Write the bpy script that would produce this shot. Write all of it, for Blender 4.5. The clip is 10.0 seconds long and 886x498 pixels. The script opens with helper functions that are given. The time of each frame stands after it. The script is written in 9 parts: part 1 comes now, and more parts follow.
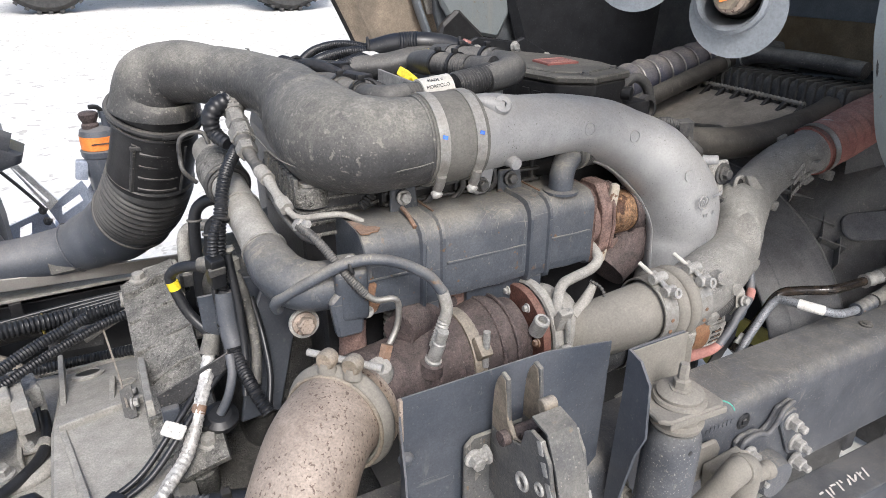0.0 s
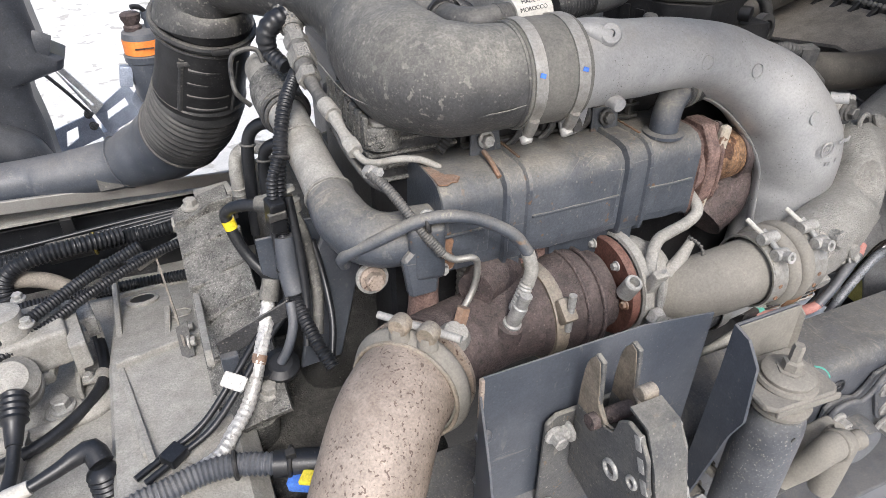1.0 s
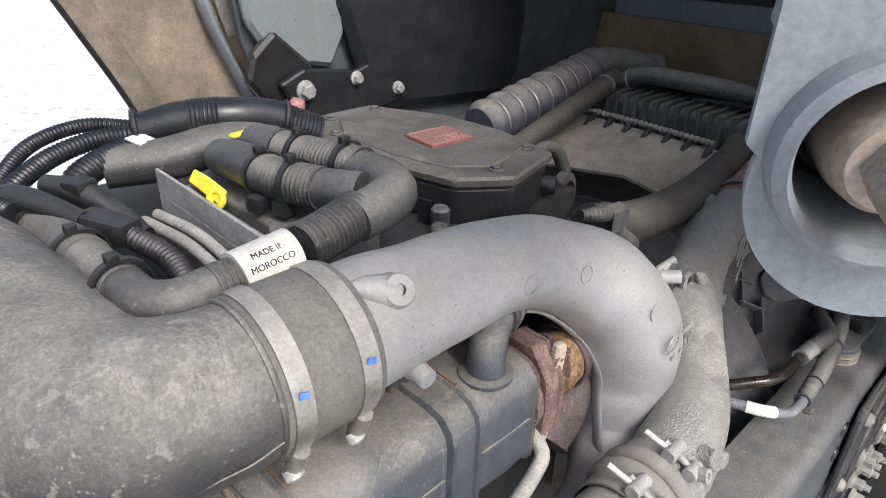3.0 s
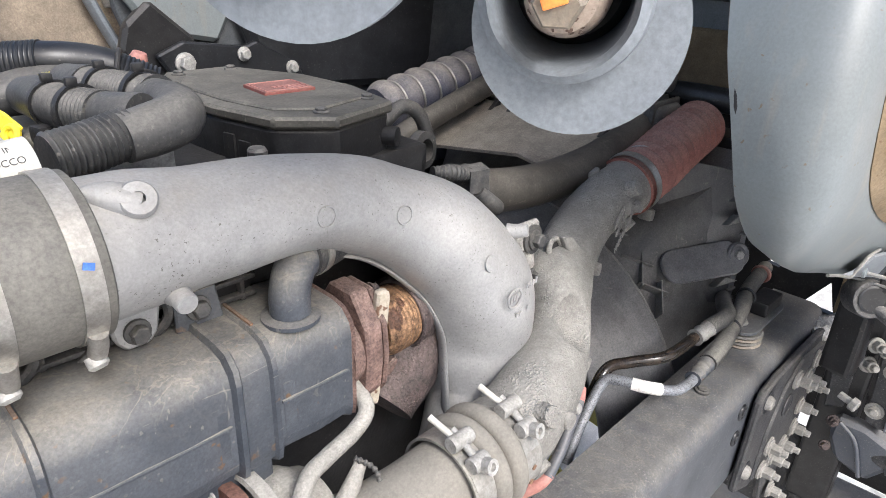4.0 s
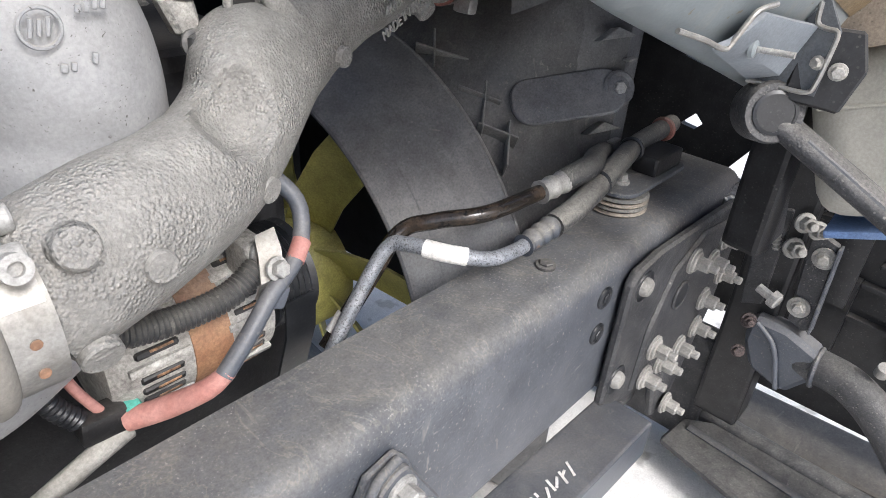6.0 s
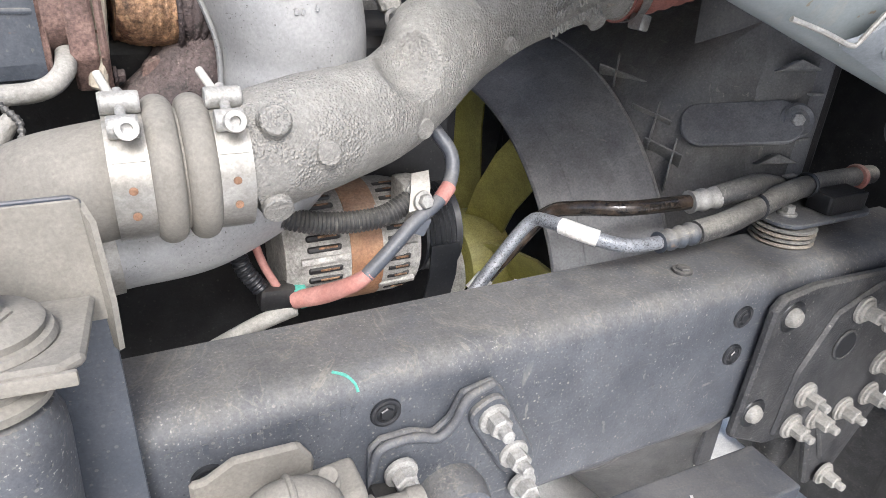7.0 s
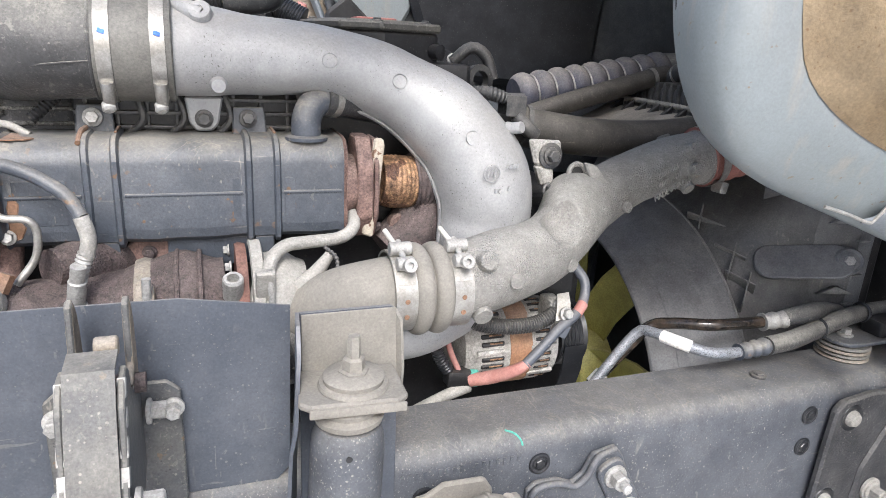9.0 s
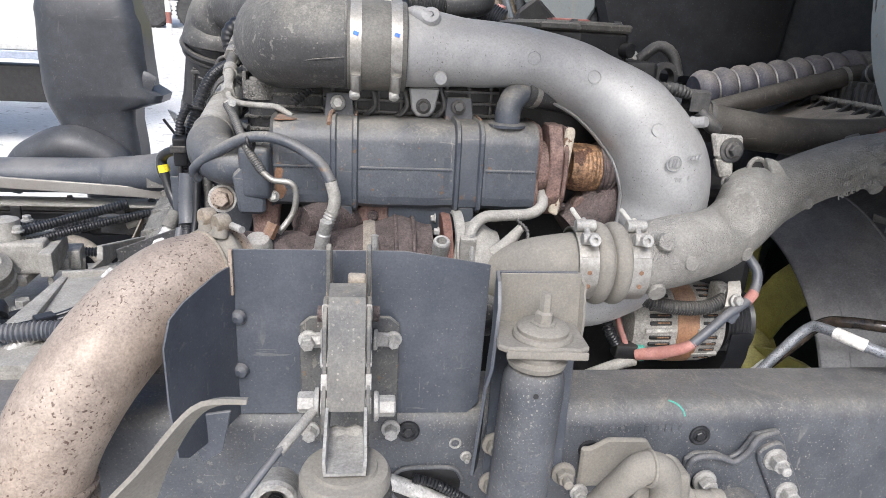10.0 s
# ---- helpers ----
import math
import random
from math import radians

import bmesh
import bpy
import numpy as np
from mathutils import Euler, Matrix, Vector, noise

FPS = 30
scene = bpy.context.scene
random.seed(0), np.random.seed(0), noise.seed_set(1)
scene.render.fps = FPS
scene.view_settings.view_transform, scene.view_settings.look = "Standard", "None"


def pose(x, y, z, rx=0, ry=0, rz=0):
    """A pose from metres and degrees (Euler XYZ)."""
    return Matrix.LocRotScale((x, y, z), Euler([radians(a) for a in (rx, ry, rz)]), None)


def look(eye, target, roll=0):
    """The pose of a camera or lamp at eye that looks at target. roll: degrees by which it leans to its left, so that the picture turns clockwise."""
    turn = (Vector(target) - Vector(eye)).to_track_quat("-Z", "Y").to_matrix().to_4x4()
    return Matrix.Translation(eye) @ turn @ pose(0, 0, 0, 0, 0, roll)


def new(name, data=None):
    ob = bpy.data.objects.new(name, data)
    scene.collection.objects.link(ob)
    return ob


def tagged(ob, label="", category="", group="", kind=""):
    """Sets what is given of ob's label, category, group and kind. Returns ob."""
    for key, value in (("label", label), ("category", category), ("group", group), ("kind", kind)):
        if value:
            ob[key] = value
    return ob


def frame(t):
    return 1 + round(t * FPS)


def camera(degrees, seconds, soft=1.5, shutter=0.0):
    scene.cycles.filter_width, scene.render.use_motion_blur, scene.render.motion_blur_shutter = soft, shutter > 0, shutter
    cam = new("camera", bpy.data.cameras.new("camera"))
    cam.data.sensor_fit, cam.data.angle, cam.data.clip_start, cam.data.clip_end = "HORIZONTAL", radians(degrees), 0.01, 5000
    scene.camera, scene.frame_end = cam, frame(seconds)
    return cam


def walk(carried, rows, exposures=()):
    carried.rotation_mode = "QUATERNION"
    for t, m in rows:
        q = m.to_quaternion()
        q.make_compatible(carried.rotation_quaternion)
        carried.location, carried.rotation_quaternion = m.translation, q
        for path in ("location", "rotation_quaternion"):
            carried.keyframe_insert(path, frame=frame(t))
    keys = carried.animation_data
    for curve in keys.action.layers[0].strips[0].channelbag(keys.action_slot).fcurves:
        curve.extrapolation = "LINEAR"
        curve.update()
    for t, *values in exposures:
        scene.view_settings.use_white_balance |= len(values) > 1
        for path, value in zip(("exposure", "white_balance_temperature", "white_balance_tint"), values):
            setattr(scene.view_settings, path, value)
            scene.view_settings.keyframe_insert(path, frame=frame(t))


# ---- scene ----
cam = camera(68.0, 10.0, soft=0.7)
PATH = [
    (0, (0.105, 0.006, 1.804), (0.966, 1.608, 0.972), 0.1),
    (0.5, (0.134, 0.146, 1.821), (0.872, 1.653, 0.732), 0.1),
    (1, (0.113, 0.174, 1.829), (0.801, 1.686, 0.715), 0.4),
    (1.5, (0.135, 0.243, 1.894), (0.803, 1.796, 0.825), 0.2),
    (2, (0.207, 0.441, 1.913), (1.009, 1.981, 0.92), 0.4),
    (2.5, (0.3, 0.546, 1.9), (1.422, 1.9, 0.946), 1.2),
    (2.7, (0.335, 0.558, 1.896), (1.522, 1.857, 0.947), 1.5),
    (3.8, (0.489, 0.42, 1.794), (1.819, 1.646, 0.942), 2.4),
    (4, (0.521, 0.389, 1.774), (1.837, 1.633, 0.926), 2.5),
    (4.5, (0.639, 0.354, 1.722), (1.963, 1.584, 0.864), 2.0),
    (5, (0.807, 0.392, 1.646), (2.253, 1.423, 0.727), 2.4),
    (5.5, (0.893, 0.386, 1.547), (2.368, 1.28, 0.535), 2.8),
    (6, (1.002, 0.333, 1.459), (2.293, 1.457, 0.424), 3.9),
    (6.2, (1.026, 0.305, 1.443), (2.146, 1.559, 0.36), 3.7),
    (7.3, (0.954, 0.046, 1.399), (1.757, 1.695, 0.601), 3.5),
    (7.5, (0.938, -0.013, 1.431), (1.737, 1.665, 0.689), 3.2),
    (8, (0.9, -0.068, 1.511), (1.721, 1.629, 0.844), 2.8),
    (8.5, (0.819, -0.086, 1.523), (1.624, 1.631, 0.887), 3.0),
    (9, (0.712, -0.117, 1.543), (1.387, 1.665, 0.936), 3.2),
    (9.5, (0.629, -0.163, 1.553), (1.101, 1.681, 0.941), 3.2),
    (10, (0.612, -0.249, 1.55), (0.851, 1.629, 0.905), 3.1),
]
walk(cam, [(t, look(eye, target, roll)) for t, eye, target, roll in PATH], exposures=[(0.0, 0.44, 6150, 10), (1.0, 0.42, 6150, 10), (1.5, 0.42, 6150, 10), (2.0, 0.20, 6150, 10), (2.5, 0.32, 6150, 10), (3.8, 0.78, 6150, 10), (4.5, 0.66, 6150, 10), (5.0, 0.54, 6150, 10), (5.5, 0.48, 6020, 10), (6.0, 0.64, 6020, 10), (7.5, 0.86, 6020, 10), (8.0, 0.75, 6020, 10), (8.5, 0.76, 6020, 10), (9.0, 0.83, 6020, 10), (9.5, 0.70, 6020, 10), (10.0, 0.50, 6020, 10)])

# ---- light ----
world = bpy.data.worlds.new("world")
scene.world = world
world.use_nodes = True
_wn = world.node_tree.nodes
_sky = _wn.new("ShaderNodeTexSky")
_sky.sky_type = "NISHITA"
_sky.sun_disc = False
_sky.sun_elevation, _sky.sun_rotation = radians(45), radians(194)
_sky.air_density, _sky.dust_density, _sky.ozone_density = 1.0, 5.0, 1.0
world.node_tree.links.new(_sky.outputs[0], _wn["Background"].inputs[0])
_wn["Background"].inputs[1].default_value = 0.155
sun_data = bpy.data.lights.new("sun", "SUN")
sun_data.energy, sun_data.angle, sun_data.color = 1.85, radians(18), (1.0, 0.985, 0.965)
sun = new("sun", sun_data)
sun.matrix_world = look((-1.2, -6.5, 8.7), (0.6, 0.9, 1.0))
scene.view_settings.exposure = 0.6


# ---- materials ----
def surf(name, c1, c2, scale=30.0, rough=0.6, metal=0.0, bump=0.15, bscale=220.0, dust=0.0, dustcol=(0.36, 0.33, 0.28),
         spots=None, spotscale=60.0, spotcut=0.62, fleck=0.0, grain=0.15, fleckscale=190.0, fleckcut=0.60, streak=0.0, cluster=0.0,
         scuff=0.0, tide=0.0, cast=0.0):
    """A worn surface: two tones mixed by noise, patchy dust with tide lines on faces that look up, crisp specks, scuff strokes, and relief."""
    m = bpy.data.materials.new(name)
    m.use_nodes = True
    nt = m.node_tree
    N, L = nt.nodes, nt.links
    b = N["Principled BSDF"]
    co = N.new("ShaderNodeTexCoord")
    info = N.new("ShaderNodeObjectInfo")
    add = N.new("ShaderNodeVectorMath")
    add.operation = "MULTIPLY_ADD"
    add.inputs[1].default_value = (1, 1, 1)
    off = N.new("ShaderNodeCombineXYZ")
    mul = N.new("ShaderNodeMath")
    mul.operation = "MULTIPLY"
    mul.inputs[1].default_value = 7.0
    L.new(info.outputs["Random"], mul.inputs[0])
    L.new(mul.outputs[0], off.inputs[0])
    L.new(co.outputs["Object"], add.inputs[0])
    L.new(off.outputs[0], add.inputs[2])
    vec = add.outputs[0]

    def noise_tex(sc, det=4.0, ro=0.6, src=None, bend=0.0):
        n = N.new("ShaderNodeTexNoise")
        n.inputs["Scale"].default_value, n.inputs["Detail"].default_value, n.inputs["Roughness"].default_value = sc, det, ro
        n.inputs["Distortion"].default_value = bend
        L.new(src or vec, n.inputs["Vector"])
        return n.outputs["Fac"]

    def ramp(src, lo, hi, a=0.0, z=1.0):
        r = N.new("ShaderNodeMapRange")
        for k, v in enumerate((lo, hi, a, z)):
            r.inputs[k + 1].default_value = v
        r.clamp = True
        L.new(src, r.inputs[0])
        return r.outputs[0]

    def mix(fac, a, bcol):
        x = N.new("ShaderNodeMix")
        x.data_type = "RGBA"
        L.new(fac, x.inputs[0])
        for sock, v in ((x.inputs[6], a), (x.inputs[7], bcol)):
            if isinstance(v, tuple):
                sock.default_value = (*v, 1)
            else:
                L.new(v, sock)
        return x.outputs[2]

    def calc(op, a, v):
        x = N.new("ShaderNodeMath")
        x.operation = op
        for k, q in enumerate((a, v)):
            if isinstance(q, float):
                x.inputs[k].default_value = q
            else:
                L.new(q, x.inputs[k])
        return x.outputs[0]

    def times(a, v):
        return calc("MULTIPLY", a, v)

    def stretched(by):
        st = N.new("ShaderNodeVectorMath")
        st.operation = "MULTIPLY"
        st.inputs[1].default_value = by
        L.new(vec, st.inputs[0])
        return st.outputs[0]

    def dots(sc, size, share):
        """Crisp round specks of uneven size; share: how many cells carry one."""
        v = N.new("ShaderNodeTexVoronoi")
        v.inputs["Scale"].default_value = sc
        L.new(vec, v.inputs["Vector"])
        sep = N.new("ShaderNodeSeparateColor")
        L.new(v.outputs["Color"], sep.inputs[0])
        reach = ramp(sep.outputs[0], 1.0 - share, 1.0, 0.0, size)
        return ramp(calc("SUBTRACT", reach, v.outputs["Distance"]), 0.0, 0.09)

    big, fine = noise_tex(scale, 5.0), noise_tex(bscale, 3.0)
    col = mix(ramp(big, 0.36, 0.64), c1, c2)
    if spots:
        sp = ramp(noise_tex(spotscale, 2.5, 0.55), spotcut - 0.005, spotcut + 0.035)
        if cluster > 0:
            sp = times(sp, ramp(noise_tex(cluster, 4.0, 0.65), 0.43, 0.55))
        col = mix(sp, col, spots)
    grit = times(ramp(noise_tex(260.0, 3.0, 0.7), 0.3, 0.7, 0.95 - 1.3 * grain, 1.05 + 1.3 * grain),
                 ramp(noise_tex(26.0, 8.0, 0.68, bend=0.4), 0.3, 0.7, 1.0 - 1.5 * grain, 1.0 + 1.5 * grain))
    if streak > 0:
        col = mix(times(ramp(noise_tex(32.0, 5.0, 0.6, stretched((1.0, 1.0, 0.1))), 0.56, 0.70), streak), col, dustcol)
    if scuff > 0:
        pale = tuple(min(0.6, 1.15 * c) for c in dustcol)
        for by, sc, cut in (((1.0, 0.12, 0.5), 75.0, 0.655), ((0.10, 0.6, 1.0), 90.0, 0.665), ((0.7, 1.0, 0.14), 62.0, 0.67)):
            patch = ramp(noise_tex(7.0, 3.0), 0.46, 0.60)
            col = mix(times(times(ramp(noise_tex(sc, 3.0, 0.6, stretched(by), 0.6), cut, cut + 0.03), patch), scuff), col, pale)
    if fleck > 0:
        keep = ramp(noise_tex(9.0, 4.0), 0.40, 0.62, 0.15, 1.0)
        col = mix(times(times(dots(150.0, 0.34, 0.45), keep), min(1.0, fleck * 1.9)), col, tuple(min(0.6, 1.2 * c) for c in dustcol))
        col = mix(times(dots(210.0, 0.34, 0.22), min(0.7, fleck * 1.3)), col, tuple(0.4 * c for c in c1))
        col = mix(times(ramp(noise_tex(fleckscale, 4.0, 0.65), fleckcut, fleckcut + 0.06), fleck * 0.8), col, dustcol)
    knobs = None
    if cast > 0:
        v = N.new("ShaderNodeTexVoronoi")
        v.feature = "SMOOTH_F1"
        v.inputs["Scale"].default_value, v.inputs["Smoothness"].default_value = 285.0, 0.30
        L.new(vec, v.inputs["Vector"])
        crowd = ramp(noise_tex(15.0, 3.0), 0.38, 0.60)
        knobs = times(ramp(v.outputs["Distance"], 0.62, 0.12), crowd)
        col = mix(times(ramp(knobs, 0.35, 0.85), cast), col, tuple(min(0.6, 1.5 * c) for c in c2))
    roughness = None
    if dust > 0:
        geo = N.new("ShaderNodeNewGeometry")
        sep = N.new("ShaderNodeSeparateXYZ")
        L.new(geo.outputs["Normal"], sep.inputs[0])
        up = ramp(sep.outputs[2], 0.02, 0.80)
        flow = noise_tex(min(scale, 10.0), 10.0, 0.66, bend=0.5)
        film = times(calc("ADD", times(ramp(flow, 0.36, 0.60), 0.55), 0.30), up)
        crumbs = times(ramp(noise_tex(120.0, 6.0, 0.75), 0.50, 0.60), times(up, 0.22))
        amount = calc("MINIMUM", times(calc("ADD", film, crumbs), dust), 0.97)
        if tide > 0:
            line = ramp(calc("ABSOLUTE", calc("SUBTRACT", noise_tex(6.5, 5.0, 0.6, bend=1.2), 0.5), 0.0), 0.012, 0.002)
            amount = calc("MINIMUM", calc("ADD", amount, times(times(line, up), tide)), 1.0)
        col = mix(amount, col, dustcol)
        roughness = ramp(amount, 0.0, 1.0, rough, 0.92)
        if metal > 0:
            L.new(ramp(amount, 0.0, 1.0, metal, 0.0), b.inputs["Metallic"])
    vm = N.new("ShaderNodeVectorMath")
    vm.operation = "SCALE"
    L.new(col, vm.inputs[0])
    L.new(grit, vm.inputs["Scale"])
    L.new(vm.outputs[0], b.inputs["Base Color"])
    if roughness is None:
        roughness = ramp(big, 0.0, 1.0, max(rough - 0.14, 0.05), min(rough + 0.14, 1))
    L.new(roughness, b.inputs["Roughness"])
    if dust <= 0 or metal <= 0:
        b.inputs["Metallic"].default_value = metal
    if bump > 0 or cast > 0:
        height = calc("ADD", times(fine, 1.0), times(noise_tex(48.0, 4.0), 1.6))
        if knobs is not None:
            height = calc("ADD", height, times(knobs, 1.6 * cast))
        bp = N.new("ShaderNodeBump")
        bp.inputs["Strength"].default_value, bp.inputs["Distance"].default_value = min(1.0, bump * 1.25), 0.0016
        L.new(height, bp.inputs["Height"])
        L.new(bp.outputs[0], b.inputs["Normal"])
    return m


DUST = (0.30, 0.285, 0.255)
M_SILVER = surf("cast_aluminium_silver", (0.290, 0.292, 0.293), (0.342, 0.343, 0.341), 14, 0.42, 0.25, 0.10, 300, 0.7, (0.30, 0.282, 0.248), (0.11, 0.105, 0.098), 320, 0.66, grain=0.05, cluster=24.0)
M_GREY = surf("rough_cast_grey", (0.175, 0.169, 0.156), (0.225, 0.218, 0.201), 60, 0.6, 0.1, 1.0, 260, 0.30, (0.42, 0.405, 0.365), fleck=0.2, grain=0.09, fleckcut=0.55, fleckscale=330.0, cast=0.75)
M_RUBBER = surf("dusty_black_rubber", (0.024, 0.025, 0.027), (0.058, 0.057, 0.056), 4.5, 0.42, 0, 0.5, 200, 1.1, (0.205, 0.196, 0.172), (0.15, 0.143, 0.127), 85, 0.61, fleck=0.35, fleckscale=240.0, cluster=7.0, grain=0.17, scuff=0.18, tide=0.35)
# Black plastic parts; on the engine block it also paints the gaps' shade.
M_BLACK = surf("black_plastic_and_gap_shade", (0.008, 0.008, 0.009), (0.018, 0.018, 0.019), 30, 0.42, 0, 0.2, 260, 0.3, (0.105, 0.097, 0.085), fleck=0.2)
M_CLEANBLACK = surf("clean_black_plastic", (0.011, 0.012, 0.014), (0.02, 0.021, 0.024), 20, 0.36, 0, 0.06, 300, fleck=0.10, dustcol=(0.2, 0.19, 0.17))
M_SNORKEL = surf("satin_black_snorkel_plastic", (0.028, 0.031, 0.038), (0.042, 0.046, 0.054), 6, 0.40, 0, 0.08, 300, 0.3, (0.14, 0.135, 0.125), fleck=0.2, scuff=0.3)
M_SLEEVE = surf("grey_silicone_sleeve", (0.095, 0.092, 0.083), (0.125, 0.12, 0.107), 25, 0.55, 0, 0.08, 300, 0.4, (0.19, 0.175, 0.145))
M_STEEL = surf("bright_steel_band", (0.39, 0.38, 0.358), (0.30, 0.288, 0.262), 40, 0.32, 0.7, 0.05, 300, 0.5, (0.29, 0.265, 0.22), grain=0.1)
M_ZINC = surf("zinc_bolt", (0.42, 0.415, 0.398), (0.32, 0.315, 0.298), 60, 0.45, 0.4, 0.1, 300, 0.6, DUST)
M_DARKBOLT = surf("dark_bolt", (0.05, 0.051, 0.054), (0.095, 0.092, 0.087), 60, 0.45, 0.3, 0.1, 300, 0.5, (0.25, 0.235, 0.205))
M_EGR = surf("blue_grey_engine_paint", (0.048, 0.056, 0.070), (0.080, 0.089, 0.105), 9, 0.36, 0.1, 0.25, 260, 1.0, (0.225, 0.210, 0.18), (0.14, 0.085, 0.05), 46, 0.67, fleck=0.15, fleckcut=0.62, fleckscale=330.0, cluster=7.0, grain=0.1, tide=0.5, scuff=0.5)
M_RUST = surf("rusty_iron", (0.15, 0.085, 0.05), (0.25, 0.14, 0.085), 45, 0.85, 0, 0.5, 200, 0.45, DUST)
M_WORN = surf("worn_dusty_steel", (0.17, 0.145, 0.11), (0.26, 0.215, 0.165), 45, 0.7, 0.1, 0.4, 200, 0.5, DUST)
M_BROWN = surf("brown_oxide_iron", (0.040, 0.030, 0.030), (0.085, 0.062, 0.058), 40, 0.75, 0.05, 0.8, 190, 0.4, (0.17, 0.14, 0.125), (0.03, 0.024, 0.022), 140, 0.62, fleck=0.3, grain=0.25, cast=0.5)
M_COPPER = surf("copper_heat_wrap", (0.36, 0.215, 0.12), (0.15, 0.085, 0.05), 70, 0.5, 0.35, 1.0, 420, spots=(0.09, 0.045, 0.028), spotscale=40, spotcut=0.58, grain=0.4, fleck=0.3, dustcol=(0.5, 0.36, 0.2))
M_EXH = surf("heat_tanned_exhaust_steel", (0.28, 0.225, 0.182), (0.34, 0.28, 0.232), 10, 0.5, 0.2, 0.1, 240, 0.35, (0.34, 0.295, 0.25), (0.085, 0.05, 0.036), 190, 0.60, grain=0.14, cluster=9.0)
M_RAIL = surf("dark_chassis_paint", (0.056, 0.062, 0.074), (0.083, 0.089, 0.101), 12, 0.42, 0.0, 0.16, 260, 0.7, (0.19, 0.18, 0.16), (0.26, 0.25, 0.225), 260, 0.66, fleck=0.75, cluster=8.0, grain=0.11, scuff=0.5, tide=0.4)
M_SHIELD = surf("black_sheet_steel", (0.056, 0.065, 0.082), (0.086, 0.095, 0.113), 8, 0.32, 0.1, 0.05, 260, 0.6, (0.20, 0.19, 0.175), (0.16, 0.155, 0.145), 200, 0.68, fleck=0.2, cluster=6.0, scuff=0.35, tide=0.2, grain=0.07)
M_DARKHOSE = surf("brown_dusty_hose", (0.038, 0.035, 0.031), (0.062, 0.057, 0.049), 16, 0.46, 0, 0.08, 260, 0.45, (0.19, 0.17, 0.142), fleck=0.15, scuff=0.3)
M_SLOPE = surf("brown_dust_covered_plastic", (0.19, 0.169, 0.143), (0.26, 0.233, 0.198), 10, 0.8, 0, 0.2, 220, 0.5, (0.29, 0.26, 0.215), fleck=0.3)
M_REDBROWN = surf("red_brown_oxide_steel", (0.105, 0.044, 0.032), (0.16, 0.072, 0.054), 40, 0.7, 0.1, 0.3, 220, 0.3, (0.22, 0.16, 0.13), grain=0.25)
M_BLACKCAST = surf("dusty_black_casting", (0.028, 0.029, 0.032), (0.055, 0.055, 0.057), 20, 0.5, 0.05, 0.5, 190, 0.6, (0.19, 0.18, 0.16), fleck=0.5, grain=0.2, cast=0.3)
M_FLANGE = surf("dusty_reddish_iron", (0.125, 0.078, 0.066), (0.20, 0.132, 0.112), 36, 0.8, 0.05, 0.6, 200, 0.4, (0.26, 0.21, 0.18), grain=0.3)
M_STRIP = surf("cream_worn_steel", (0.40, 0.35, 0.275), (0.47, 0.42, 0.34), 30, 0.7, 0, 0.25, 220, 0.2, (0.42, 0.38, 0.31), (0.17, 0.10, 0.065), 60, 0.63, grain=0.12)
# Grimy casting, taken darker still to put the gaps' shade into its colour.
M_GRIMESHADE = surf("grimy_casting_with_gap_shade", (0.016, 0.0155, 0.015), (0.042, 0.040, 0.036), 22, 0.75, 0.05, 0.9, 170, 0.45, (0.17, 0.16, 0.14), fleck=0.4, grain=0.25, cast=0.6)
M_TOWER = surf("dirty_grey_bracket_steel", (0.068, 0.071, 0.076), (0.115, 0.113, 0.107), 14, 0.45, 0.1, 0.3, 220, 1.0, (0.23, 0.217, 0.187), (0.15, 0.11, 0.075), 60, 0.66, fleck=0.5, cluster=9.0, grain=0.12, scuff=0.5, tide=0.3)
M_TANK = surf("dusty_dark_tank_plastic", (0.045, 0.045, 0.045), (0.08, 0.078, 0.074), 16, 0.42, 0, 0.15, 260, 0.6, (0.20, 0.183, 0.158), fleck=0.2)
M_GEAR = surf("dusty_aluminium_casting", (0.25, 0.24, 0.218), (0.335, 0.325, 0.30), 30, 0.65, 0.15, 0.5, 160, 0.7, (0.34, 0.325, 0.29), grain=0.12, fleck=0.22, cast=0.25, tide=0.2)
M_CASTDARK = surf("sooty_rough_casting", (0.085, 0.084, 0.078), (0.165, 0.16, 0.146), 22, 0.75, 0.1, 1.0, 150, 0.30, (0.28, 0.268, 0.24), (0.04, 0.038, 0.035), 90, 0.60, grain=0.28, fleck=0.5, fleckcut=0.57, fleckscale=260.0, cast=0.6)
M_DUSTY = surf("beige_dust_coat", (0.185, 0.173, 0.151), (0.225, 0.211, 0.184), 10, 0.85, 0, 0.25, 220, 0.4, (0.27, 0.252, 0.218), grain=0.07, fleck=0.08, tide=0.25)
# Black plastic with its satin sheen put into a lighter base colour.
M_SHROUD = surf("scuffed_shroud_plastic_with_sheen", (0.095, 0.098, 0.106), (0.15, 0.153, 0.158), 10, 0.42, 0, 0.15, 260, 0.4, (0.17, 0.16, 0.145), fleck=0.3, scuff=0.6)
# Darker copy of the same plastic, for the funnel and side panel.
M_SHROUDDARK = surf("shroud_plastic_darker_copy", (0.060, 0.062, 0.066), (0.105, 0.105, 0.106), 10, 0.36, 0, 0.2, 260, 0.55, (0.17, 0.16, 0.145), fleck=0.3, scuff=0.6, tide=0.3)
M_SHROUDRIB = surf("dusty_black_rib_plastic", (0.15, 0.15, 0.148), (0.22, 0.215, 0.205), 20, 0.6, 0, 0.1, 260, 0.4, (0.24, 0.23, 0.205))
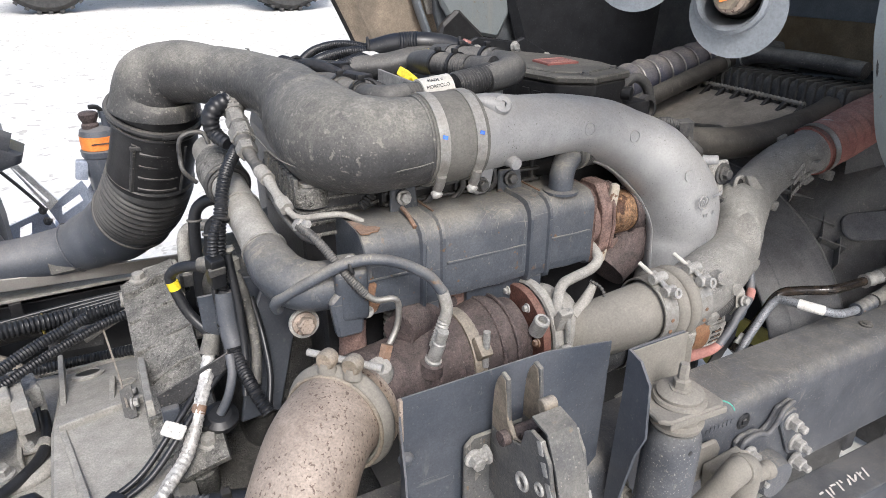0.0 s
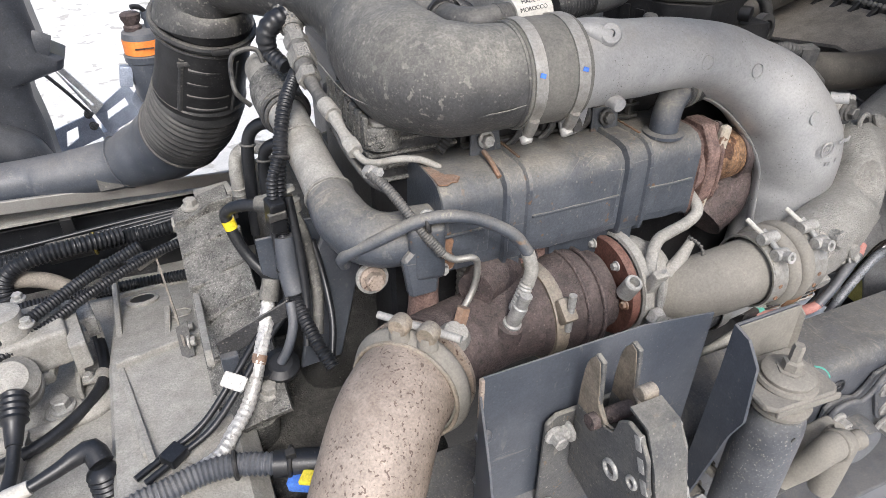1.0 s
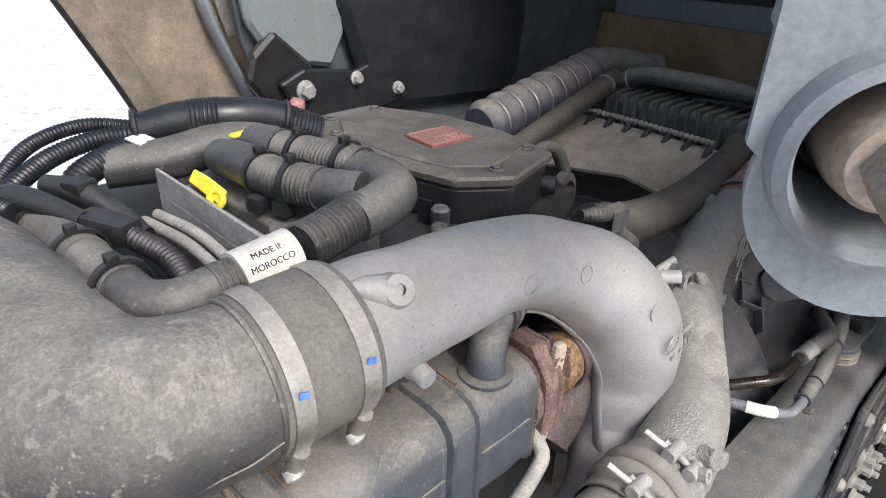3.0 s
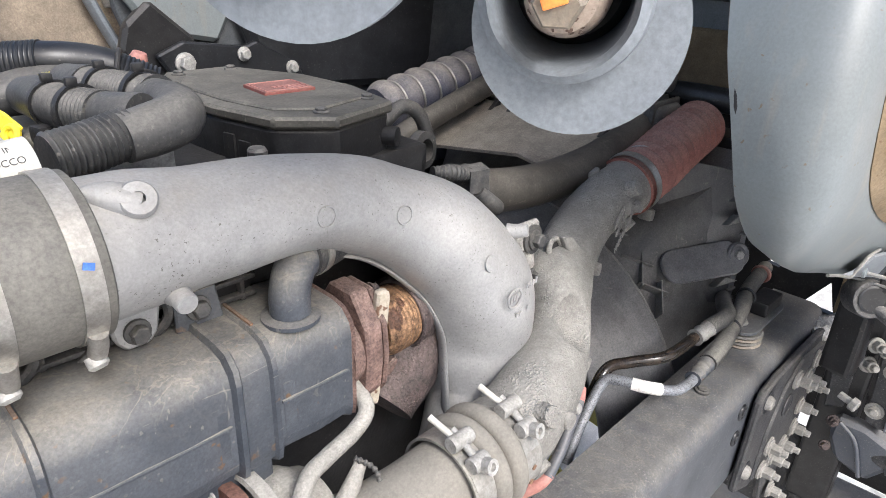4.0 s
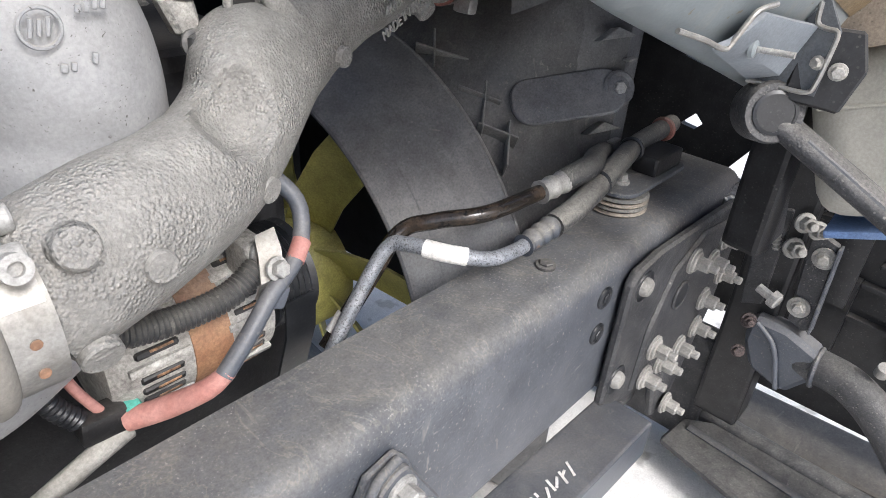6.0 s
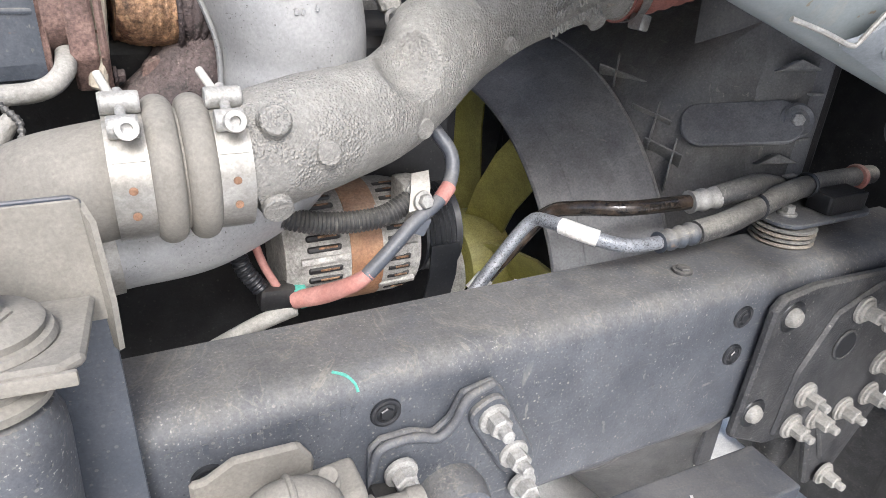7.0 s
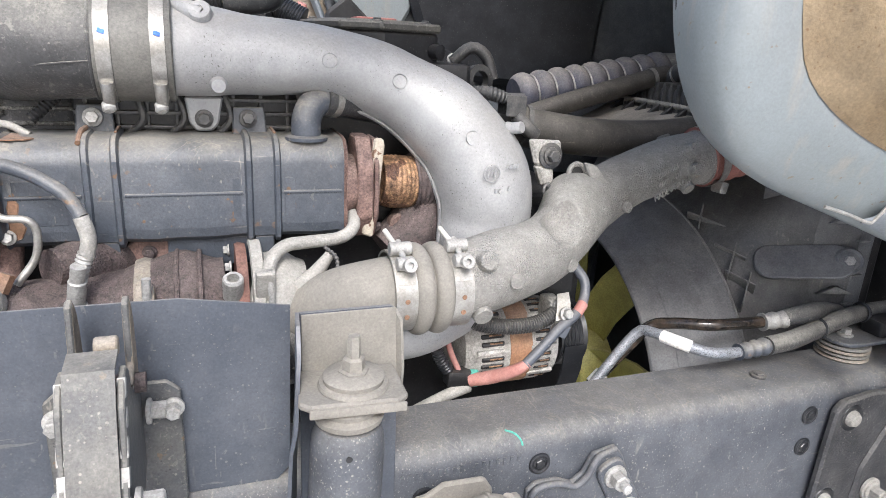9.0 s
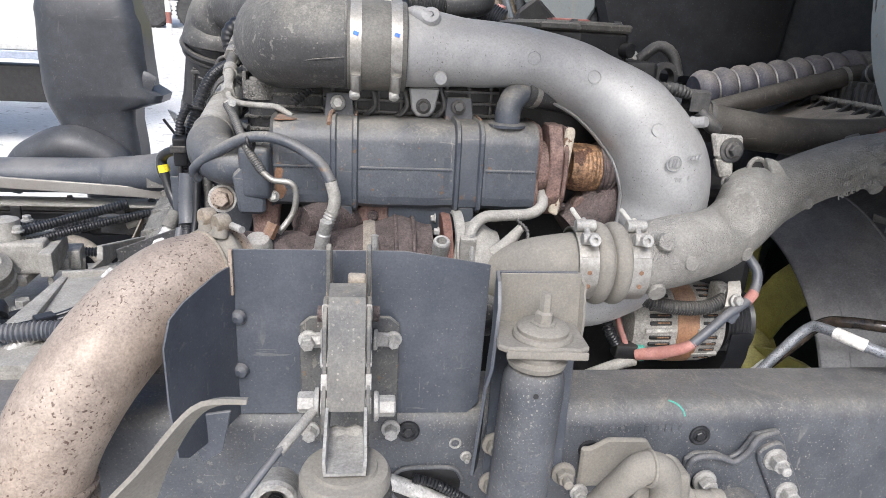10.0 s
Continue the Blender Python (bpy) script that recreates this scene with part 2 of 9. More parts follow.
M_LID = surf("dusty_black_lid_plastic", (0.045, 0.043, 0.038), (0.075, 0.072, 0.063), 8, 0.5, 0, 0.2, 260, 0.7, (0.19, 0.178, 0.15), fleck=0.3, tide=0.3, scuff=0.4)
M_WORNYELLOW = surf("dirty_yellow_plastic", (0.36, 0.29, 0.05), (0.25, 0.20, 0.06), 40, 0.6, 0, 0.1)
M_OIL = surf("oily_black_pipe", (0.012, 0.011, 0.010), (0.05, 0.036, 0.026), 35, 0.2, 0, 0.2, 200)
M_PIPEGREY = surf("speckled_zinc_pipe", (0.17, 0.185, 0.21), (0.24, 0.25, 0.27), 60, 0.45, 0.3, 0.2, 260, 0.3, (0.33, 0.32, 0.30), (0.07, 0.075, 0.08), 420, 0.56)
M_PAPER = surf("grubby_white_paper", (0.42, 0.405, 0.365), (0.50, 0.485, 0.44), 60, 0.7, 0, 0.1, 200, grain=0.08)
M_STRAP = surf("dull_blue_strap", (0.10, 0.17, 0.33), (0.14, 0.21, 0.36), 20, 0.6, 0, 0.1)
M_HOSE = surf("black_corrugated_hose", (0.024, 0.0245, 0.026), (0.046, 0.046, 0.046), 14, 0.42, 0, 0.2, 260, 0.55, (0.20, 0.187, 0.163), fleck=0.3, scuff=0.3)
M_STEELSTRIP = surf("brushed_metal_strip", (0.40, 0.39, 0.37), (0.33, 0.31, 0.285), 5, 0.38, 0.6, 0.05, 300, 0.25, (0.30, 0.27, 0.23), grain=0.05, streak=0.3)
M_CAB = surf("pale_blue_cab_paint", (0.180, 0.203, 0.211), (0.168, 0.183, 0.187), 3, 0.35, 0.0, 0.03, 220, 0.1, (0.25, 0.232, 0.20), (0.16, 0.13, 0.095), 75, 0.70, grain=0.03, streak=0.5, scuff=0.15)
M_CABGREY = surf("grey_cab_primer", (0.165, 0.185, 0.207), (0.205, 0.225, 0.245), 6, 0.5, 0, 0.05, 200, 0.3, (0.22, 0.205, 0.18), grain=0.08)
# Same hue as M_CABGREY, much darker; for floor, tunnel and recess walls.
M_CABDARK = surf("dusty_darker_cab_grey", (0.06, 0.067, 0.075), (0.095, 0.102, 0.11), 6, 0.6, 0, 0.1, 200, 0.3, (0.15, 0.14, 0.12))
M_TAN = surf("tan_sound_insulation", (0.150, 0.106, 0.056), (0.225, 0.172, 0.106), 6, 0.7, 0, 0.6, 130, 0.0, spots=(0.14, 0.09, 0.045), spotscale=170, spotcut=0.68, grain=0.12)
M_BROWNLINER = surf("muddy_brown_wing_liner", (0.12, 0.100, 0.080), (0.275, 0.226, 0.171), 7, 0.7, 0, 0.25, 150, 0.4, (0.24, 0.205, 0.16), fleck=0.3)
M_RED = surf("red_silicone_hose", (0.21, 0.080, 0.064), (0.27, 0.115, 0.092), 30, 0.65, 0, 0.15, 260, 0.9, (0.33, 0.235, 0.2))
M_INTER = surf("blue_black_hose", (0.042, 0.046, 0.072), (0.075, 0.075, 0.09), 20, 0.5, 0, 0.1, 260, 0.9, (0.27, 0.24, 0.21), fleck=0.2)
M_YELLOW = surf("yellow_plastic", (0.75, 0.60, 0.02), (0.80, 0.66, 0.05), 30, 0.5, 0, 0.05, 200, 0.1)
M_FAN = surf("olive_yellow_fan_plastic", (0.30, 0.285, 0.075), (0.36, 0.335, 0.095), 12, 0.5, 0, 0.05, 200, 0.2)
M_ORANGE = surf("orange_plastic", (0.75, 0.22, 0.04), (0.8, 0.26, 0.06), 30, 0.5, 0, 0.05)
M_WHITE = surf("white_label", (0.72, 0.71, 0.68), (0.62, 0.60, 0.56), 40, 0.6, 0, 0.05)
M_REDLAB = surf("faded_red_label", (0.21, 0.065, 0.055), (0.25, 0.09, 0.075), 40, 0.6, 0, 0.05, 200, 0.3)
M_PINK = surf("faded_red_cable", (0.36, 0.16, 0.135), (0.43, 0.22, 0.19), 40, 0.6, 0, 0.1, grain=0.08)
M_GREEN = surf("green_paint", (0.07, 0.30, 0.235), (0.10, 0.36, 0.29), 40, 0.6, 0, 0.05)
M_BLUE = surf("blue_marker", (0.05, 0.14, 0.55), (0.08, 0.2, 0.6), 40, 0.6, 0, 0.05)
M_FOIL = surf("silver_foil_sleeve", (0.44, 0.43, 0.41), (0.62, 0.61, 0.585), 90, 0.38, 0.35, 1.0, 120, 0.2, DUST, (0.22, 0.215, 0.20), 150, 0.64)
M_ALU = surf("alternator_aluminium", (0.30, 0.29, 0.268), (0.42, 0.41, 0.38), 45, 0.6, 0.2, 0.6, 220, 0.5, DUST, fleck=0.3, grain=0.22, cast=0.2)
M_WINDING = surf("brown_stator_steel", (0.27, 0.13, 0.07), (0.34, 0.19, 0.10), 40, 0.7, 0.1, 0.3, 300, 0.4, DUST)
M_GROUND = surf("pale_concrete_ground", (0.62, 0.608, 0.58), (0.74, 0.728, 0.70), 0.7, 0.9, 0, 0.35, 25, 0.0, spots=(0.46, 0.445, 0.41), spotscale=9.0, spotcut=0.62, grain=0.08)
M_PALEBLOCK = surf("translucent_white_plastic", (0.30, 0.29, 0.25), (0.37, 0.358, 0.312), 8, 0.5, 0, 0.05, 220, 0.3, (0.26, 0.23, 0.18), grain=0.06)
M_TYRE = surf("tyre_rubber", (0.03, 0.03, 0.03), (0.06, 0.06, 0.06), 8, 0.8, 0, 0.3, 60)
M_GREYPAINT = surf("grey_blue_lacquer", (0.30, 0.34, 0.42), (0.33, 0.37, 0.45), 6, 0.35, 0.2, 0.02)
M_BLUEPAINT = surf("blue_truck_paint", (0.02, 0.16, 0.55), (0.03, 0.2, 0.6), 2, 0.35, 0, 0.0)
M_PALEPAINT = surf("pale_trailer_paint", (0.5, 0.5, 0.48), (0.56, 0.56, 0.54), 2, 0.4, 0, 0.0)


# ---- shape helpers ----
def finish(bm, angle=38):
    lim = radians(angle)
    bm.normal_update()
    for f in bm.faces:
        f.smooth = True
    soft = radians(8)
    for e in bm.edges:
        fs = e.link_faces
        if len(fs) != 2:
            e.smooth = False
            continue
        a = e.calc_face_angle(0)
        p, q = fs[0].calc_area(), fs[1].calc_area()
        e.smooth = a < lim and not (a > soft and max(p, q) > 6 * min(p, q))
    return bm


def to_mesh(name, bm, material, angle=38):
    finish(bm, angle)
    me = bpy.data.meshes.new(name)
    bm.to_mesh(me)
    bm.free()
    me.materials.append(material)
    return me


def thing(name, label, category, at=(0, 0, 0), group="", kind=""):
    ob = new(name)
    ob.empty_display_size = 0.02
    ob.matrix_world = Matrix.Translation(at)
    return tagged(ob, label, category, group, kind)


def part(name, bm, material, parent, label="", angle=38):
    """One mesh object, given in world metres, under a thing or a part."""
    ob = new(name, to_mesh(name, bm, material, angle))
    ob.parent = parent
    if parent is not None and parent.type == "EMPTY":
        ob.matrix_parent_inverse = parent.matrix_basis.inverted()
    if label:
        ob["label"] = label
    return ob


def solo(name, bm, material, label, category, kind="", group="", angle=38):
    return tagged(new(name, to_mesh(name, bm, material, angle)), label, category, group, kind)


def put(name, mesh, parent, m):
    """A further object on a shared mesh at the world pose m."""
    ob = new(name, mesh)
    ob.parent = parent
    ob.matrix_basis = (parent.matrix_basis.inverted() if parent.type == "EMPTY" else Matrix.Identity(4)) @ m
    return ob


def along(axis):
    return Vector((0, 0, 1)).rotation_difference(Vector(axis).normalized()).to_matrix().to_4x4()


def spline(pts, step):
    """A smooth line through the points: places, and the way each lies between the given ones."""
    p = [Vector(q) for q in pts]
    if len(p) == 2:
        n = max(2, int((p[1] - p[0]).length / step) + 1)
        return [(p[0].lerp(p[1], k / (n - 1)), k / (n - 1)) for k in range(n)]
    p = [2 * p[0] - p[1]] + p + [2 * p[-1] - p[-2]]
    out = []
    for i in range(1, len(p) - 2):
        a, b, c, d = p[i - 1:i + 3]
        n = max(2, int((c - b).length / step) + 1)
        for k in range(n):
            t = k / n
            q = 0.5 * ((2 * b) + (c - a) * t + (2 * a - 5 * b + 4 * c - d) * t * t + (3 * b - a - 3 * c + d) * t ** 3)
            out.append((q, i - 1 + t))
    out.append((p[-2], len(p) - 3))
    return out


def tube(pts, r, n=16, step=0.012, up=(0, 0, 1), ripple=None, caps=True, bm=None, wobble=0.0):
    """A pipe along points. r: a radius, or one for each point, or (radius along up, radius across) for each. ripple: (pitch, depth)."""
    bm = bm or bmesh.new()
    if ripple:
        step = min(step, ripple[0] / 6)
    line = spline(pts, step)
    rs = r if isinstance(r, (list, tuple)) else [r] * len(pts)
    rs = [(q, q) if not isinstance(q, tuple) else q for q in rs]
    ref = Vector(up)
    rings, run = [], 0.0
    for i, (p, u) in enumerate(line):
        t = (line[min(i + 1, len(line) - 1)][0] - line[max(i - 1, 0)][0]).normalized()
        ref = (ref - t * ref.dot(t)).normalized()
        side = t.cross(ref)
        k = min(int(u), len(rs) - 2)
        f = u - k
        f = f * f * (3 - 2 * f)
        ra, rb = (rs[k][j] * (1 - f) + rs[k + 1][j] * f for j in (0, 1))
        if i:
            run += (p - line[i - 1][0]).length
        g = ripple[1] * (0.5 - 0.5 * math.cos(2 * math.pi * run / ripple[0])) if ripple else 0.0
        ring = []
        for j in range(n):
            a = 2 * math.pi * j / n
            w = 1 + wobble * noise.noise(Vector((p.x * 30 + math.cos(a) * 2, p.y * 30 + math.sin(a) * 2, p.z * 30)))
            ring.append(bm.verts.new(p + ref * ((ra - g) * w * math.cos(a)) + side * ((rb - g) * w * math.sin(a))))
        rings.append(ring)
    for a, b in zip(rings, rings[1:]):
        for j in range(n):
            bm.faces.new((a[j], a[(j + 1) % n], b[(j + 1) % n], b[j]))
    if caps:
        bm.faces.new(rings[0][::-1])
        bm.faces.new(rings[-1])
    return bm


def lathe(profile, at, axis, n=32, bm=None, close=True):
    """A turned body: (radius, height) pairs along an axis from a place."""
    bm = bm or bmesh.new()
    m = Matrix.Translation(at) @ along(axis)
    rings = []
    for r, h in profile:
        if r < 1e-5:
            rings.append([bm.verts.new(m @ Vector((0, 0, h)))])
        else:
            rings.append([bm.verts.new(m @ Vector((r * math.cos(2 * math.pi * j / n), r * math.sin(2 * math.pi * j / n), h))) for j in range(n)])
    for a, b in zip(rings, rings[1:]):
        for j in range(n):
            q = [a[j % len(a)], a[(j + 1) % len(a)], b[(j + 1) % len(b)], b[j % len(b)]]
            q = [v for i, v in enumerate(q) if v not in q[:i]]
            if len(q) > 2:
                bm.faces.new(q)
    if close:
        for ring, flip in ((rings[0], True), (rings[-1], False)):
            if len(ring) > 2:
                bm.faces.new(ring[::-1] if flip else ring)
    bmesh.ops.recalc_face_normals(bm, faces=bm.faces)
    return bm


def box(size, m, bevel=0.004, seg=2, bm=None):
    bm2 = bmesh.new()
    bmesh.ops.create_cube(bm2, size=1.0)
    for v in bm2.verts:
        v.co = Vector((v.co.x * size[0], v.co.y * size[1], v.co.z * size[2]))
    if bevel:
        bmesh.ops.bevel(bm2, geom=list(bm2.edges), offset=bevel, segments=seg, profile=0.6, affect="EDGES")
    for v in bm2.verts:
        v.co = m @ v.co
    return join(bm, bm2)


def join(bm, other):
    if bm is None:
        return other
    me = bpy.data.meshes.new("t")
    other.to_mesh(me)
    other.free()
    bm.from_mesh(me)
    bpy.data.meshes.remove(me)
    return bm


def slab(poly, thick, m, bevel=0.0015, bm=None):
    """A plate: a 2D outline in the pose's x and y, with thickness along its z."""
    b2 = bmesh.new()
    vs = [b2.verts.new((x, y, -thick / 2)) for x, y in poly]
    f = b2.faces.new(vs)
    got = bmesh.ops.extrude_face_region(b2, geom=[f])
    for v in got["geom"]:
        if isinstance(v, bmesh.types.BMVert):
            v.co.z += thick
    bmesh.ops.recalc_face_normals(b2, faces=b2.faces)
    if bevel:
        bmesh.ops.bevel(b2, geom=list(b2.edges), offset=bevel, segments=1, affect="EDGES")
    for v in b2.verts:
        v.co = m @ v.co
    return join(bm, b2)


def plane_pose(at, normal, xdir):
    """A pose whose z is the normal and whose x is nearest to xdir."""
    z = Vector(normal).normalized()
    x = Vector(xdir)
    x = (x - z * x.dot(z)).normalized()
    y = z.cross(x)
    m = Matrix((x, y, z)).transposed().to_4x4()
    m.translation = at
    return m


def sheet(grid, thick=0.0, bm=None):
    """A bent sheet from rows of points, with thickness along its normals."""
    b2 = bmesh.new()
    vs = [[b2.verts.new(p) for p in row] for row in grid]
    for a, b in zip(vs, vs[1:]):
        for j in range(len(a) - 1):
            b2.faces.new((a[j], a[j + 1], b[j + 1], b[j]))
    b2.normal_update()
    if thick:
        bmesh.ops.solidify(b2, geom=list(b2.faces), thickness=thick)
    bmesh.ops.recalc_face_normals(b2, faces=b2.faces)
    return join(bm, b2)


def rounded(w, h, r, n=4):
    out = []
    for cx, cy, a0 in ((w / 2 - r, h / 2 - r, 0), (-w / 2 + r, h / 2 - r, 90), (-w / 2 + r, -h / 2 + r, 180), (w / 2 - r, -h / 2 + r, 270)):
        for k in range(n + 1):
            a = radians(a0 + 90 * k / n)
            out.append((cx + r * math.cos(a), cy + r * math.sin(a)))
    return out


BOLTS = {}


def bolt(parent, at, axis, r=0.012, material=None, stud=False, name="bolt", tall=1.0):
    """A flanged hex bolt; with stud: a nut with its thread standing out."""
    material = material or M_ZINC
    key = (r, material.name, stud, tall)
    if key not in BOLTS:
        bm = lathe([(r, 0), (r * 1.02, r * 0.12), (r * 0.98, r * 0.28), (r * 0.72, r * 0.36)], (0, 0, 0), (0, 0, 1), 16)
        h = r * 0.95 * tall
        lathe([(r * 0.72, r * 0.3), (r * 0.72, h), (r * 0.62, h + r * 0.1)], (0, 0, 0), (0, 0, 1), 6, bm)
        if stud:
            lathe([(r * 0.42, h), (r * 0.42, h + r * 0.7), (r * 0.34, h + r * 0.8)], (0, 0, 0), (0, 0, 1), 10, bm)
        BOLTS[key] = to_mesh("bolt", bm, material, 30)
    m = Matrix.Translation(at) @ along(axis) @ pose(0, 0, 0, 0, 0, (at[0] * 997 + at[2] * 631) % 60)
    return put(name, BOLTS[key], parent, m)


def band(name, at, axis, r, w, parent, material=None, t=0.002, label=""):
    return part(name, lathe([(r, -w / 2), (r + t, -w / 2), (r + t, w / 2), (r, w / 2), (r, -w / 2)], at, axis, 40, close=False), material or M_STEEL, parent, label)


def smooth_sheet(rows, step=0.03, thick=0.0):
    """A sheet through rows of points, resampled to a smooth surface both ways."""
    cols = [[q for q, u in spline(r, step)] for r in rows]
    n = min(len(c) for c in cols)

    def evenly(c):
        out = []
        for k in range(n):
            f = k * (len(c) - 1) / (n - 1)
            i = min(int(f), len(c) - 2)
            out.append(c[i].lerp(c[i + 1], f - i))
        return out

    cols = [evenly(c) for c in cols]
    per = [spline([c[k] for c in cols], step) for k in range(n)]
    m = max(len(p) for p in per)
    grid = []
    for p in per:
        line = [q for q, u in p]
        row = []
        for k in range(m):
            f = k * (len(line) - 1) / (m - 1)
            i = min(int(f), len(line) - 2)
            row.append(line[i].lerp(line[i + 1], f - i))
        grid.append(row)
    return sheet(grid, thick)


def holed_plate(outline, r, thick, m):
    """A plate with a round hole at its origin; the outline is a function of the angle giving its reach."""
    bm = bmesh.new()
    n = 64
    rings = []
    for z in (0, thick):
        rings.append([bm.verts.new(m @ Vector((r * math.cos(2 * math.pi * k / n), r * math.sin(2 * math.pi * k / n), z))) for k in range(n)])
        rings.append([bm.verts.new(m @ Vector((outline(2 * math.pi * k / n) * math.cos(2 * math.pi * k / n), outline(2 * math.pi * k / n) * math.sin(2 * math.pi * k / n), z))) for k in range(n)])
    a, b, c, d = rings
    for k in range(n):
        j = (k + 1) % n
        for p, q in ((a, b), (b, d), (d, c), (c, a)):
            bm.faces.new((p[k], p[j], q[j], q[k]))
    bmesh.ops.recalc_face_normals(bm, faces=bm.faces)
    return bm

# ---- ground and distance ----
TIP = pose(0, 0, 0, 2.6, 0, 0)
bm = bmesh.new()
bmesh.ops.create_grid(bm, x_segments=60, y_segments=60, size=1.0)
for v in bm.verts:
    x, y = (math.copysign(abs(c) ** 3 * 900, c) for c in v.co[:2])
    v.co = TIP @ Vector((x, y, 0.006 * noise.noise(Vector((x, y, 0))) if abs(x) < 60 else 0))
ground = solo("ground", bm, M_GROUND, "pale dusty concrete yard in bright daylight", "ground", "structure")


def wheel(parent, at, r, w):
    t = part("tyre", lathe([(r * 0.55, -w / 2), (r * 0.9, -w / 2), (r, -w * 0.36), (r, w * 0.36), (r * 0.9, w / 2), (r * 0.55, w / 2)], at, (0, 1, 0), 40), M_TYRE, parent)
    bm = bmesh.new()
    for k in range(28):
        a = 2 * math.pi * k / 28
        box((0.06 * r, w * 0.98, 0.09 * r), Matrix.Translation(at) @ pose(0, 0, 0, 0, -math.degrees(a), 0) @ Matrix.Translation((r * 1.01, 0, 0)), 0.0, 1, bm)
    part("tread", bm, M_TYRE, t)
    part("rim", lathe([(r * 0.56, -w * 0.30), (r * 0.5, -w * 0.42), (r * 0.2, -w * 0.25), (0, -w * 0.25)], at, (0, 1, 0), 32), M_PALEPAINT, parent)


loader = thing("wheel_loader", "parked machine with large treaded tyres on the yard", "vehicle", TIP @ Vector((2.5, 14, 0)))
for x, y in ((-0.2, 15.2), (4.1, 14.3)):
    wheel(loader, TIP @ Vector((x, y, 0.87)), 0.85, 0.55)
part("frame", box((6.5, 1.4, 0.5), TIP @ Matrix.Translation((2.0, 15.2, 1.25)), 0.05), M_GREYPAINT, loader)
part("body", box((5.0, 1.8, 1.6), TIP @ Matrix.Translation((2.2, 15.4, 2.4)), 0.1), M_YELLOW, loader)

lorry = thing("parked_lorry", "blue and white lorry parked far across the yard", "truck", TIP @ Vector((-6, 22, 0)))
for x in (-6.0, -4.75, -1.0, 0.2):
    wheel(lorry, TIP @ Vector((x, 22.4, 0.53)), 0.52, 0.35)
part("cab", box((1.9, 2.3, 2.6), TIP @ Matrix.Translation((-7.3, 23.3, 2.0)), 0.12), M_BLUEPAINT, lorry)
part("chassis", box((8, 1.0, 0.3), TIP @ Matrix.Translation((-3.0, 23.5, 0.95)), 0.02), M_BLACK, lorry)
part("tank_body", box((5.6, 2.3, 2.4), TIP @ Matrix.Translation((-2.9, 23.6, 2.5)), 0.1), M_PALEPAINT, lorry)
post = thing("barrier_post", "red and white banded marker post on the yard", "post", TIP @ Vector((-4.85, 19.8, 0)))
for k in range(4):
    part("band", lathe([(0.075, 0.3 * k), (0.075, 0.3 * k + 0.3)], TIP @ Vector((-4.85, 19.8, 0)), (0, 0, 1), 16), M_RED if k % 2 else M_WHITE, post)

trailer = thing("neighbour_trailer", "pale grey trailer side with dark under-run rail", "trailer", TIP @ Vector((-4, 6.3, 0)))
part("side", box((5.0, 0.5, 1.6), Matrix.Translation((-4.6, 6.3, 1.95)), 0.05), M_PALEPAINT, trailer)
part("lower_trim", box((5.0, 0.4, 0.07), Matrix.Translation((-4.55, 6.22, 1.12)), 0.01), M_GREYPAINT, trailer)
part("under_rail", box((5.0, 0.3, 0.32), Matrix.Translation((-4.55, 6.3, 0.86)), 0.02), M_BLACK, trailer)
for x in (-6.5, -3.3):
    part("leg", box((0.15, 0.15, 1.0), Matrix.Translation((x, 6.35, 0.26)), 0.01), M_BLACK, trailer)

# ---- chassis rail beside the camera ----
rail = thing("frame_rail", "dark grey painted steel chassis rail with dusty rounded top edge", "chassis rail", (0.9, 0.76, 0.62))


def rail_section(y, z0, z1, depth, r, t, side=1):
    """A channel's outline: web at y, flanges going to y + depth, with rounded outer corners."""
    out = [(y + side * depth, z1)]
    for a0, zc in ((90, z1 - r), (180, z0 + r)):
        for k in range(8):
            a = radians(a0 + 90 * k / 7)
            out.append((y + side * (r + r * math.cos(a)), zc + r * math.sin(a)))
    out.append((y + side * depth, z0))
    return out + [(y + side * depth, z0 + t), (y + side * t, z0 + t), (y + side * t, z1 - t), (y + side * depth, z1 - t)]


def extrude_x(section, x0, x1, steps=1):
    bm = bmesh.new()
    rings = [[bm.verts.new((x0 + (x1 - x0) * k / steps, y, z)) for y, z in section] for k in range(steps + 1)]
    n = len(section)
    for a, b in zip(rings, rings[1:]):
        for j in range(n):
            bm.faces.new((a[j], a[(j + 1) % n], b[(j + 1) % n], b[j]))
    bm.faces.new(rings[0])
    bm.faces.new(rings[-1][::-1])
    bmesh.ops.recalc_face_normals(bm, faces=bm.faces)
    return bm


def ring(at, axis, r, t, n=28, m=8):
    """A small torus."""
    return lathe([(r + t * math.cos(2 * math.pi * k / m), t * math.sin(2 * math.pi * k / m)) for k in range(m + 1)], at, axis, n, close=False)


part("channel", extrude_x(rail_section(0.70, 0.63, 0.935, 0.135, 0.035, 0.016), -1.2, 2.34, 24), M_RAIL, rail)
for x, z in ((0.69, 0.898), (1.215, 0.877), (1.818, 0.872), (1.818, 0.80), (1.012, 0.852)):
    part("socket_rim", ring((x, 0.699, z), (0, -1, 0), 0.016, 0.004, 24), M_CLEANBLACK, rail)
    bolt(rail, (x, 0.701, z), (0, -1, 0), 0.013, M_CLEANBLACK, tall=0.5)
bolt(rail, (1.735, 0.765, 0.935), (0, 0, 1), 0.016, M_DARKBOLT, tall=0.5)
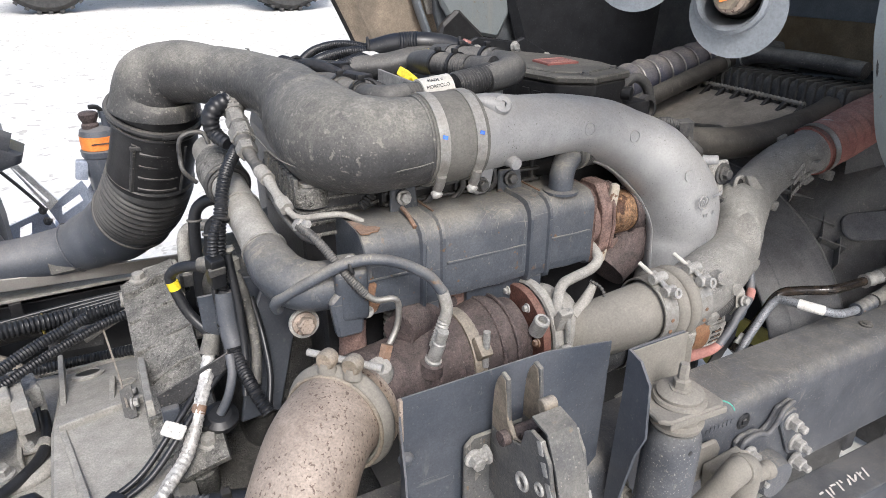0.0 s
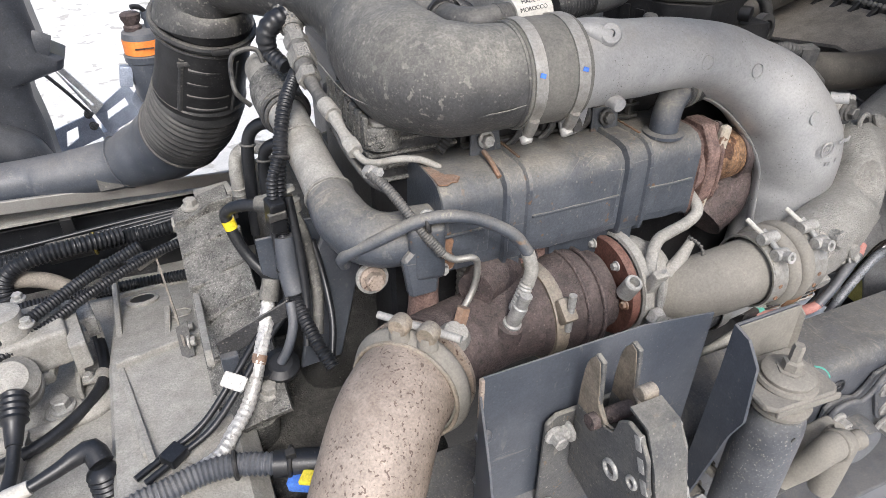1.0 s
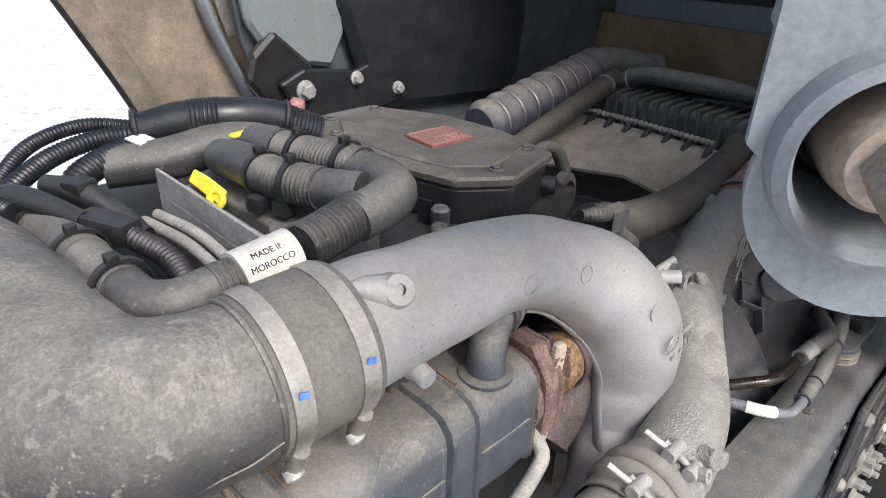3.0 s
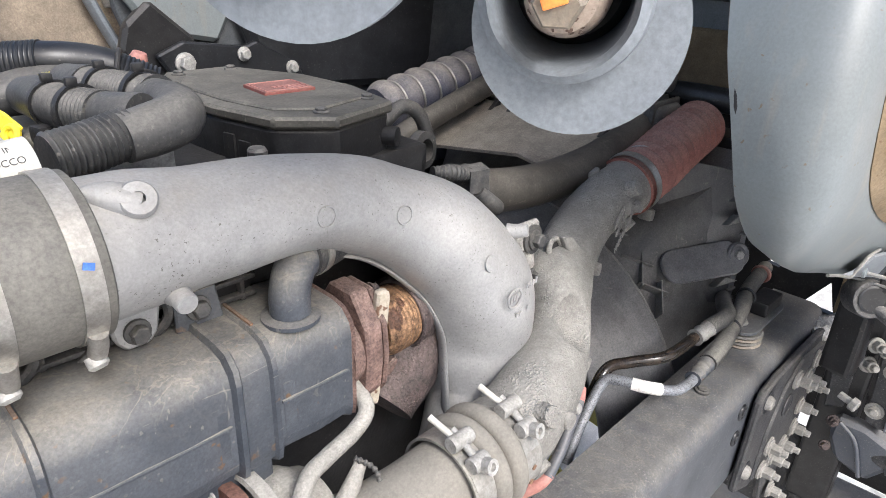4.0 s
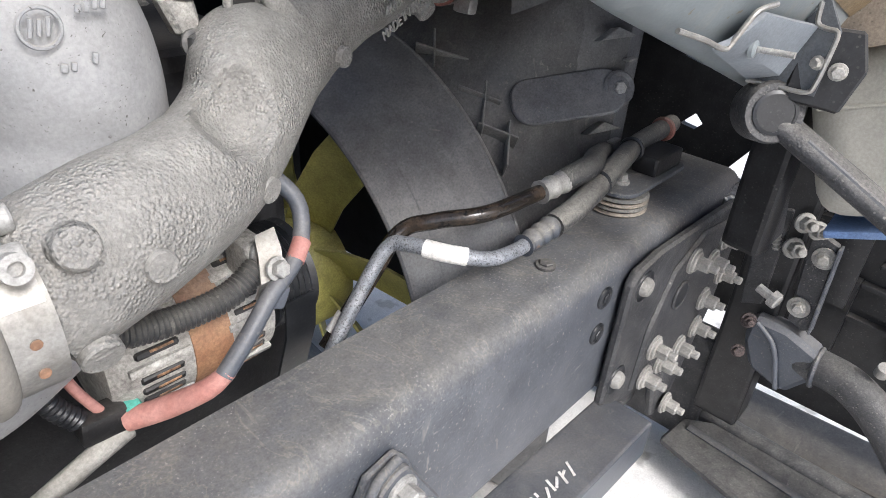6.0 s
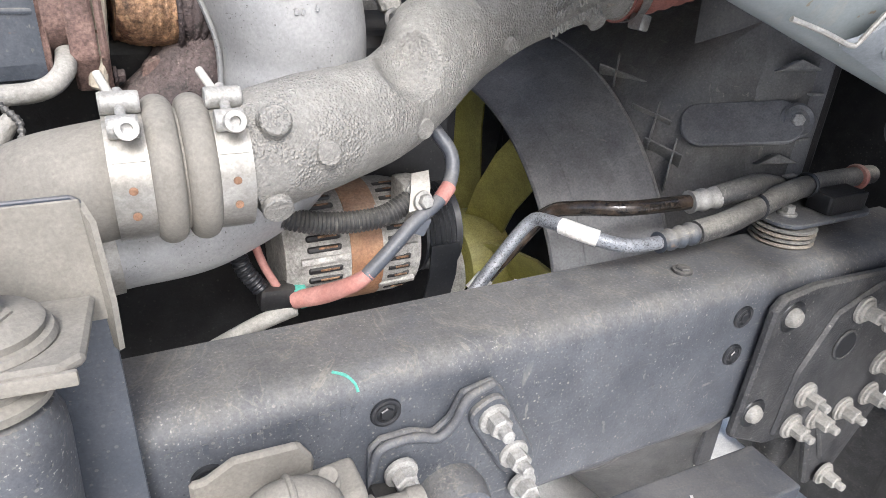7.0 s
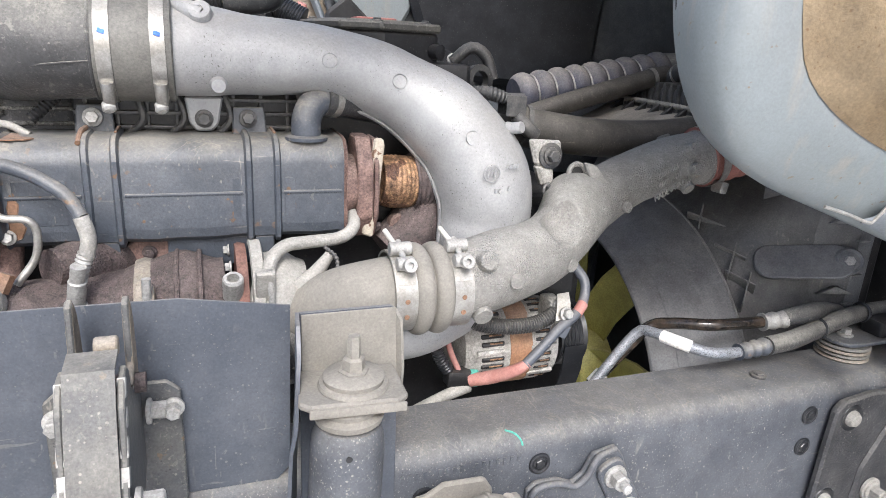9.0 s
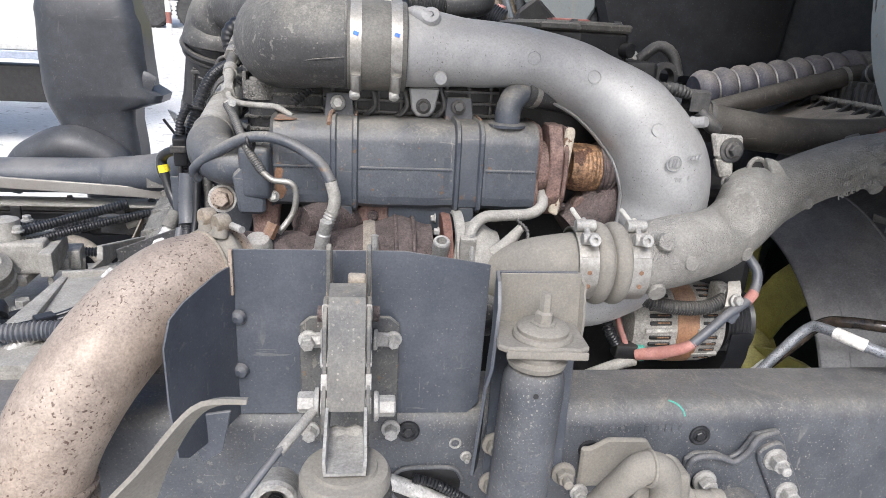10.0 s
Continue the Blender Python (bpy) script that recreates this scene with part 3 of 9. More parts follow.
part("paint_mark", tube([(1.158, 0.726, 0.933), (1.172, 0.718, 0.930), (1.180, 0.7095, 0.922), (1.182, 0.704, 0.914)], 0.0024, 6, 0.004), M_GREEN, rail, "turquoise paint mark")
for k in range(17):
    if k not in (4, 9):
        part("stamped_mark", box((0.006, 0.0016, 0.014 - 0.003 * (k % 3 == 1)), Matrix.Translation((0.975 + 0.0125 * k, 0.6995, 0.893)), 0, 1), M_RAIL, rail)
part("web_slot", ring((0.772, 0.699, 0.872), (0, -1, 0), 0.009, 0.002, 20), M_ZINC, rail)
bolt(rail, (0.792, 0.70, 0.845), (0, -1, 0), 0.010, M_ZINC, stud=True)
part("cable_opening", slab(rounded(0.12, 0.07, 0.03, 6), 0.004, plane_pose((0.725, 0.6985, 0.79), (0, -1, 0), (1, 0, 0))), M_BLACK, rail)
part("opening_lip", tube([(0.665, 0.697, 0.80), (0.68, 0.697, 0.822), (0.725, 0.697, 0.826), (0.772, 0.697, 0.822), (0.787, 0.697, 0.80)], 0.004, 8), M_RAIL, rail)
part("air_pipe", tube([(0.66, 0.69, 0.805), (0.70, 0.685, 0.79), (0.76, 0.68, 0.76)], 0.014, 14), M_FOIL, rail)
part("corrugated_pipe", tube([(0.70, 0.69, 0.81), (0.74, 0.685, 0.80), (0.80, 0.68, 0.765)], 0.009, 12, ripple=(0.006, 0.002)), M_CLEANBLACK, rail)

far_rail = thing("frame_rail", "pale dusty steel chassis rail on the far side of the engine", "chassis rail", (0, 1.95, 0.7))
part("channel", extrude_x(rail_section(2.03, 0.68, 0.938, 0.10, 0.012, 0.008, -1), -1.8, 1.2), M_GEAR, far_rail)
for x in (-1.1, -0.62, -0.36, -0.10, 0.14, 0.40):
    bolt(far_rail, (x, 1.99, 0.9385), (0, 0, 1), 0.013, M_DARKBOLT)
part("edge_strip", box((2.2, 0.010, 0.036), pose(-0.70, 1.905, 1.022, 0, 3.0, 0), 0.003), M_STEELSTRIP, far_rail, "bright brushed metal edge strip")
for x in (-0.55, -0.05, 0.30):
    part("strip_stay", box((0.02, 0.09, 0.016), pose(x, 1.952, 0.983 - 0.05 * x - 0.012, 0, 3, 0), 0.002), M_DARKBOLT, far_rail)
for x in (-0.50, -0.18):
    part("cable_clip", box((0.03, 0.012, 0.05), Matrix.Translation((x, 1.924, 0.905)), 0.003), M_BLACK, far_rail)

# ---- mount and steering pipes on the rail ----
mount = thing("rubber_mount", "stack of dusty rubber washers bolted on the rail top", "mount", (2.0, 0.80, 0.935))
for k in range(4):
    part("washer", lathe([(0.05, 0), (0.054, 0.003), (0.05, 0.007)], (2.0, 0.80, 0.936 + 0.0085 * k), (0, 0, 1), 32), M_RUBBER if k % 2 else M_WORN, mount)
part("cap_plate", slab(rounded(0.24, 0.09, 0.04, 6), 0.008, pose(2.07, 0.80, 0.976)), M_RAIL, mount)
bolt(mount, (2.0, 0.80, 0.98), (0, 0, 1), 0.016, M_ZINC)
part("clip_block", box((0.10, 0.05, 0.035), Matrix.Translation((2.11, 0.79, 0.998)), 0.006), M_BLACK, mount)

steer = thing("steering_pipes", "grey steel steering pipes with white sleeves and rubber hoses", "pipes", (1.6, 0.8, 0.9))
part("pressure_pipe", tube([(1.405, 0.875, 0.87), (1.46, 0.885, 0.93), (1.52, 0.885, 0.998), (1.535, 0.86, 1.010), (1.554, 0.813, 1.011), (1.60, 0.775, 1.0), (1.65, 0.768, 0.995), (1.70, 0.771, 0.993)], 0.0105, 14, 0.008), M_PIPEGREY, steer)
part("return_pipe", tube([(1.425, 0.90, 0.87), (1.50, 0.90, 0.945), (1.565, 0.905, 0.998), (1.60, 0.87, 1.018), (1.66, 0.825, 1.028), (1.79, 0.819, 1.025)], 0.012, 14, 0.008), M_OIL, steer)
part("white_sleeve", tube([(1.544, 0.836, 1.0115), (1.554, 0.813, 1.011), (1.576, 0.7905, 1.006)], 0.0125, 14), M_WHITE, steer)
part("white_sleeve", tube([(1.44, 0.90, 0.886), (1.462, 0.90, 0.908)], 0.0145, 14), M_WHITE, steer)
part("crimp", tube([(1.675, 0.770, 0.993), (1.76, 0.774, 0.996)], [0.017, 0.019], 16, ripple=(0.022, 0.004)), M_EGR, steer)
part("crimp", tube([(1.775, 0.819, 1.025), (1.84, 0.812, 1.03)], 0.019, 16, ripple=(0.026, 0.003)), M_ZINC, steer)
part("pressure_hose", tube([(1.75, 0.773, 0.996), (1.831, 0.779, 1.001), (1.97, 0.80, 1.02), (2.114, 0.835, 1.012), (2.32, 0.865, 0.995)], 0.019, 16), M_RUBBER, steer)
part("return_hose", tube([(1.83, 0.813, 1.03), (1.88, 0.80, 1.045), (1.95, 0.83, 1.03), (2.05, 0.87, 1.0)], 0.019, 16), M_RUBBER, steer)
for p in ((1.90, 0.79, 1.012), (2.06, 0.82, 1.02)):
    part("clamp", ring(p, (1, 0.12, 0), 0.020, 0.0035, 20), M_CLEANBLACK, steer)
part("red_grommet", ring((2.26, 0.855, 1.0), (1, 0.1, 0), 0.018, 0.008, 18), M_RED, steer)

# ---- intake pipe of silver casting ----
intake = thing("intake_pipe", "large dusty silver cast aluminium intake pipe bending down over the engine", "pipe", (1.1, 0.94, 1.1))
casting = part("casting", tube([(0.662, 0.985, 1.507), (0.72, 0.987, 1.507), (0.80, 0.990, 1.503), (0.91, 0.99, 1.498), (1.022, 0.988, 1.463), (1.121, 0.965, 1.398), (1.176, 0.942, 1.312),
                      (1.182, 0.935, 1.22), (1.15, 0.91, 1.13), (1.06, 0.87, 1.085), (0.955, 0.855, 1.08)],
                     [(0.068, 0.068), (0.067, 0.067), (0.060, 0.067), (0.055, 0.066), (0.062, 0.066), (0.078, 0.086), (0.088, 0.086), (0.086, 0.08), (0.07, 0.07), (0.06, 0.06), (0.06, 0.06)], 48, 0.008), M_SILVER, intake)


def boss(parent, at, axis, r, h, material, hole=0.0, name="boss"):
    prof = [(r * 1.25, -h * 0.6), (r, 0), (r, h * 0.85), (r * 0.9, h)]
    prof += [(hole, h), (hole, h * 0.3), (0, h * 0.3)] if hole else [(0, h)]
    return part(name, lathe(prof, at, axis, 24), material, parent)


boss(intake, (0.722, 0.947, 1.558), (-0.15, -0.75, 0.55), 0.0165, 0.014, M_SILVER, 0.006)
part("boss_fairing", tube([(0.672, 0.968, 1.572), (0.70, 0.955, 1.566), (0.719, 0.951, 1.555)], [0.003, 0.014, 0.019], 20), M_SILVER, intake)
RUN = [(0.86, 0.990, 1.500), (0.91, 0.99, 1.498), (1.022, 0.988, 1.463), (1.121, 0.965, 1.398), (1.176, 0.942, 1.312), (1.182, 0.935, 1.22), (1.15, 0.91, 1.13)]
REACH = [0.058, 0.055, 0.062, 0.078, 0.088, 0.086, 0.072]
lip = []
for k in range(1, 7):
    a, b, c = Vector(RUN[k - 1]), Vector(RUN[k]), Vector(RUN[min(k + 1, 6)])
    t = (c - a).normalized()
    n = Vector((t.z, 0, -t.x)).normalized()
    n = n if n.x < 0 or n.z < -0.5 else -n
    lip.append(b + n * (REACH[k] + 0.001) + Vector((0, -0.012, 0)))
part("cast_flange", tube(lip, [(0.0035, 0.011)] * 6, 12, 0.008, up=(0, 0, 1)), M_SILVER, intake)
boss(intake, (0.741, 0.931, 1.463), (0, -1, -0.15), 0.011, 0.014, M_SILVER)
boss(intake, (1.215, 0.905, 1.405), (0.5, -0.8, 0.2), 0.010, 0.018, M_SILVER)
for p, nrm in (((0.768, 0.9245, 1.506), (0, -1, 0)), ((0.905, 0.9245, 1.503), (0, -1, 0.1)), ((1.017, 0.923, 1.476), (0, -1, 0.15)), ((1.129, 0.8755, 1.393), (0.1, -1, 0.15))):
    part("cast_circle", ring(p, nrm, 0.0115, 0.0011, 32, 6), M_SILVER, casting)
part("cast_emblem", ring((1.158, 0.853, 1.338), (0, -1, 0), 0.014, 0.0018, 32, 6), M_SILVER, casting)
for k, (dx, dz, w, h) in enumerate(((-0.006, 0, 0.003, 0.014), (0, 0, 0.003, 0.012), (0.006, 0, 0.003, 0.014), (0.028, 0.010, 0.004, 0.007), (0.034, 0.011, 0.004, 0.008), (0.040, 0.012, 0.004, 0.008),
                                   (0.046, 0.013, 0.004, 0.010), (0.010, -0.030, 0.005, 0.007), (0.017, -0.030, 0.004, 0.007), (0.033, -0.026, 0.004, 0.008))):
    part("cast_mark", box((w, 0.003, h), Matrix.Translation((1.158 + dx, 0.8535, 1.338 + dz)) @ pose(0, 0, 0, 0, 12, 0), 0.0008, 1), M_SILVER, casting)
part("foot", slab([(-0.028, 0.032), (0.030, 0.032), (0.022, -0.010), (0.012, -0.022), (-0.012, -0.022), (-0.022, -0.010)], 0.012, plane_pose((0.719, 1.004, 1.406), (0, -1, 0), (1, 0, 0)), 0.003), M_SILVER, intake)
bolt(intake, (0.719, 0.998, 1.404), (0, -1, 0), 0.014, M_DARKBOLT)
bolt(intake, (0.965, 0.815, 1.062), (0, -1, -0.1), 0.011, M_ZINC)
part("end_band", lathe([(0.0605, -0.012), (0.063, -0.012), (0.063, 0.012), (0.0605, 0.012)], (0.945, 0.852, 1.08), (1, 0.1, 0.05), 32, close=False), M_STEEL, intake)
part("end_hose", tube([(0.95, 0.853, 1.08), (0.86, 0.85, 1.07), (0.78, 0.88, 1.04)], 0.058, 28), M_RUBBER, intake)

hose = thing("intake_hose", "thick dusty black rubber intake hose with swept bends", "hose", (0.42, 1.2, 1.45))
rub = part("rubber_body", tube([(0.60, 0.985, 1.508), (0.545, 0.985, 1.508), (0.49, 1.003, 1.508), (0.456, 1.065, 1.51), (0.450, 1.150, 1.520), (0.444, 1.235, 1.543), (0.410, 1.34, 1.560), (0.350, 1.455, 1.562), (0.285, 1.555, 1.560), (0.240, 1.60, 1.528), (0.232, 1.610, 1.475)],
                         [0.073, 0.075, 0.081, 0.088, 0.085, 0.068, 0.058, 0.060, 0.066, 0.084, 0.098], 56, 0.006, wobble=0.012), M_RUBBER, hose)
part("mould_seam", tube([(0.575, 0.912, 1.49), (0.53, 0.913, 1.485), (0.455, 0.945, 1.475), (0.372, 1.05, 1.48), (0.352, 1.18, 1.50)], 0.0013, 6), M_RUBBER, rub)
part("end_lip", ring((0.577, 0.985, 1.508), (1, 0, 0), 0.074, 0.003, 48), M_RUBBER, hose)
bm = bmesh.new()
for k in range(8):
    box((0.004, 0.009 if k % 3 else 0.006, 0.0015), pose(0.405 + 0.0005 * k, 1.33 + 0.012 * k, 1.6125 + 0.0008 * k, 4, 0, 20), 0, 1, bm)
part("moulded_marks", bm, M_RUBBER, rub)
part("moulded_emblem", ring((0.433, 1.30, 1.601), (0.1, -0.1, 1), 0.013, 0.0012, 24, 6), M_RUBBER, rub)

coupling = thing("coupling_sleeve", "grey silicone coupling sleeve between intake hose and pipe", "hose coupling", (0.63, 0.985, 1.43))
part("sleeve", lathe([(0.074, -0.052), (0.077, -0.05), (0.0775, -0.02), (0.0775, 0.02), (0.077, 0.05), (0.074, 0.052)], (0.63, 0.985, 1.508), (1, 0, 0), 56), M_SLEEVE, coupling)
for x in (0.594, 0.663):
    b = band("clamp_band", (x, 0.985, 1.508), (1, 0, 0), 0.0776, 0.019, coupling, M_STEEL)
    part("worm_housing", tube([(x, 0.921, 1.462), (x, 0.927, 1.446), (x, 0.936, 1.433)], 0.0085, 12), M_STEEL, b)
    part("worm_screw", lathe([(0.009, -0.004), (0.0095, 0.006), (0.006, 0.009), (0, 0.009)], (x - 0.002, 0.936, 1.428), (0.1, -0.5, -0.7), 20), M_ZINC, b)
    part("marker_dab", box((0.009, 0.001, 0.006), Matrix.Translation((x, 0.9075, 1.530)) @ pose(0, 0, 0, -14, 20, 0), 0), M_BLUE, b)

# ---- intake bellows, duct, snorkel on the far side ----
bel = thing("intake_bellows", "dusty dark brown rubber intake bellows with moulded ribs", "bellows", (0.19, 1.75, 1.1))
SLEEVE = [Vector(p) for p in ((0.234, 1.625, 1.478), (0.229, 1.637, 1.43), (0.217, 1.66, 1.373), (0.200, 1.70, 1.293))]
part("upper_sleeve", tube(SLEEVE, [0.094, 0.093, 0.094, 0.098], 48), M_BLACK, bel, "dark ribbed rubber sleeve")
part("convoluted_sleeve", tube([(0.205, 1.69, 1.313), (0.200, 1.70, 1.293), (0.176, 1.752, 1.225), (0.150, 1.815, 1.168)], [0.1, 0.102, 0.104, 0.1], 56, 0.0035, ripple=(0.0165, 0.006)), M_HOSE, bel)


def on_sleeve(u, a, r=0.096):
    """A point on the sleeve's skin, u along its axis and a degrees round from the near side."""
    p = SLEEVE[0].lerp(SLEEVE[3], u)
    d = (SLEEVE[3] - SLEEVE[0]).normalized()
    side = Vector((1, 0, 0)) - d * d.x
    side.normalize()
    near = side.cross(d)
    near = near if near.y < 0 else -near
    return p + (near * math.cos(radians(a)) + side * math.sin(radians(a))) * r


for u in (0.34, 0.50, 0.66, 0.82):
    part("rib", tube([on_sleeve(u, a) for a in (-26, -10, 8, 24)], 0.0058, 8), M_HOSE, bel)
for a in (-34, 32):
    part("upright_rib", tube([on_sleeve(u, a) for u in (0.24, 0.5, 0.88)], 0.0065, 8), M_HOSE, bel)
part("mould_block", box((0.03, 0.012, 0.010), Matrix.Translation(on_sleeve(0.28, -30)), 0.002), M_HOSE, bel)
for u, r, w in ((0.06, 0.099, 0.008), (0.15, 0.097, 0.004)):
    p = SLEEVE[0].lerp(SLEEVE[3], u)
    part("collar", ring(p, SLEEVE[3] - SLEEVE[0], r, w, 56), M_HOSE, bel)
part("buckle", box((0.036, 0.010, 0.012), Matrix.Translation(on_sleeve(0.05, 8, 0.106)), 0.003), M_BLACK, bel)
part("lower_clip", box((0.014, 0.02, 0.050), pose(0.066, 1.80, 1.185, 25, 20, 0), 0.003), M_STEEL, bel)
part("end_band", ring((0.150, 1.815, 1.168), (-0.4, 0.7, -0.6), 0.1, 0.004, 56), M_HOSE, bel)

duct = thing("air_duct", "smooth dark blue-grey plastic air duct along the far side", "duct", (-0.2, 1.93, 0.95))
part("tube", tube([(0.152, 1.812, 1.17), (0.11, 1.868, 1.118), (0.045, 1.912, 1.078), (-0.035, 1.94, 1.048), (-0.172, 1.96, 1.033), (-0.305, 1.98, 1.024), (-0.9, 1.99, 1.01)], [0.098, 0.094, 0.080, 0.066, 0.060, 0.057, 0.056], 48), M_SHIELD, duct)
part("moulded_lip", ring((-0.01, 1.93, 1.057), (-1, 0.35, -0.4), 0.0705, 0.0018, 48), M_SHIELD, duct)
part("spur", slab([(-0.025, 0), (0.05, 0.004), (-0.028, 0.040)], 0.006, plane_pose((-0.05, 1.876, 1.010), (0, -1, 0.25), (1, 0, 0))), M_RUBBER, duct, "pale triangular spur")

snorkel = thing("air_snorkel", "tall clean black plastic air intake snorkel standing upright", "air intake", (-0.3, 2.2, 1.0))
rows = []
for (xa, xb, z, d) in ((-0.456, -0.187, 1.618, 0.08), (-0.476, -0.167, 1.568, 0.09), (-0.481, -0.161, 1.532, 0.10), (-0.480, -0.146, 1.498, 0.10), (-0.487, -0.142, 1.388, 0.10), (-0.487, -0.135, 1.293, 0.10), (-0.485, -0.092, 1.266, 0.10), (-0.481, -0.102, 1.240, 0.10), (-0.474, -0.192, 1.212, 0.09), (-0.452, -0.196, 1.168, 0.09), (-0.431, -0.190, 1.108, 0.09), (-0.405, -0.187, 1.058, 0.09), (-0.387, -0.189, 1.002, 0.09), (-0.387, -0.189, 0.882, 0.09)):
    xc, w = (xa + xb) / 2, (xb - xa) / 2
    rows.append([Vector((xc + w * x, 2.25 + d * y, z)) for x, y in [(a / 0.5, b / 0.5) for a, b in rounded(1, 1, 0.22, 4)] + [(1.0, (0.5 - 0.22) / 0.5)]])
part("body", sheet(rows), M_SNORKEL, snorkel)
part("lip", tube([(-0.20, 2.19, 1.305), (-0.155, 2.18, 1.300), (-0.122, 2.18, 1.288)], [(0.05, 0.012), (0.05, 0.010), (0.045, 0.008)], 14), M_SNORKEL, snorkel)
part("shoulder", tube([(-0.62, 2.15, 0.95), (-0.52, 2.15, 1.04), (-0.40, 2.15, 1.08), (-0.28, 2.15, 1.04), (-0.22, 2.15, 0.97)], [0.05, 0.07, 0.08, 0.07, 0.05], 24), M_SNORKEL, snorkel)

bracket_far = thing("mirror_bracket", "grey-blue lacquered slotted bracket on the far side", "bracket", (-0.1, 2.62, 0.8))
FAR = plane_pose((0, 2.62, 0), (0, -1, 0), (1, 0, 0))


def open_frame(outline, hole, thick, m):
    """A flat plate with an opening of the same number of corners through it."""
    rows = [[m @ Vector((*p, 0)) for p in q + q[:1]] for q in (outline, hole)]
    return sheet(rows, thick)


part("slot_plate", open_frame([(-0.10, 0.955), (0.025, 1.040), (0.068, 0.935), (-0.07, 0.872)], [(-0.057, 0.954), (0.008, 0.993), (0.015, 0.965), (-0.061, 0.923)], 0.012, FAR), M_GREYPAINT, bracket_far)
part("hole_plate", open_frame([(-0.250, 0.905), (-0.112, 0.952), (-0.085, 0.868), (-0.285, 0.800)], [(-0.199, 0.901), (-0.160, 0.915), (-0.168, 0.872), (-0.212, 0.844)], 0.012, FAR), M_GREYPAINT, bracket_far)
part("arm", open_frame([(-0.195, 1.165), (-0.165, 1.150), (-0.062, 0.985), (-0.095, 0.955)], [(-0.178, 1.130), (-0.165, 1.118), (-0.088, 0.990), (-0.098, 0.985)], 0.014, FAR @ Matrix.Translation((0, 0, 0.02))), M_PALEPAINT, bracket_far)
part("stay_rod", tube([(-0.215, 2.59, 1.125), (-0.16, 2.59, 1.045), (-0.105, 2.59, 0.955)], 0.006, 10), M_DARKBOLT, bracket_far)
part("foot", box((0.05, 0.10, 0.10), pose(-0.07, 2.66, 0.83, 0, 0, 0), 0.008), M_GREYPAINT, bracket_far)
for x, z in ((-0.118, 0.955), (-0.112, 0.912)):
    bolt(bracket_far, (x, 2.60, z), (0.6, -0.7, 0.3), 0.015, M_DARKBOLT, stud=True)

reservoir = thing("fluid_reservoir", "dark plastic fluid reservoir with orange label band and brown cap", "reservoir", (0.107, 2.2, 1.1))
RES = (0.110, 2.21, 1.115)
part("cup", lathe([(0.044, 0), (0.050, 0.02), (0.053, 0.115), (0.058, 0.118), (0.059, 0.135), (0.055, 0.138)], RES, (0, 0, 1), 32), M_SHIELD, reservoir)
part("label_band", lathe([(0.0545, 0.140), (0.0545, 0.180)], RES, (0, 0, 1), 32), M_ORANGE, reservoir, "orange warning label band")
part("dome", lathe([(0.054, 0.180), (0.050, 0.196), (0.034, 0.206), (0, 0.208)], RES, (0, 0, 1), 32), M_SHIELD, reservoir)
part("cap", lathe([(0.024, 0), (0.024, 0.010), (0.019, 0.016), (0.026, 0.030), (0.027, 0.042), (0.020, 0.047), (0, 0.047)], (0.093, 2.20, 1.318), (0, 0, 1), 24), M_BROWN, reservoir)
part("second_neck", lathe([(0.014, 0), (0.014, 0.03), (0.018, 0.03), (0.018, 0.05), (0, 0.052)], (0.138, 2.20, 1.315), (0, 0, 1), 16), M_SHIELD, reservoir)
part("hose_elbow", tube([(0.138, 2.20, 1.355), (0.12, 2.19, 1.378), (0.10, 2.18, 1.382)], 0.007, 10), M_BLACK, reservoir)
part("label_lines", box((0.05, 0.001, 0.004), Matrix.Translation((0.11, 2.1548, 1.276)), 0), M_BROWN, reservoir)
part("side_bracket", box((0.035, 0.03, 0.06), pose(0.045, 2.20, 1.195, 0, 12, 0), 0.006), M_GREYPAINT, reservoir)
part("holder", slab([(-0.05, -0.10), (0.05, -0.10), (0.05, 0.10), (0.03, 0.10), (-0.06, -0.02)], 0.006, plane_pose((0.10, 2.285, 1.12), (0, -1, 0), (1, 0, 0))), M_GREYPAINT, reservoir)

# ---- exhaust gas cooler ----
egr = thing("exhaust_gas_cooler", "blue-grey steel exhaust gas cooler box with dusty top and two straps", "cooler", (0.69, 0.99, 1.225))
sec = [(0.921, 1.235), (0.918, 1.25), (0.918, 1.345), (0.922, 1.362), (0.936, 1.376), (0.955, 1.380), (1.045, 1.380), (1.06, 1.37), (1.06, 1.24), (1.045, 1.226), (0.935, 1.226)]


def prism_x(section, xs, grow=None):
    bm = bmesh.new()
    cy, cz = sum(p[0] for p in section) / len(section), sum(p[1] for p in section) / len(section)
    rings = []
    for k, x in enumerate(xs):
        g = grow[k] if grow else 0.0
        rings.append([bm.verts.new((x, y + math.copysign(g, y - cy), z + math.copysign(g, z - cz))) for y, z in section])
    n = len(section)
    for a, b in zip(rings, rings[1:]):
        for j in range(n):
            bm.faces.new((a[j], a[(j + 1) % n], b[(j + 1) % n], b[j]))
    bm.faces.new(rings[0])
    bm.faces.new(rings[-1][::-1])
    bmesh.ops.recalc_face_normals(bm, faces=bm.faces)
    return bm


casing = part("casing", prism_x(sec, [0.447, 0.452, 0.50, 0.60, 0.64, 0.68, 0.72, 0.76, 0.84, 0.88, 0.918, 0.926], [-0.004, 0, 0, 0.0, -0.002, 0.001, -0.002, 0.0, 0.0, -0.0015, 0, -0.004]), M_EGR, egr)
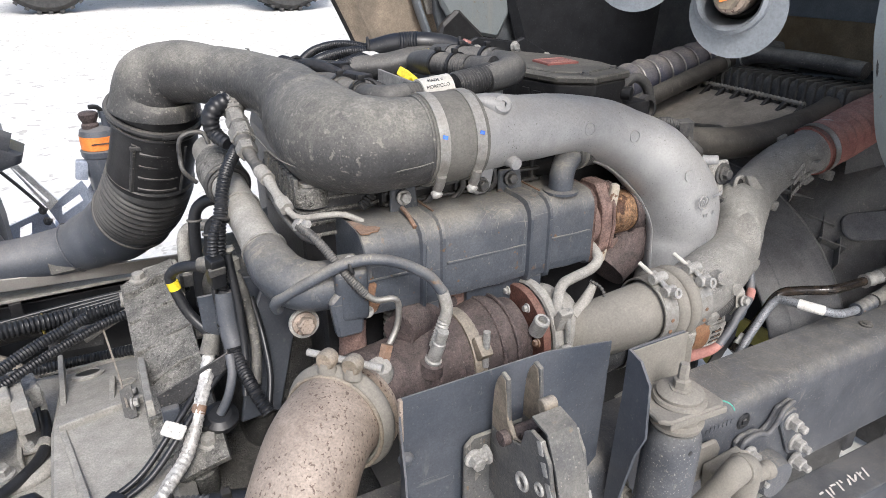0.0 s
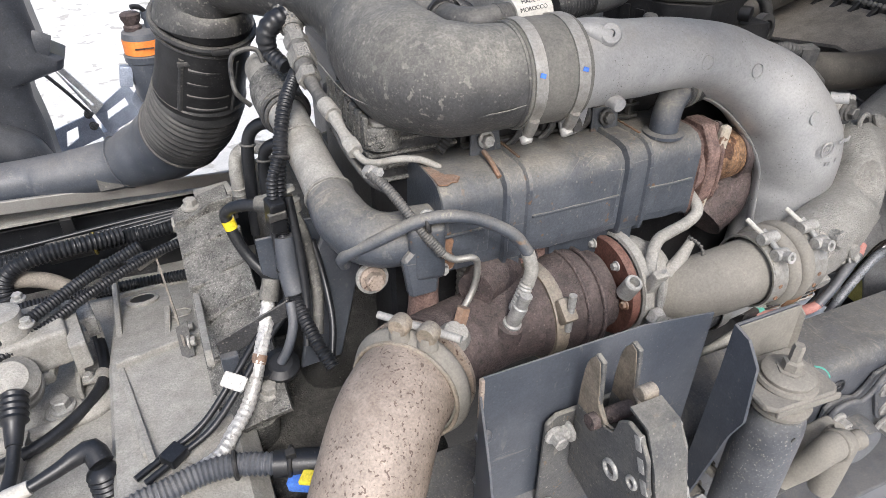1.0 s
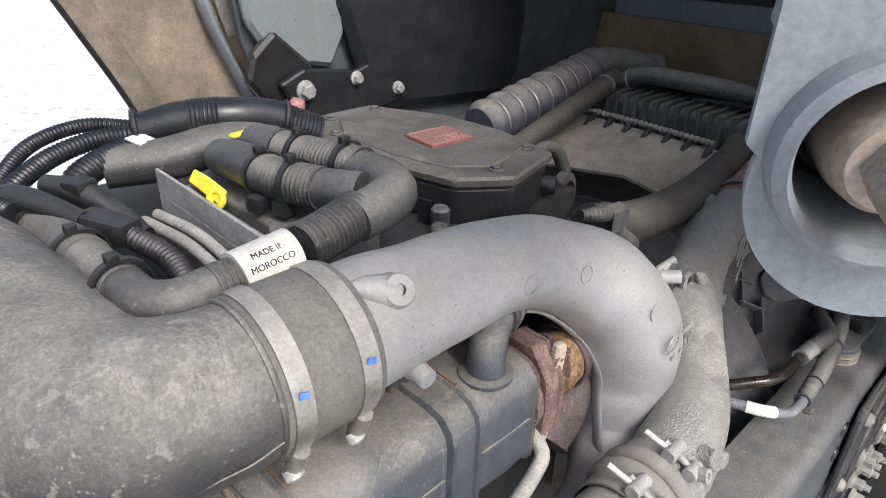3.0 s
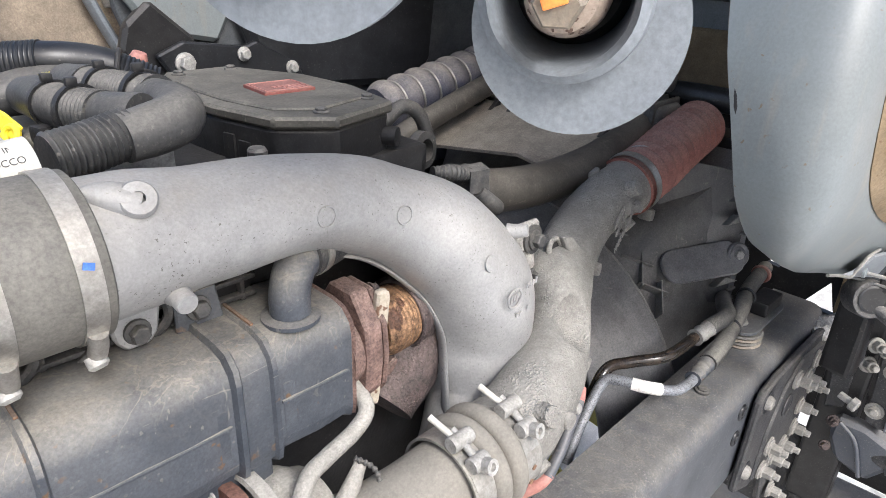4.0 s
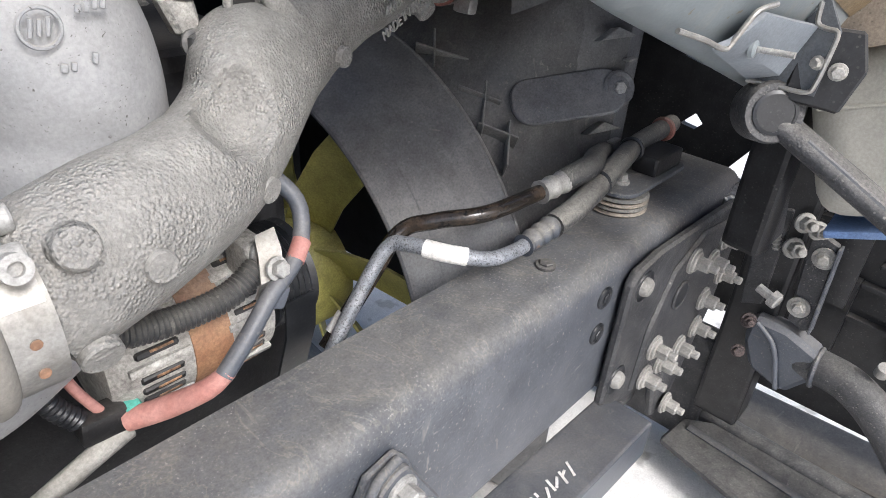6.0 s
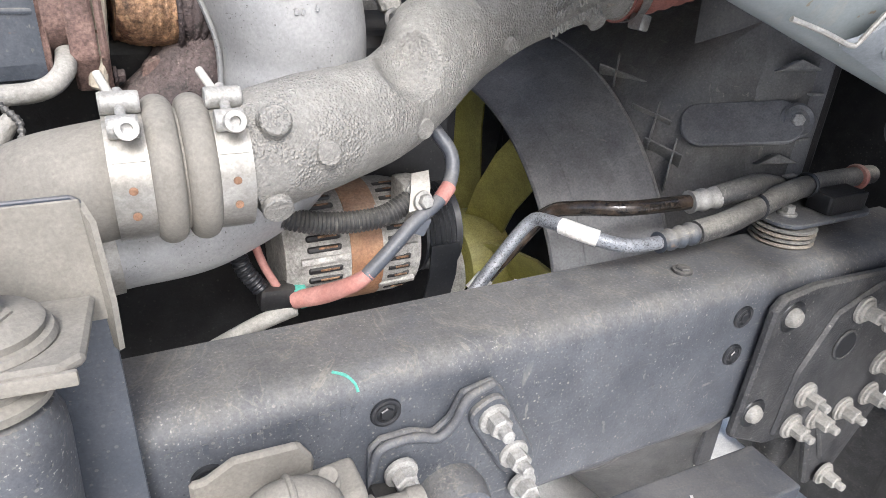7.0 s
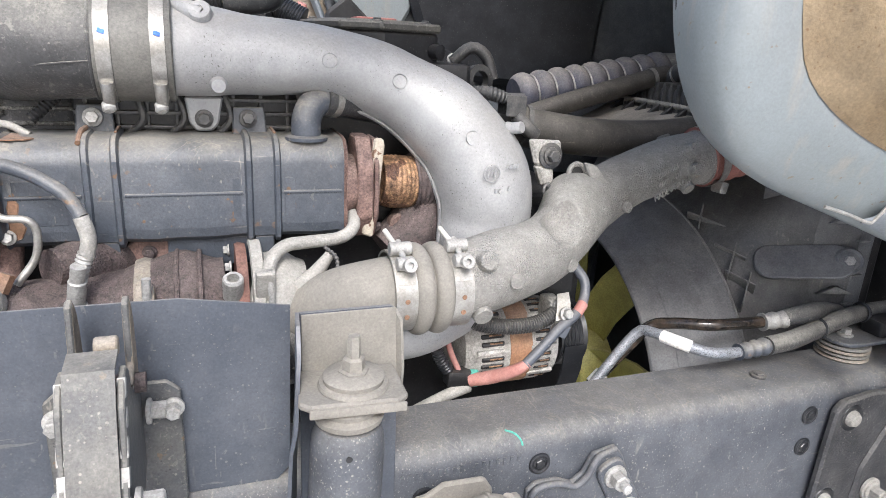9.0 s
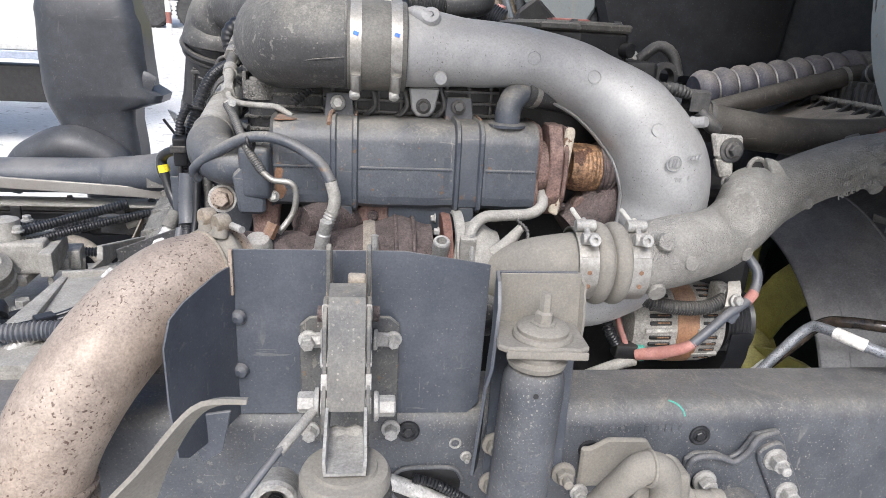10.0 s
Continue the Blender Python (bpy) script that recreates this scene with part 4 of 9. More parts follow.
for x, w in ((0.685, 0.165), (0.868, 0.075), (0.495, 0.07)):
    part("pressed_panel", box((w, 0.008, 0.070), pose(x, 0.9217, 1.292), 0.0039, 3), M_EGR, casing)
part("rust_patch", slab([(0, -0.008), (0.012, -0.012), (0.020, -0.006), (0.030, -0.008), (0.040, 0.006), (0.034, 0.015), (0.022, 0.020), (0.016, 0.036), (0.009, 0.052), (0, 0.056)], 0.0016, pose(0.452, 0.942, 1.3797)), M_RUST, casing, "patch of orange rust")
part("rust_patch", slab([(0.0, 0.0), (0.014, 0.004), (0.022, 0.02), (0.012, 0.034), (0.016, 0.055), (0.006, 0.07), (0.0, 0.05)], 0.0014, plane_pose((0.453, 0.9178, 1.238), (0, -1, 0), (1, 0, 0))), M_RUST, casing, "patch of orange rust")
for x0, x1 in ((0.452, 0.548), (0.603, 0.770), (0.830, 0.925)):
    part("pressed_crease", box((x1 - x0, 0.007, 0.006), pose((x0 + x1) / 2, 0.9185, 1.301), 0.0028, 2), M_EGR, casing)
part("end_weld", prism_x(sec, [0.926, 0.929, 0.932], [-0.003, 0.0005, -0.004]), M_FLANGE, egr, "rusty end seam")
for x, w in ((0.575, 0.05), (0.800, 0.055)):
    st = part("strap", prism_x(sec, [x - w / 2, x - w / 2 + 0.003, x - w / 2 + 0.009, x - w / 2 + 0.012, x + w / 2 - 0.012, x + w / 2 - 0.009, x + w / 2 - 0.003, x + w / 2],
                              [0.0005, 0.007, 0.007, 0.003, 0.003, 0.007, 0.007, 0.0005]), M_EGR, egr)
    part("strap_tab", slab([(-0.028, -0.025), (0.028, -0.025), (0.024, 0.022), (-0.024, 0.022)], 0.007, plane_pose((x - 0.012, 1.008, 1.400), (0, -1, 0.15), (1, 0, 0)), 0.002), M_EGR, st)
    part("rust_edge", box((0.004, 0.06, 0.003), pose(x + w / 2 - 0.005, 0.985, 1.3885), 0.001), M_RUST, st)
    bolt(egr, (x - 0.014, 1.002, 1.404), (0, -1, 0.15), 0.014, M_DARKBOLT if x > 0.7 else M_ZINC)
    part("strap_foot", box((0.03, 0.016, 0.03), Matrix.Translation((x + 0.0, 0.93, 1.216)), 0.004), M_EGR, st)
part("rust_edge", tube([(0.548, 0.93, 1.376), (0.549, 0.96, 1.388), (0.552, 0.99, 1.390)], 0.004, 8), M_RUST, egr, "rust along the strap edge")

coolant = thing("coolant_elbow", "dark grey coolant elbow with hose clamp on the cooler", "pipe elbow", (0.87, 0.95, 1.375))
part("base_flange", lathe([(0.034, 0), (0.034, 0.005), (0.026, 0.008)], (0.872, 0.955, 1.378), (0, 0, 1), 28), M_EGR, coolant)
part("elbow", tube([(0.872, 0.955, 1.38), (0.873, 0.956, 1.41), (0.885, 0.962, 1.433), (0.908, 0.972, 1.441)], 0.0235, 24, 0.005), M_EGR, coolant)
part("hose", tube([(0.90, 0.968, 1.441), (0.95, 0.99, 1.435), (1.02, 1.03, 1.42), (1.12, 1.08, 1.40)], 0.027, 24), M_RUBBER, coolant)
b = band("clamp_band", (0.918, 0.976, 1.440), (1, 0.43, -0.1), 0.0272, 0.012, coolant, M_STEEL)
part("worm_housing", box((0.012, 0.012, 0.02), pose(0.918, 0.955, 1.462), 0.003), M_STEEL, b)

# ---- hot flange and wrapped pipe between cooler and pipe ----
flange = thing("hot_pipe_flange", "brown oxidised clamp flange with copper-coloured wrapped pipe", "flange", (0.98, 0.95, 1.22))
part("bellow_neck", tube([(0.93, 0.965, 1.302), (0.955, 0.965, 1.302)], [0.054, 0.048], 28), M_FLANGE, flange)
dia = [(0.0, 0.088), (0.022, 0.085), (0.05, 0.045), (0.055, 0.0), (0.05, -0.045), (0.022, -0.085), (-0.022, -0.085), (-0.05, -0.045), (-0.055, 0.0), (-0.05, 0.045), (-0.022, 0.085)]
part("rear_plate", slab(dia, 0.026, plane_pose((0.962, 0.965, 1.300), (1, 0, 0), (0, -1, 0)), 0.003), M_FLANGE, flange)
part("front_plate", slab(dia, 0.008, plane_pose((0.981, 0.965, 1.298), (1, 0, 0), (0, -1, 0)), 0.003), M_FLANGE, flange)
part("gasket_strip", slab([(-0.011, -0.082), (0.007, -0.086), (0.010, -0.05), (0.009, 0.075), (0.005, 0.083), (-0.009, 0.081), (-0.011, 0.03), (-0.008, -0.02)], 0.014, plane_pose((0.979, 0.930, 1.302), (-0.25, -1, 0), (1, -0.25, -0.10)), 0.003), M_STRIP, flange, "cream-coloured worn clamp strip")
for z in (1.372, 1.228):
    bolt(flange, (0.986, 0.952, z), (1, 0, 0), 0.011, M_BROWN)
part("wrap", tube([(0.995, 0.968, 1.305), (1.02, 0.97, 1.303), (1.055, 0.975, 1.30)], [0.042, 0.047, 0.046], 32, ripple=(0.008, 0.0009), wobble=0.04), M_COPPER, flange, "copper-coloured woven heat wrap")
part("wrap_dark", tube([(1.05, 0.975, 1.30), (1.075, 0.978, 1.298), (1.10, 0.985, 1.29)], [0.046, 0.049, 0.05], 32, ripple=(0.008, 0.002), wobble=0.08), M_BROWN, flange)
part("manifold_lug", slab(rounded(0.06, 0.07, 0.02, 5), 0.03, plane_pose((1.045, 0.965, 1.212), (0, -1, 0.1), (1, 0, 0)), 0.004), M_FLANGE, flange)
bolt(flange, (1.045, 0.949, 1.213), (0, -1, 0.1), 0.013, M_BROWN)
part("clamp_ring", ring((1.058, 0.975, 1.30), (1, 0.05, 0), 0.048, 0.003, 36), M_BROWN, flange)
part("manifold_bend", tube([(1.06, 1.0, 1.31), (1.09, 0.995, 1.26), (1.07, 0.98, 1.21), (1.02, 0.97, 1.17)], [0.05, 0.055, 0.055, 0.05], 28, wobble=0.05), M_BROWN, flange)

# ---- turbocharger ----
turbo = thing("turbocharger", "brown oxidised turbocharger housing with band clamps", "turbocharger", (0.66, 0.9, 1.0))
part("turbine_housing", tube([(0.405, 0.865, 1.112), (0.45, 0.885, 1.112), (0.52, 0.90, 1.115), (0.60, 0.905, 1.118)], [0.080, 0.074, 0.070, 0.072], 36, wobble=0.03), M_BROWN, turbo)
part("turbine_flange", lathe([(0.05, -0.035), (0.072, -0.028), (0.0785, -0.014), (0.0785, 0.014), (0.05, 0.016)], (0.622, 0.905, 1.118), (1, 0, 0), 40), M_BROWN, turbo)
part("volute", tube([(0.50, 0.90, 1.20), (0.56, 0.95, 1.19), (0.58, 0.985, 1.13)], [0.03, 0.045, 0.05], 24, wobble=0.05), M_BROWN, turbo)
part("bearing_housing", tube([(0.635, 0.905, 1.12), (0.68, 0.905, 1.125), (0.74, 0.905, 1.13)], [0.082, 0.088, 0.07], 36, wobble=0.03), M_BROWN, turbo)
for x, r in ((0.668, 0.0885), (0.700, 0.0865)):
    part("housing_rim", ring((x, 0.905, 1.124), (1, 0, 0), r, 0.004, 44), M_BROWN, turbo)
for a in (10, 60, 110, 150):
    c, s = math.cos(radians(a)), math.sin(radians(a))
    bolt(turbo, (0.745, 0.905 - 0.078 * c, 1.132 + 0.078 * s), (-1, 0, 0), 0.009, M_ZINC if a > 50 else M_RUST)
part("support_arm", box((0.045, 0.05, 0.075), pose(0.70, 0.97, 1.16, 20, 0, 0), 0.012, 3), M_BROWN, turbo)
bm = lathe([(0.078, -0.012), (0.084, -0.012), (0.087, 0), (0.084, 0.012), (0.078, 0.012)], (0.622, 0.905, 1.118), (1, 0, 0), 40, close=False)
vb = part("band_clamp", bm, M_WORN, turbo)
part("clamp_saddle", box((0.026, 0.04, 0.028), pose(0.626, 0.832, 1.168, 40, 0, 0), 0.006), M_WORN, vb)
part("clamp_stud", tube([(0.628, 0.822, 1.135), (0.63, 0.822, 1.205)], 0.0065, 12), M_ZINC, vb)
part("compressor_plate", lathe([(0.088, 0), (0.09, 0.006), (0.088, 0.016), (0.05, 0.016)], (0.752, 0.905, 1.132), (1, 0, 0), 40), M_REDBROWN, turbo, "red-brown compressor back plate")
vb2 = part("compressor_band", lathe([(0.088, -0.010), (0.094, -0.008), (0.094, 0.008), (0.088, 0.010)], (0.782, 0.905, 1.132), (1, 0, 0), 40, close=False), M_GEAR, turbo)
part("band_tab", box((0.028, 0.016, 0.05), pose(0.790, 0.818, 1.185, 20, 0, 0), 0.004), M_GEAR, vb2)
part("band_stud", tube([(0.795, 0.812, 1.21), (0.80, 0.808, 1.14)], 0.005, 10), M_ZINC, vb2)
part("compressor_housing", tube([(0.775, 0.905, 1.13), (0.81, 0.90, 1.125), (0.85, 0.90, 1.12)], [0.075, 0.085, 0.07], 36), M_GEAR, turbo)
part("socket_boss", lathe([(0.015, 0), (0.015, 0.035), (0.013, 0.038), (0.009, 0.038), (0.009, 0.02), (0, 0.02)], (0.745, 0.835, 1.165), (0, -0.45, 0.9), 20), M_ZINC, turbo)
part("oil_pipe", tube([(0.945, 0.945, 1.262), (0.94, 0.905, 1.243), (0.915, 0.895, 1.228), (0.86, 0.88, 1.228), (0.825, 0.868, 1.227), (0.80, 0.848, 1.208), (0.793, 0.83, 1.16), (0.79, 0.82, 1.12)], 0.0105, 16, 0.008), M_GEAR, turbo)
part("oil_union", lathe([(0.016, 0), (0.018, 0.01), (0.014, 0.02)], (0.788, 0.805, 1.125), (0, -1, 0.1), 6), M_ZINC, turbo)
part("sensor_plug", tube([(0.895, 0.86, 1.215), (0.868, 0.852, 1.185), (0.84, 0.848, 1.165)], [0.008, 0.012, 0.013], 14), M_GEAR, turbo)
part("chain", tube([(0.885, 0.86, 1.225), (0.90, 0.84, 1.21), (0.893, 0.82, 1.18), (0.87, 0.81, 1.15)], 0.004, 8, ripple=(0.007, 0.0018)), M_DARKBOLT, turbo)
part("manifold_lug", slab(rounded(0.09, 0.045, 0.02, 5), 0.018, plane_pose((0.64, 0.955, 1.205), (0, -1, 0), (1, 0, 0.1)), 0.003), M_FLANGE, turbo)
bolt(turbo, (0.628, 0.946, 1.204), (0, -1, 0), 0.011, M_BROWN)
part("heat_box", box((0.13, 0.06, 0.05), Matrix.Translation((0.72, 0.965, 1.205)), 0.005), M_EGR, turbo)
for x in (0.69, 0.75):
    bolt(turbo, (x, 0.955, 1.231), (0, -0.2, 1), 0.009, M_DARKBOLT)
part("oxygen_sensor", lathe([(0.015, 0), (0.015, 0.012), (0.012, 0.014), (0.012, 0.05), (0.010, 0.052), (0.010, 0.075)], (0.535, 0.846, 1.155), (0.18, -0.25, 1), 20), M_ZINC, turbo)
part("sensor_boss", lathe([(0.026, 0), (0.021, 0.02), (0.017, 0.022)], (0.531, 0.85, 1.142), (0.18, -0.25, 1), 20), M_BROWN, turbo)
part("pressure_cap", lathe([(0.024, 0), (0.025, 0.015), (0.018, 0.028), (0.008, 0.03)], (0.432, 0.84, 1.168), (0.1, -0.35, 1), 24), M_GEAR, turbo)
part("brass_nut", lathe([(0.011, 0), (0.011, 0.026)], (0.448, 0.848, 1.19), (0.4, 0.3, 0.9), 6), M_RUST, turbo)
part("flex_pipe", tube([(0.515, 0.955, 1.235), (0.515, 0.955, 1.19), (0.51, 0.95, 1.12)], 0.021, 18, ripple=(0.012, 0.004)), M_DARKBOLT, turbo)

elbow = thing("compressor_elbow", "dusty cast elbow from the turbocharger with two band clamps", "pipe", (0.93, 0.8, 1.1))
part("elbow", tube([(0.835, 0.905, 1.095), (0.865, 0.85, 1.118), (0.915, 0.812, 1.15), (0.995, 0.80, 1.167)], [0.05, 0.054, 0.057, 0.057], 32), M_DUSTY, elbow)
prof = [(0.058, -0.036)]
for c in (-0.0155, 0.0155):
    prof += [(0.0605 + 0.0125 * math.sin(math.pi * k / 10), c - 0.0145 * math.cos(math.pi * k / 10)) for k in range(11)]
part("sleeve", lathe(prof + [(0.058, 0.036)], (1.031, 0.80, 1.168), (1, 0, 0), 56), M_DUSTY, elbow, "dusty rubber sleeve with two bulges")
for x in (0.985, 1.075):
    b = part("clamp_band", lathe([(0.0605, -0.017), (0.064, -0.017), (0.064, 0.017), (0.0605, 0.017)], (x, 0.80, 1.168), (1, 0, 0), 44, close=False), M_STEEL, elbow)
    for y, z, w in ((0.786, 1.240, 0.017), (0.756, 1.226, 0.013)):
        part("trunnion", lathe([(0.004, -w), (0.0095, -w), (0.0105, -w + 0.002), (0.0105, w - 0.002), (0.0095, w), (0.004, w)], (x, y, z), (1, 0, 0), 18), M_ZINC, b)
    part("clamp_tongue", sheet([[(x + u, 0.80, 1.2335), (x + u, 0.785, 1.2305), (x + u, 0.766, 1.2225), (x + u, 0.752, 1.2125), (x + u, 0.742, 1.198)] for u in (-0.014, 0.014)], 0.003), M_STEEL, b)
    part("t_bolt", tube([(x, 0.80, 1.247), (x, 0.772, 1.234), (x, 0.745, 1.222)], 0.005, 10), M_ZINC, b)
    part("clamp_bolt", lathe([(0.010, 0), (0.010, 0.012), (0.005, 0.012), (0.005, 0.006), (0, 0.006)], (x + 0.002, 0.747, 1.226), (0.05, -1, 0.35), 16), M_ZINC, b)
    part("thread_end", tube([(x - 0.006, 0.795, 1.244), (x - 0.014, 0.825, 1.258)], 0.0042, 10), M_PAPER, b)
    for dz in (-0.02, 0.005):
        part("rivet", lathe([(0.004, 0), (0.004, 0.0015), (0, 0.002)], (x, 0.7365 + abs(dz) * 0.1, 1.168 + dz), (0, -1, 0), 10), M_RUST, b)

# ---- charge pipe of grey casting ----
charge = thing("charge_pipe", "rough grey cast aluminium charge air pipe with bosses and raised lettering", "pipe", (1.3, 0.9, 1.1))
def dent(bm, centre, r, way):
    """Presses a round hollow into a mesh along a direction: what lies inside the ball moves out to its far side."""
    c, way = Vector(centre), Vector(way).normalized()
    for v in bm.verts:
        d = v.co - c
        if d.length < r:
            k = d.dot(way)
            v.co += way * (math.sqrt(max(r * r - (d - way * k).length_squared, 0)) - k)
    return bm


bm = tube([(1.085, 0.80, 1.168), (1.12, 0.802, 1.180), (1.17, 0.812, 1.189), (1.225, 0.830, 1.195), (1.275, 0.856, 1.203), (1.325, 0.888, 1.222), (1.385, 0.928, 1.248), (1.45, 0.962, 1.270), (1.53, 0.988, 1.295), (1.62, 1.0, 1.320), (1.71, 1.0, 1.335)],
          [(0.058, 0.058), (0.064, 0.060), (0.065, 0.058), (0.062, 0.057), (0.060, 0.057), (0.060, 0.057), (0.058, 0.056), (0.056, 0.055), (0.054, 0.054), (0.055, 0.055), (0.056, 0.056)], 72, 0.005, wobble=0.02)
for v in bm.verts:
    u = max(0.0, 1 - ((v.co.x - 1.345) / 0.06) ** 2)
    if v.co.z > 1.22 and u > 0:
        v.co += Vector((-0.5, 0.1, 0.6)) * (0.030 * u * min(1.0, (v.co.z - 1.22) / 0.05))
cast = part("casting", dent(bm, (1.292, 0.812, 1.272), 0.052, (0.39, 0.88, -0.27)), M_GREY, charge)
part("web", slab([(1.292, 1.215), (1.300, 1.262), (1.318, 1.300), (1.345, 1.318), (1.40, 1.318), (1.44, 1.275), (1.40, 1.225)], 0.035, plane_pose((0, 0.935, 0), (0.05, -1, 0.2), (1, 0, 0)), 0.008), M_GREY, charge)
part("end_bead", ring((1.70, 1.0, 1.333), (1, 0, 0.2), 0.056, 0.003, 44), M_GREY, charge)
for p, ax, r in (((1.116, 0.752, 1.222), (-0.1, -1, 0.5), 0.015), ((1.168, 0.757, 1.186), (0, -1, 0.1), 0.013), ((1.114, 0.757, 1.136), (0, -1, -0.4), 0.016), ((1.298, 0.815, 1.186), (0.3, -1, -0.1), 0.013),
                 ((1.470, 0.915, 1.257), (0.3, -1, 0), 0.012), ((1.640, 0.953, 1.285), (0.1, -0.8, -0.5), 0.014), ((1.637, 1.038, 1.362), (-0.2, 0.4, 0.8), 0.015), ((1.640, 0.952, 1.358), (0.1, -0.85, 0.5), 0.014), ((1.648, 0.944, 1.322), (0.1, -1, 0.1), 0.012)):
    boss(charge, p, ax, r, 0.012, M_GREY)
part("lug", slab([(1.325, 1.235), (1.338, 1.285), (1.348, 1.325), (1.360, 1.341), (1.382, 1.343), (1.396, 1.330), (1.408, 1.295), (1.44, 1.265)], 0.026, plane_pose((0, 0.958, 0), (0.05, -1, 0.2), (1, 0, 0)), 0.006), M_GREY, charge)
part("lug_rib", slab([(1.33, 1.25), (1.356, 1.338), (1.372, 1.352), (1.392, 1.345), (1.41, 1.315), (1.47, 1.272), (1.45, 1.25)], 0.012, plane_pose((0, 0.972, 0), (0.05, -1, 0.2), (1, 0, 0)), 0.004), M_GREY, charge)
part("lug_eye", ring((1.371, 0.936, 1.316), (0.1, -1, 0.25), 0.0195, 0.005, 28), M_GREY, charge)
part("plug", lathe([(0.0165, 0), (0.0165, 0.003), (0, 0.003)], (1.371, 0.940, 1.316), (0.1, -1, 0.25), 24), M_BLACK, charge, "dark plug in the lug")
part("lug_fin", slab([(-0.012, 0.010), (0.012, 0.004), (0.040, -0.035), (0.034, -0.052), (0.0, -0.026)], 0.012, plane_pose((1.392, 0.930, 1.330), (-0.1, -1, 0.3), (1, 0, 0)), 0.003), M_GREY, charge)
bolt(charge, (1.312, 0.935, 1.288), (0, -1, 0.2), 0.014, M_DARKBOLT)


def lettering(text, m, size, parent, material, depth=0.0008, name="lettering"):
    cu = bpy.data.curves.new(name, "FONT")
    cu.body, cu.size, cu.extrude = text, size, depth
    cu.align_x, cu.align_y = "CENTER", "CENTER"
    tmp = bpy.data.objects.new("tmp", cu)
    me = bpy.data.meshes.new_from_object(tmp)
    bpy.data.objects.remove(tmp)
    bpy.data.curves.remove(cu)
    me.materials.clear()
    me.materials.append(material)
    return put(name, me, parent, m)


for k, text in enumerate(("23403481", "46481 -D1", "MADE IN INDIA")):
    m = plane_pose(Vector((1.578, 0.9435, 1.318)) + Vector((0.006, -0.003, -0.017)) * k, (0.25, -1, 0.12), (1, 0.22, 0.33))
    m.translation += m.to_3x3() @ Vector((0, 0, 0.0064 if k != 1 else 0.0057))
    lettering(text, m, 0.0165, cast, M_GEAR, 0.0010)

mount2 = thing("pipe_bracket", "small cast bracket bolted between the two pipes", "bracket", (1.3, 0.95, 1.3))
part("plate", slab([(-0.040, 0.030), (0.028, 0.027), (0.030, -0.005), (0.012, -0.022), (-0.026, -0.018)], 0.014, plane_pose((1.311, 0.952, 1.350), (0.05, -1, 0.1), (1, 0, 0)), 0.005), M_ALU, mount2)
part("flank", slab([(-0.026, -0.018), (0.012, -0.022), (0.016, -0.055), (-0.010, -0.058)], 0.020, plane_pose((1.311, 0.954, 1.350), (0.05, -1, 0.1), (1, 0, 0)), 0.005), M_ALU, mount2)
part("washer", lathe([(0.024, 0), (0.024, 0.004), (0.018, 0.005)], (1.314, 0.945, 1.350), (0.05, -1, 0.1), 24), M_DARKBOLT, mount2)
bolt(mount2, (1.314, 0.941, 1.350), (0.05, -1, 0.1), 0.0165, M_DARKBOLT)

red_hose = thing("corrugated_hose", "dusty red corrugated silicone charge air hose", "hose", (1.8, 1.0, 1.3))
part("hose_body", tube([(1.70, 1.0, 1.334), (1.80, 1.0, 1.355), (1.92, 1.01, 1.38), (2.05, 1.02, 1.40)], 0.064, 40, ripple=(0.03, 0.010)), M_RED, red_hose)
b = band("clamp_band", (1.722, 1.0, 1.338), (1, 0, 0.2), 0.064, 0.018, red_hose, M_STEEL)
part("clamp_bolt", box((0.02, 0.03, 0.025), pose(1.735, 0.96, 1.278, 0, 10, 0), 0.005), M_STEEL, b)
for x in (1.78, 1.84, 1.90):
    part("wire_ring", ring((x, 1.0 + (x - 1.7) * 0.05, 1.334 + (x - 1.7) * 0.21), (1, 0.05, 0.21), 0.0565, 0.002, 36, 6), M_ZINC, red_hose)

# ---- exhaust pipe ----
exhaust = thing("exhaust_pipe", "heat-tanned speckled steel exhaust elbow with rusty spots", "pipe", (0.25, 0.7, 0.85))
part("bend", tube([(0.405, 0.865, 1.112), (0.36, 0.83, 1.125), (0.305, 0.775, 1.125), (0.25, 0.705, 1.085), (0.195, 0.64, 1.01), (0.155, 0.605, 0.92), (0.13, 0.595, 0.80)], [0.068, 0.077, 0.077, 0.076, 0.074, 0.072, 0.072], 44, 0.008), M_EXH, exhaust)
part("weld_ring", ring((0.148, 0.602, 0.90), (0.25, 0.12, 1), 0.074, 0.006, 44), M_EXH, exhaust)
part("joint_collar", lathe([(0.074, -0.03), (0.084, -0.025), (0.086, 0.0), (0.084, 0.012), (0.074, 0.016)], (0.140, 0.599, 0.865), (0.25, 0.12, 1), 40), M_EXH, exhaust)
ax = Vector((0.74, 0.66, -0.08)).normalized()
CC = Vector((0.362, 0.832, 1.118))
clamp = part("band_clamp", lathe([(0.077, -0.018), (0.084, -0.018), (0.094, -0.006), (0.096, 0.0), (0.094, 0.006), (0.084, 0.018), (0.077, 0.018)], CC, ax, 56, close=False), M_DUSTY, exhaust, "tan oxidised exhaust band clamp")
part("clamp_lip", ring(CC - ax * 0.022, ax, 0.084, 0.0035, 52), M_WORN, clamp)
part("pipe_flange", lathe([(0.076, 0), (0.092, 0.002), (0.092, 0.010), (0.076, 0.012)], CC + ax * 0.02, ax, 52, close=False), M_EXH, exhaust)
side = ax.cross(Vector((0, 0, 1))).normalized()
top = side.cross(ax).normalized()
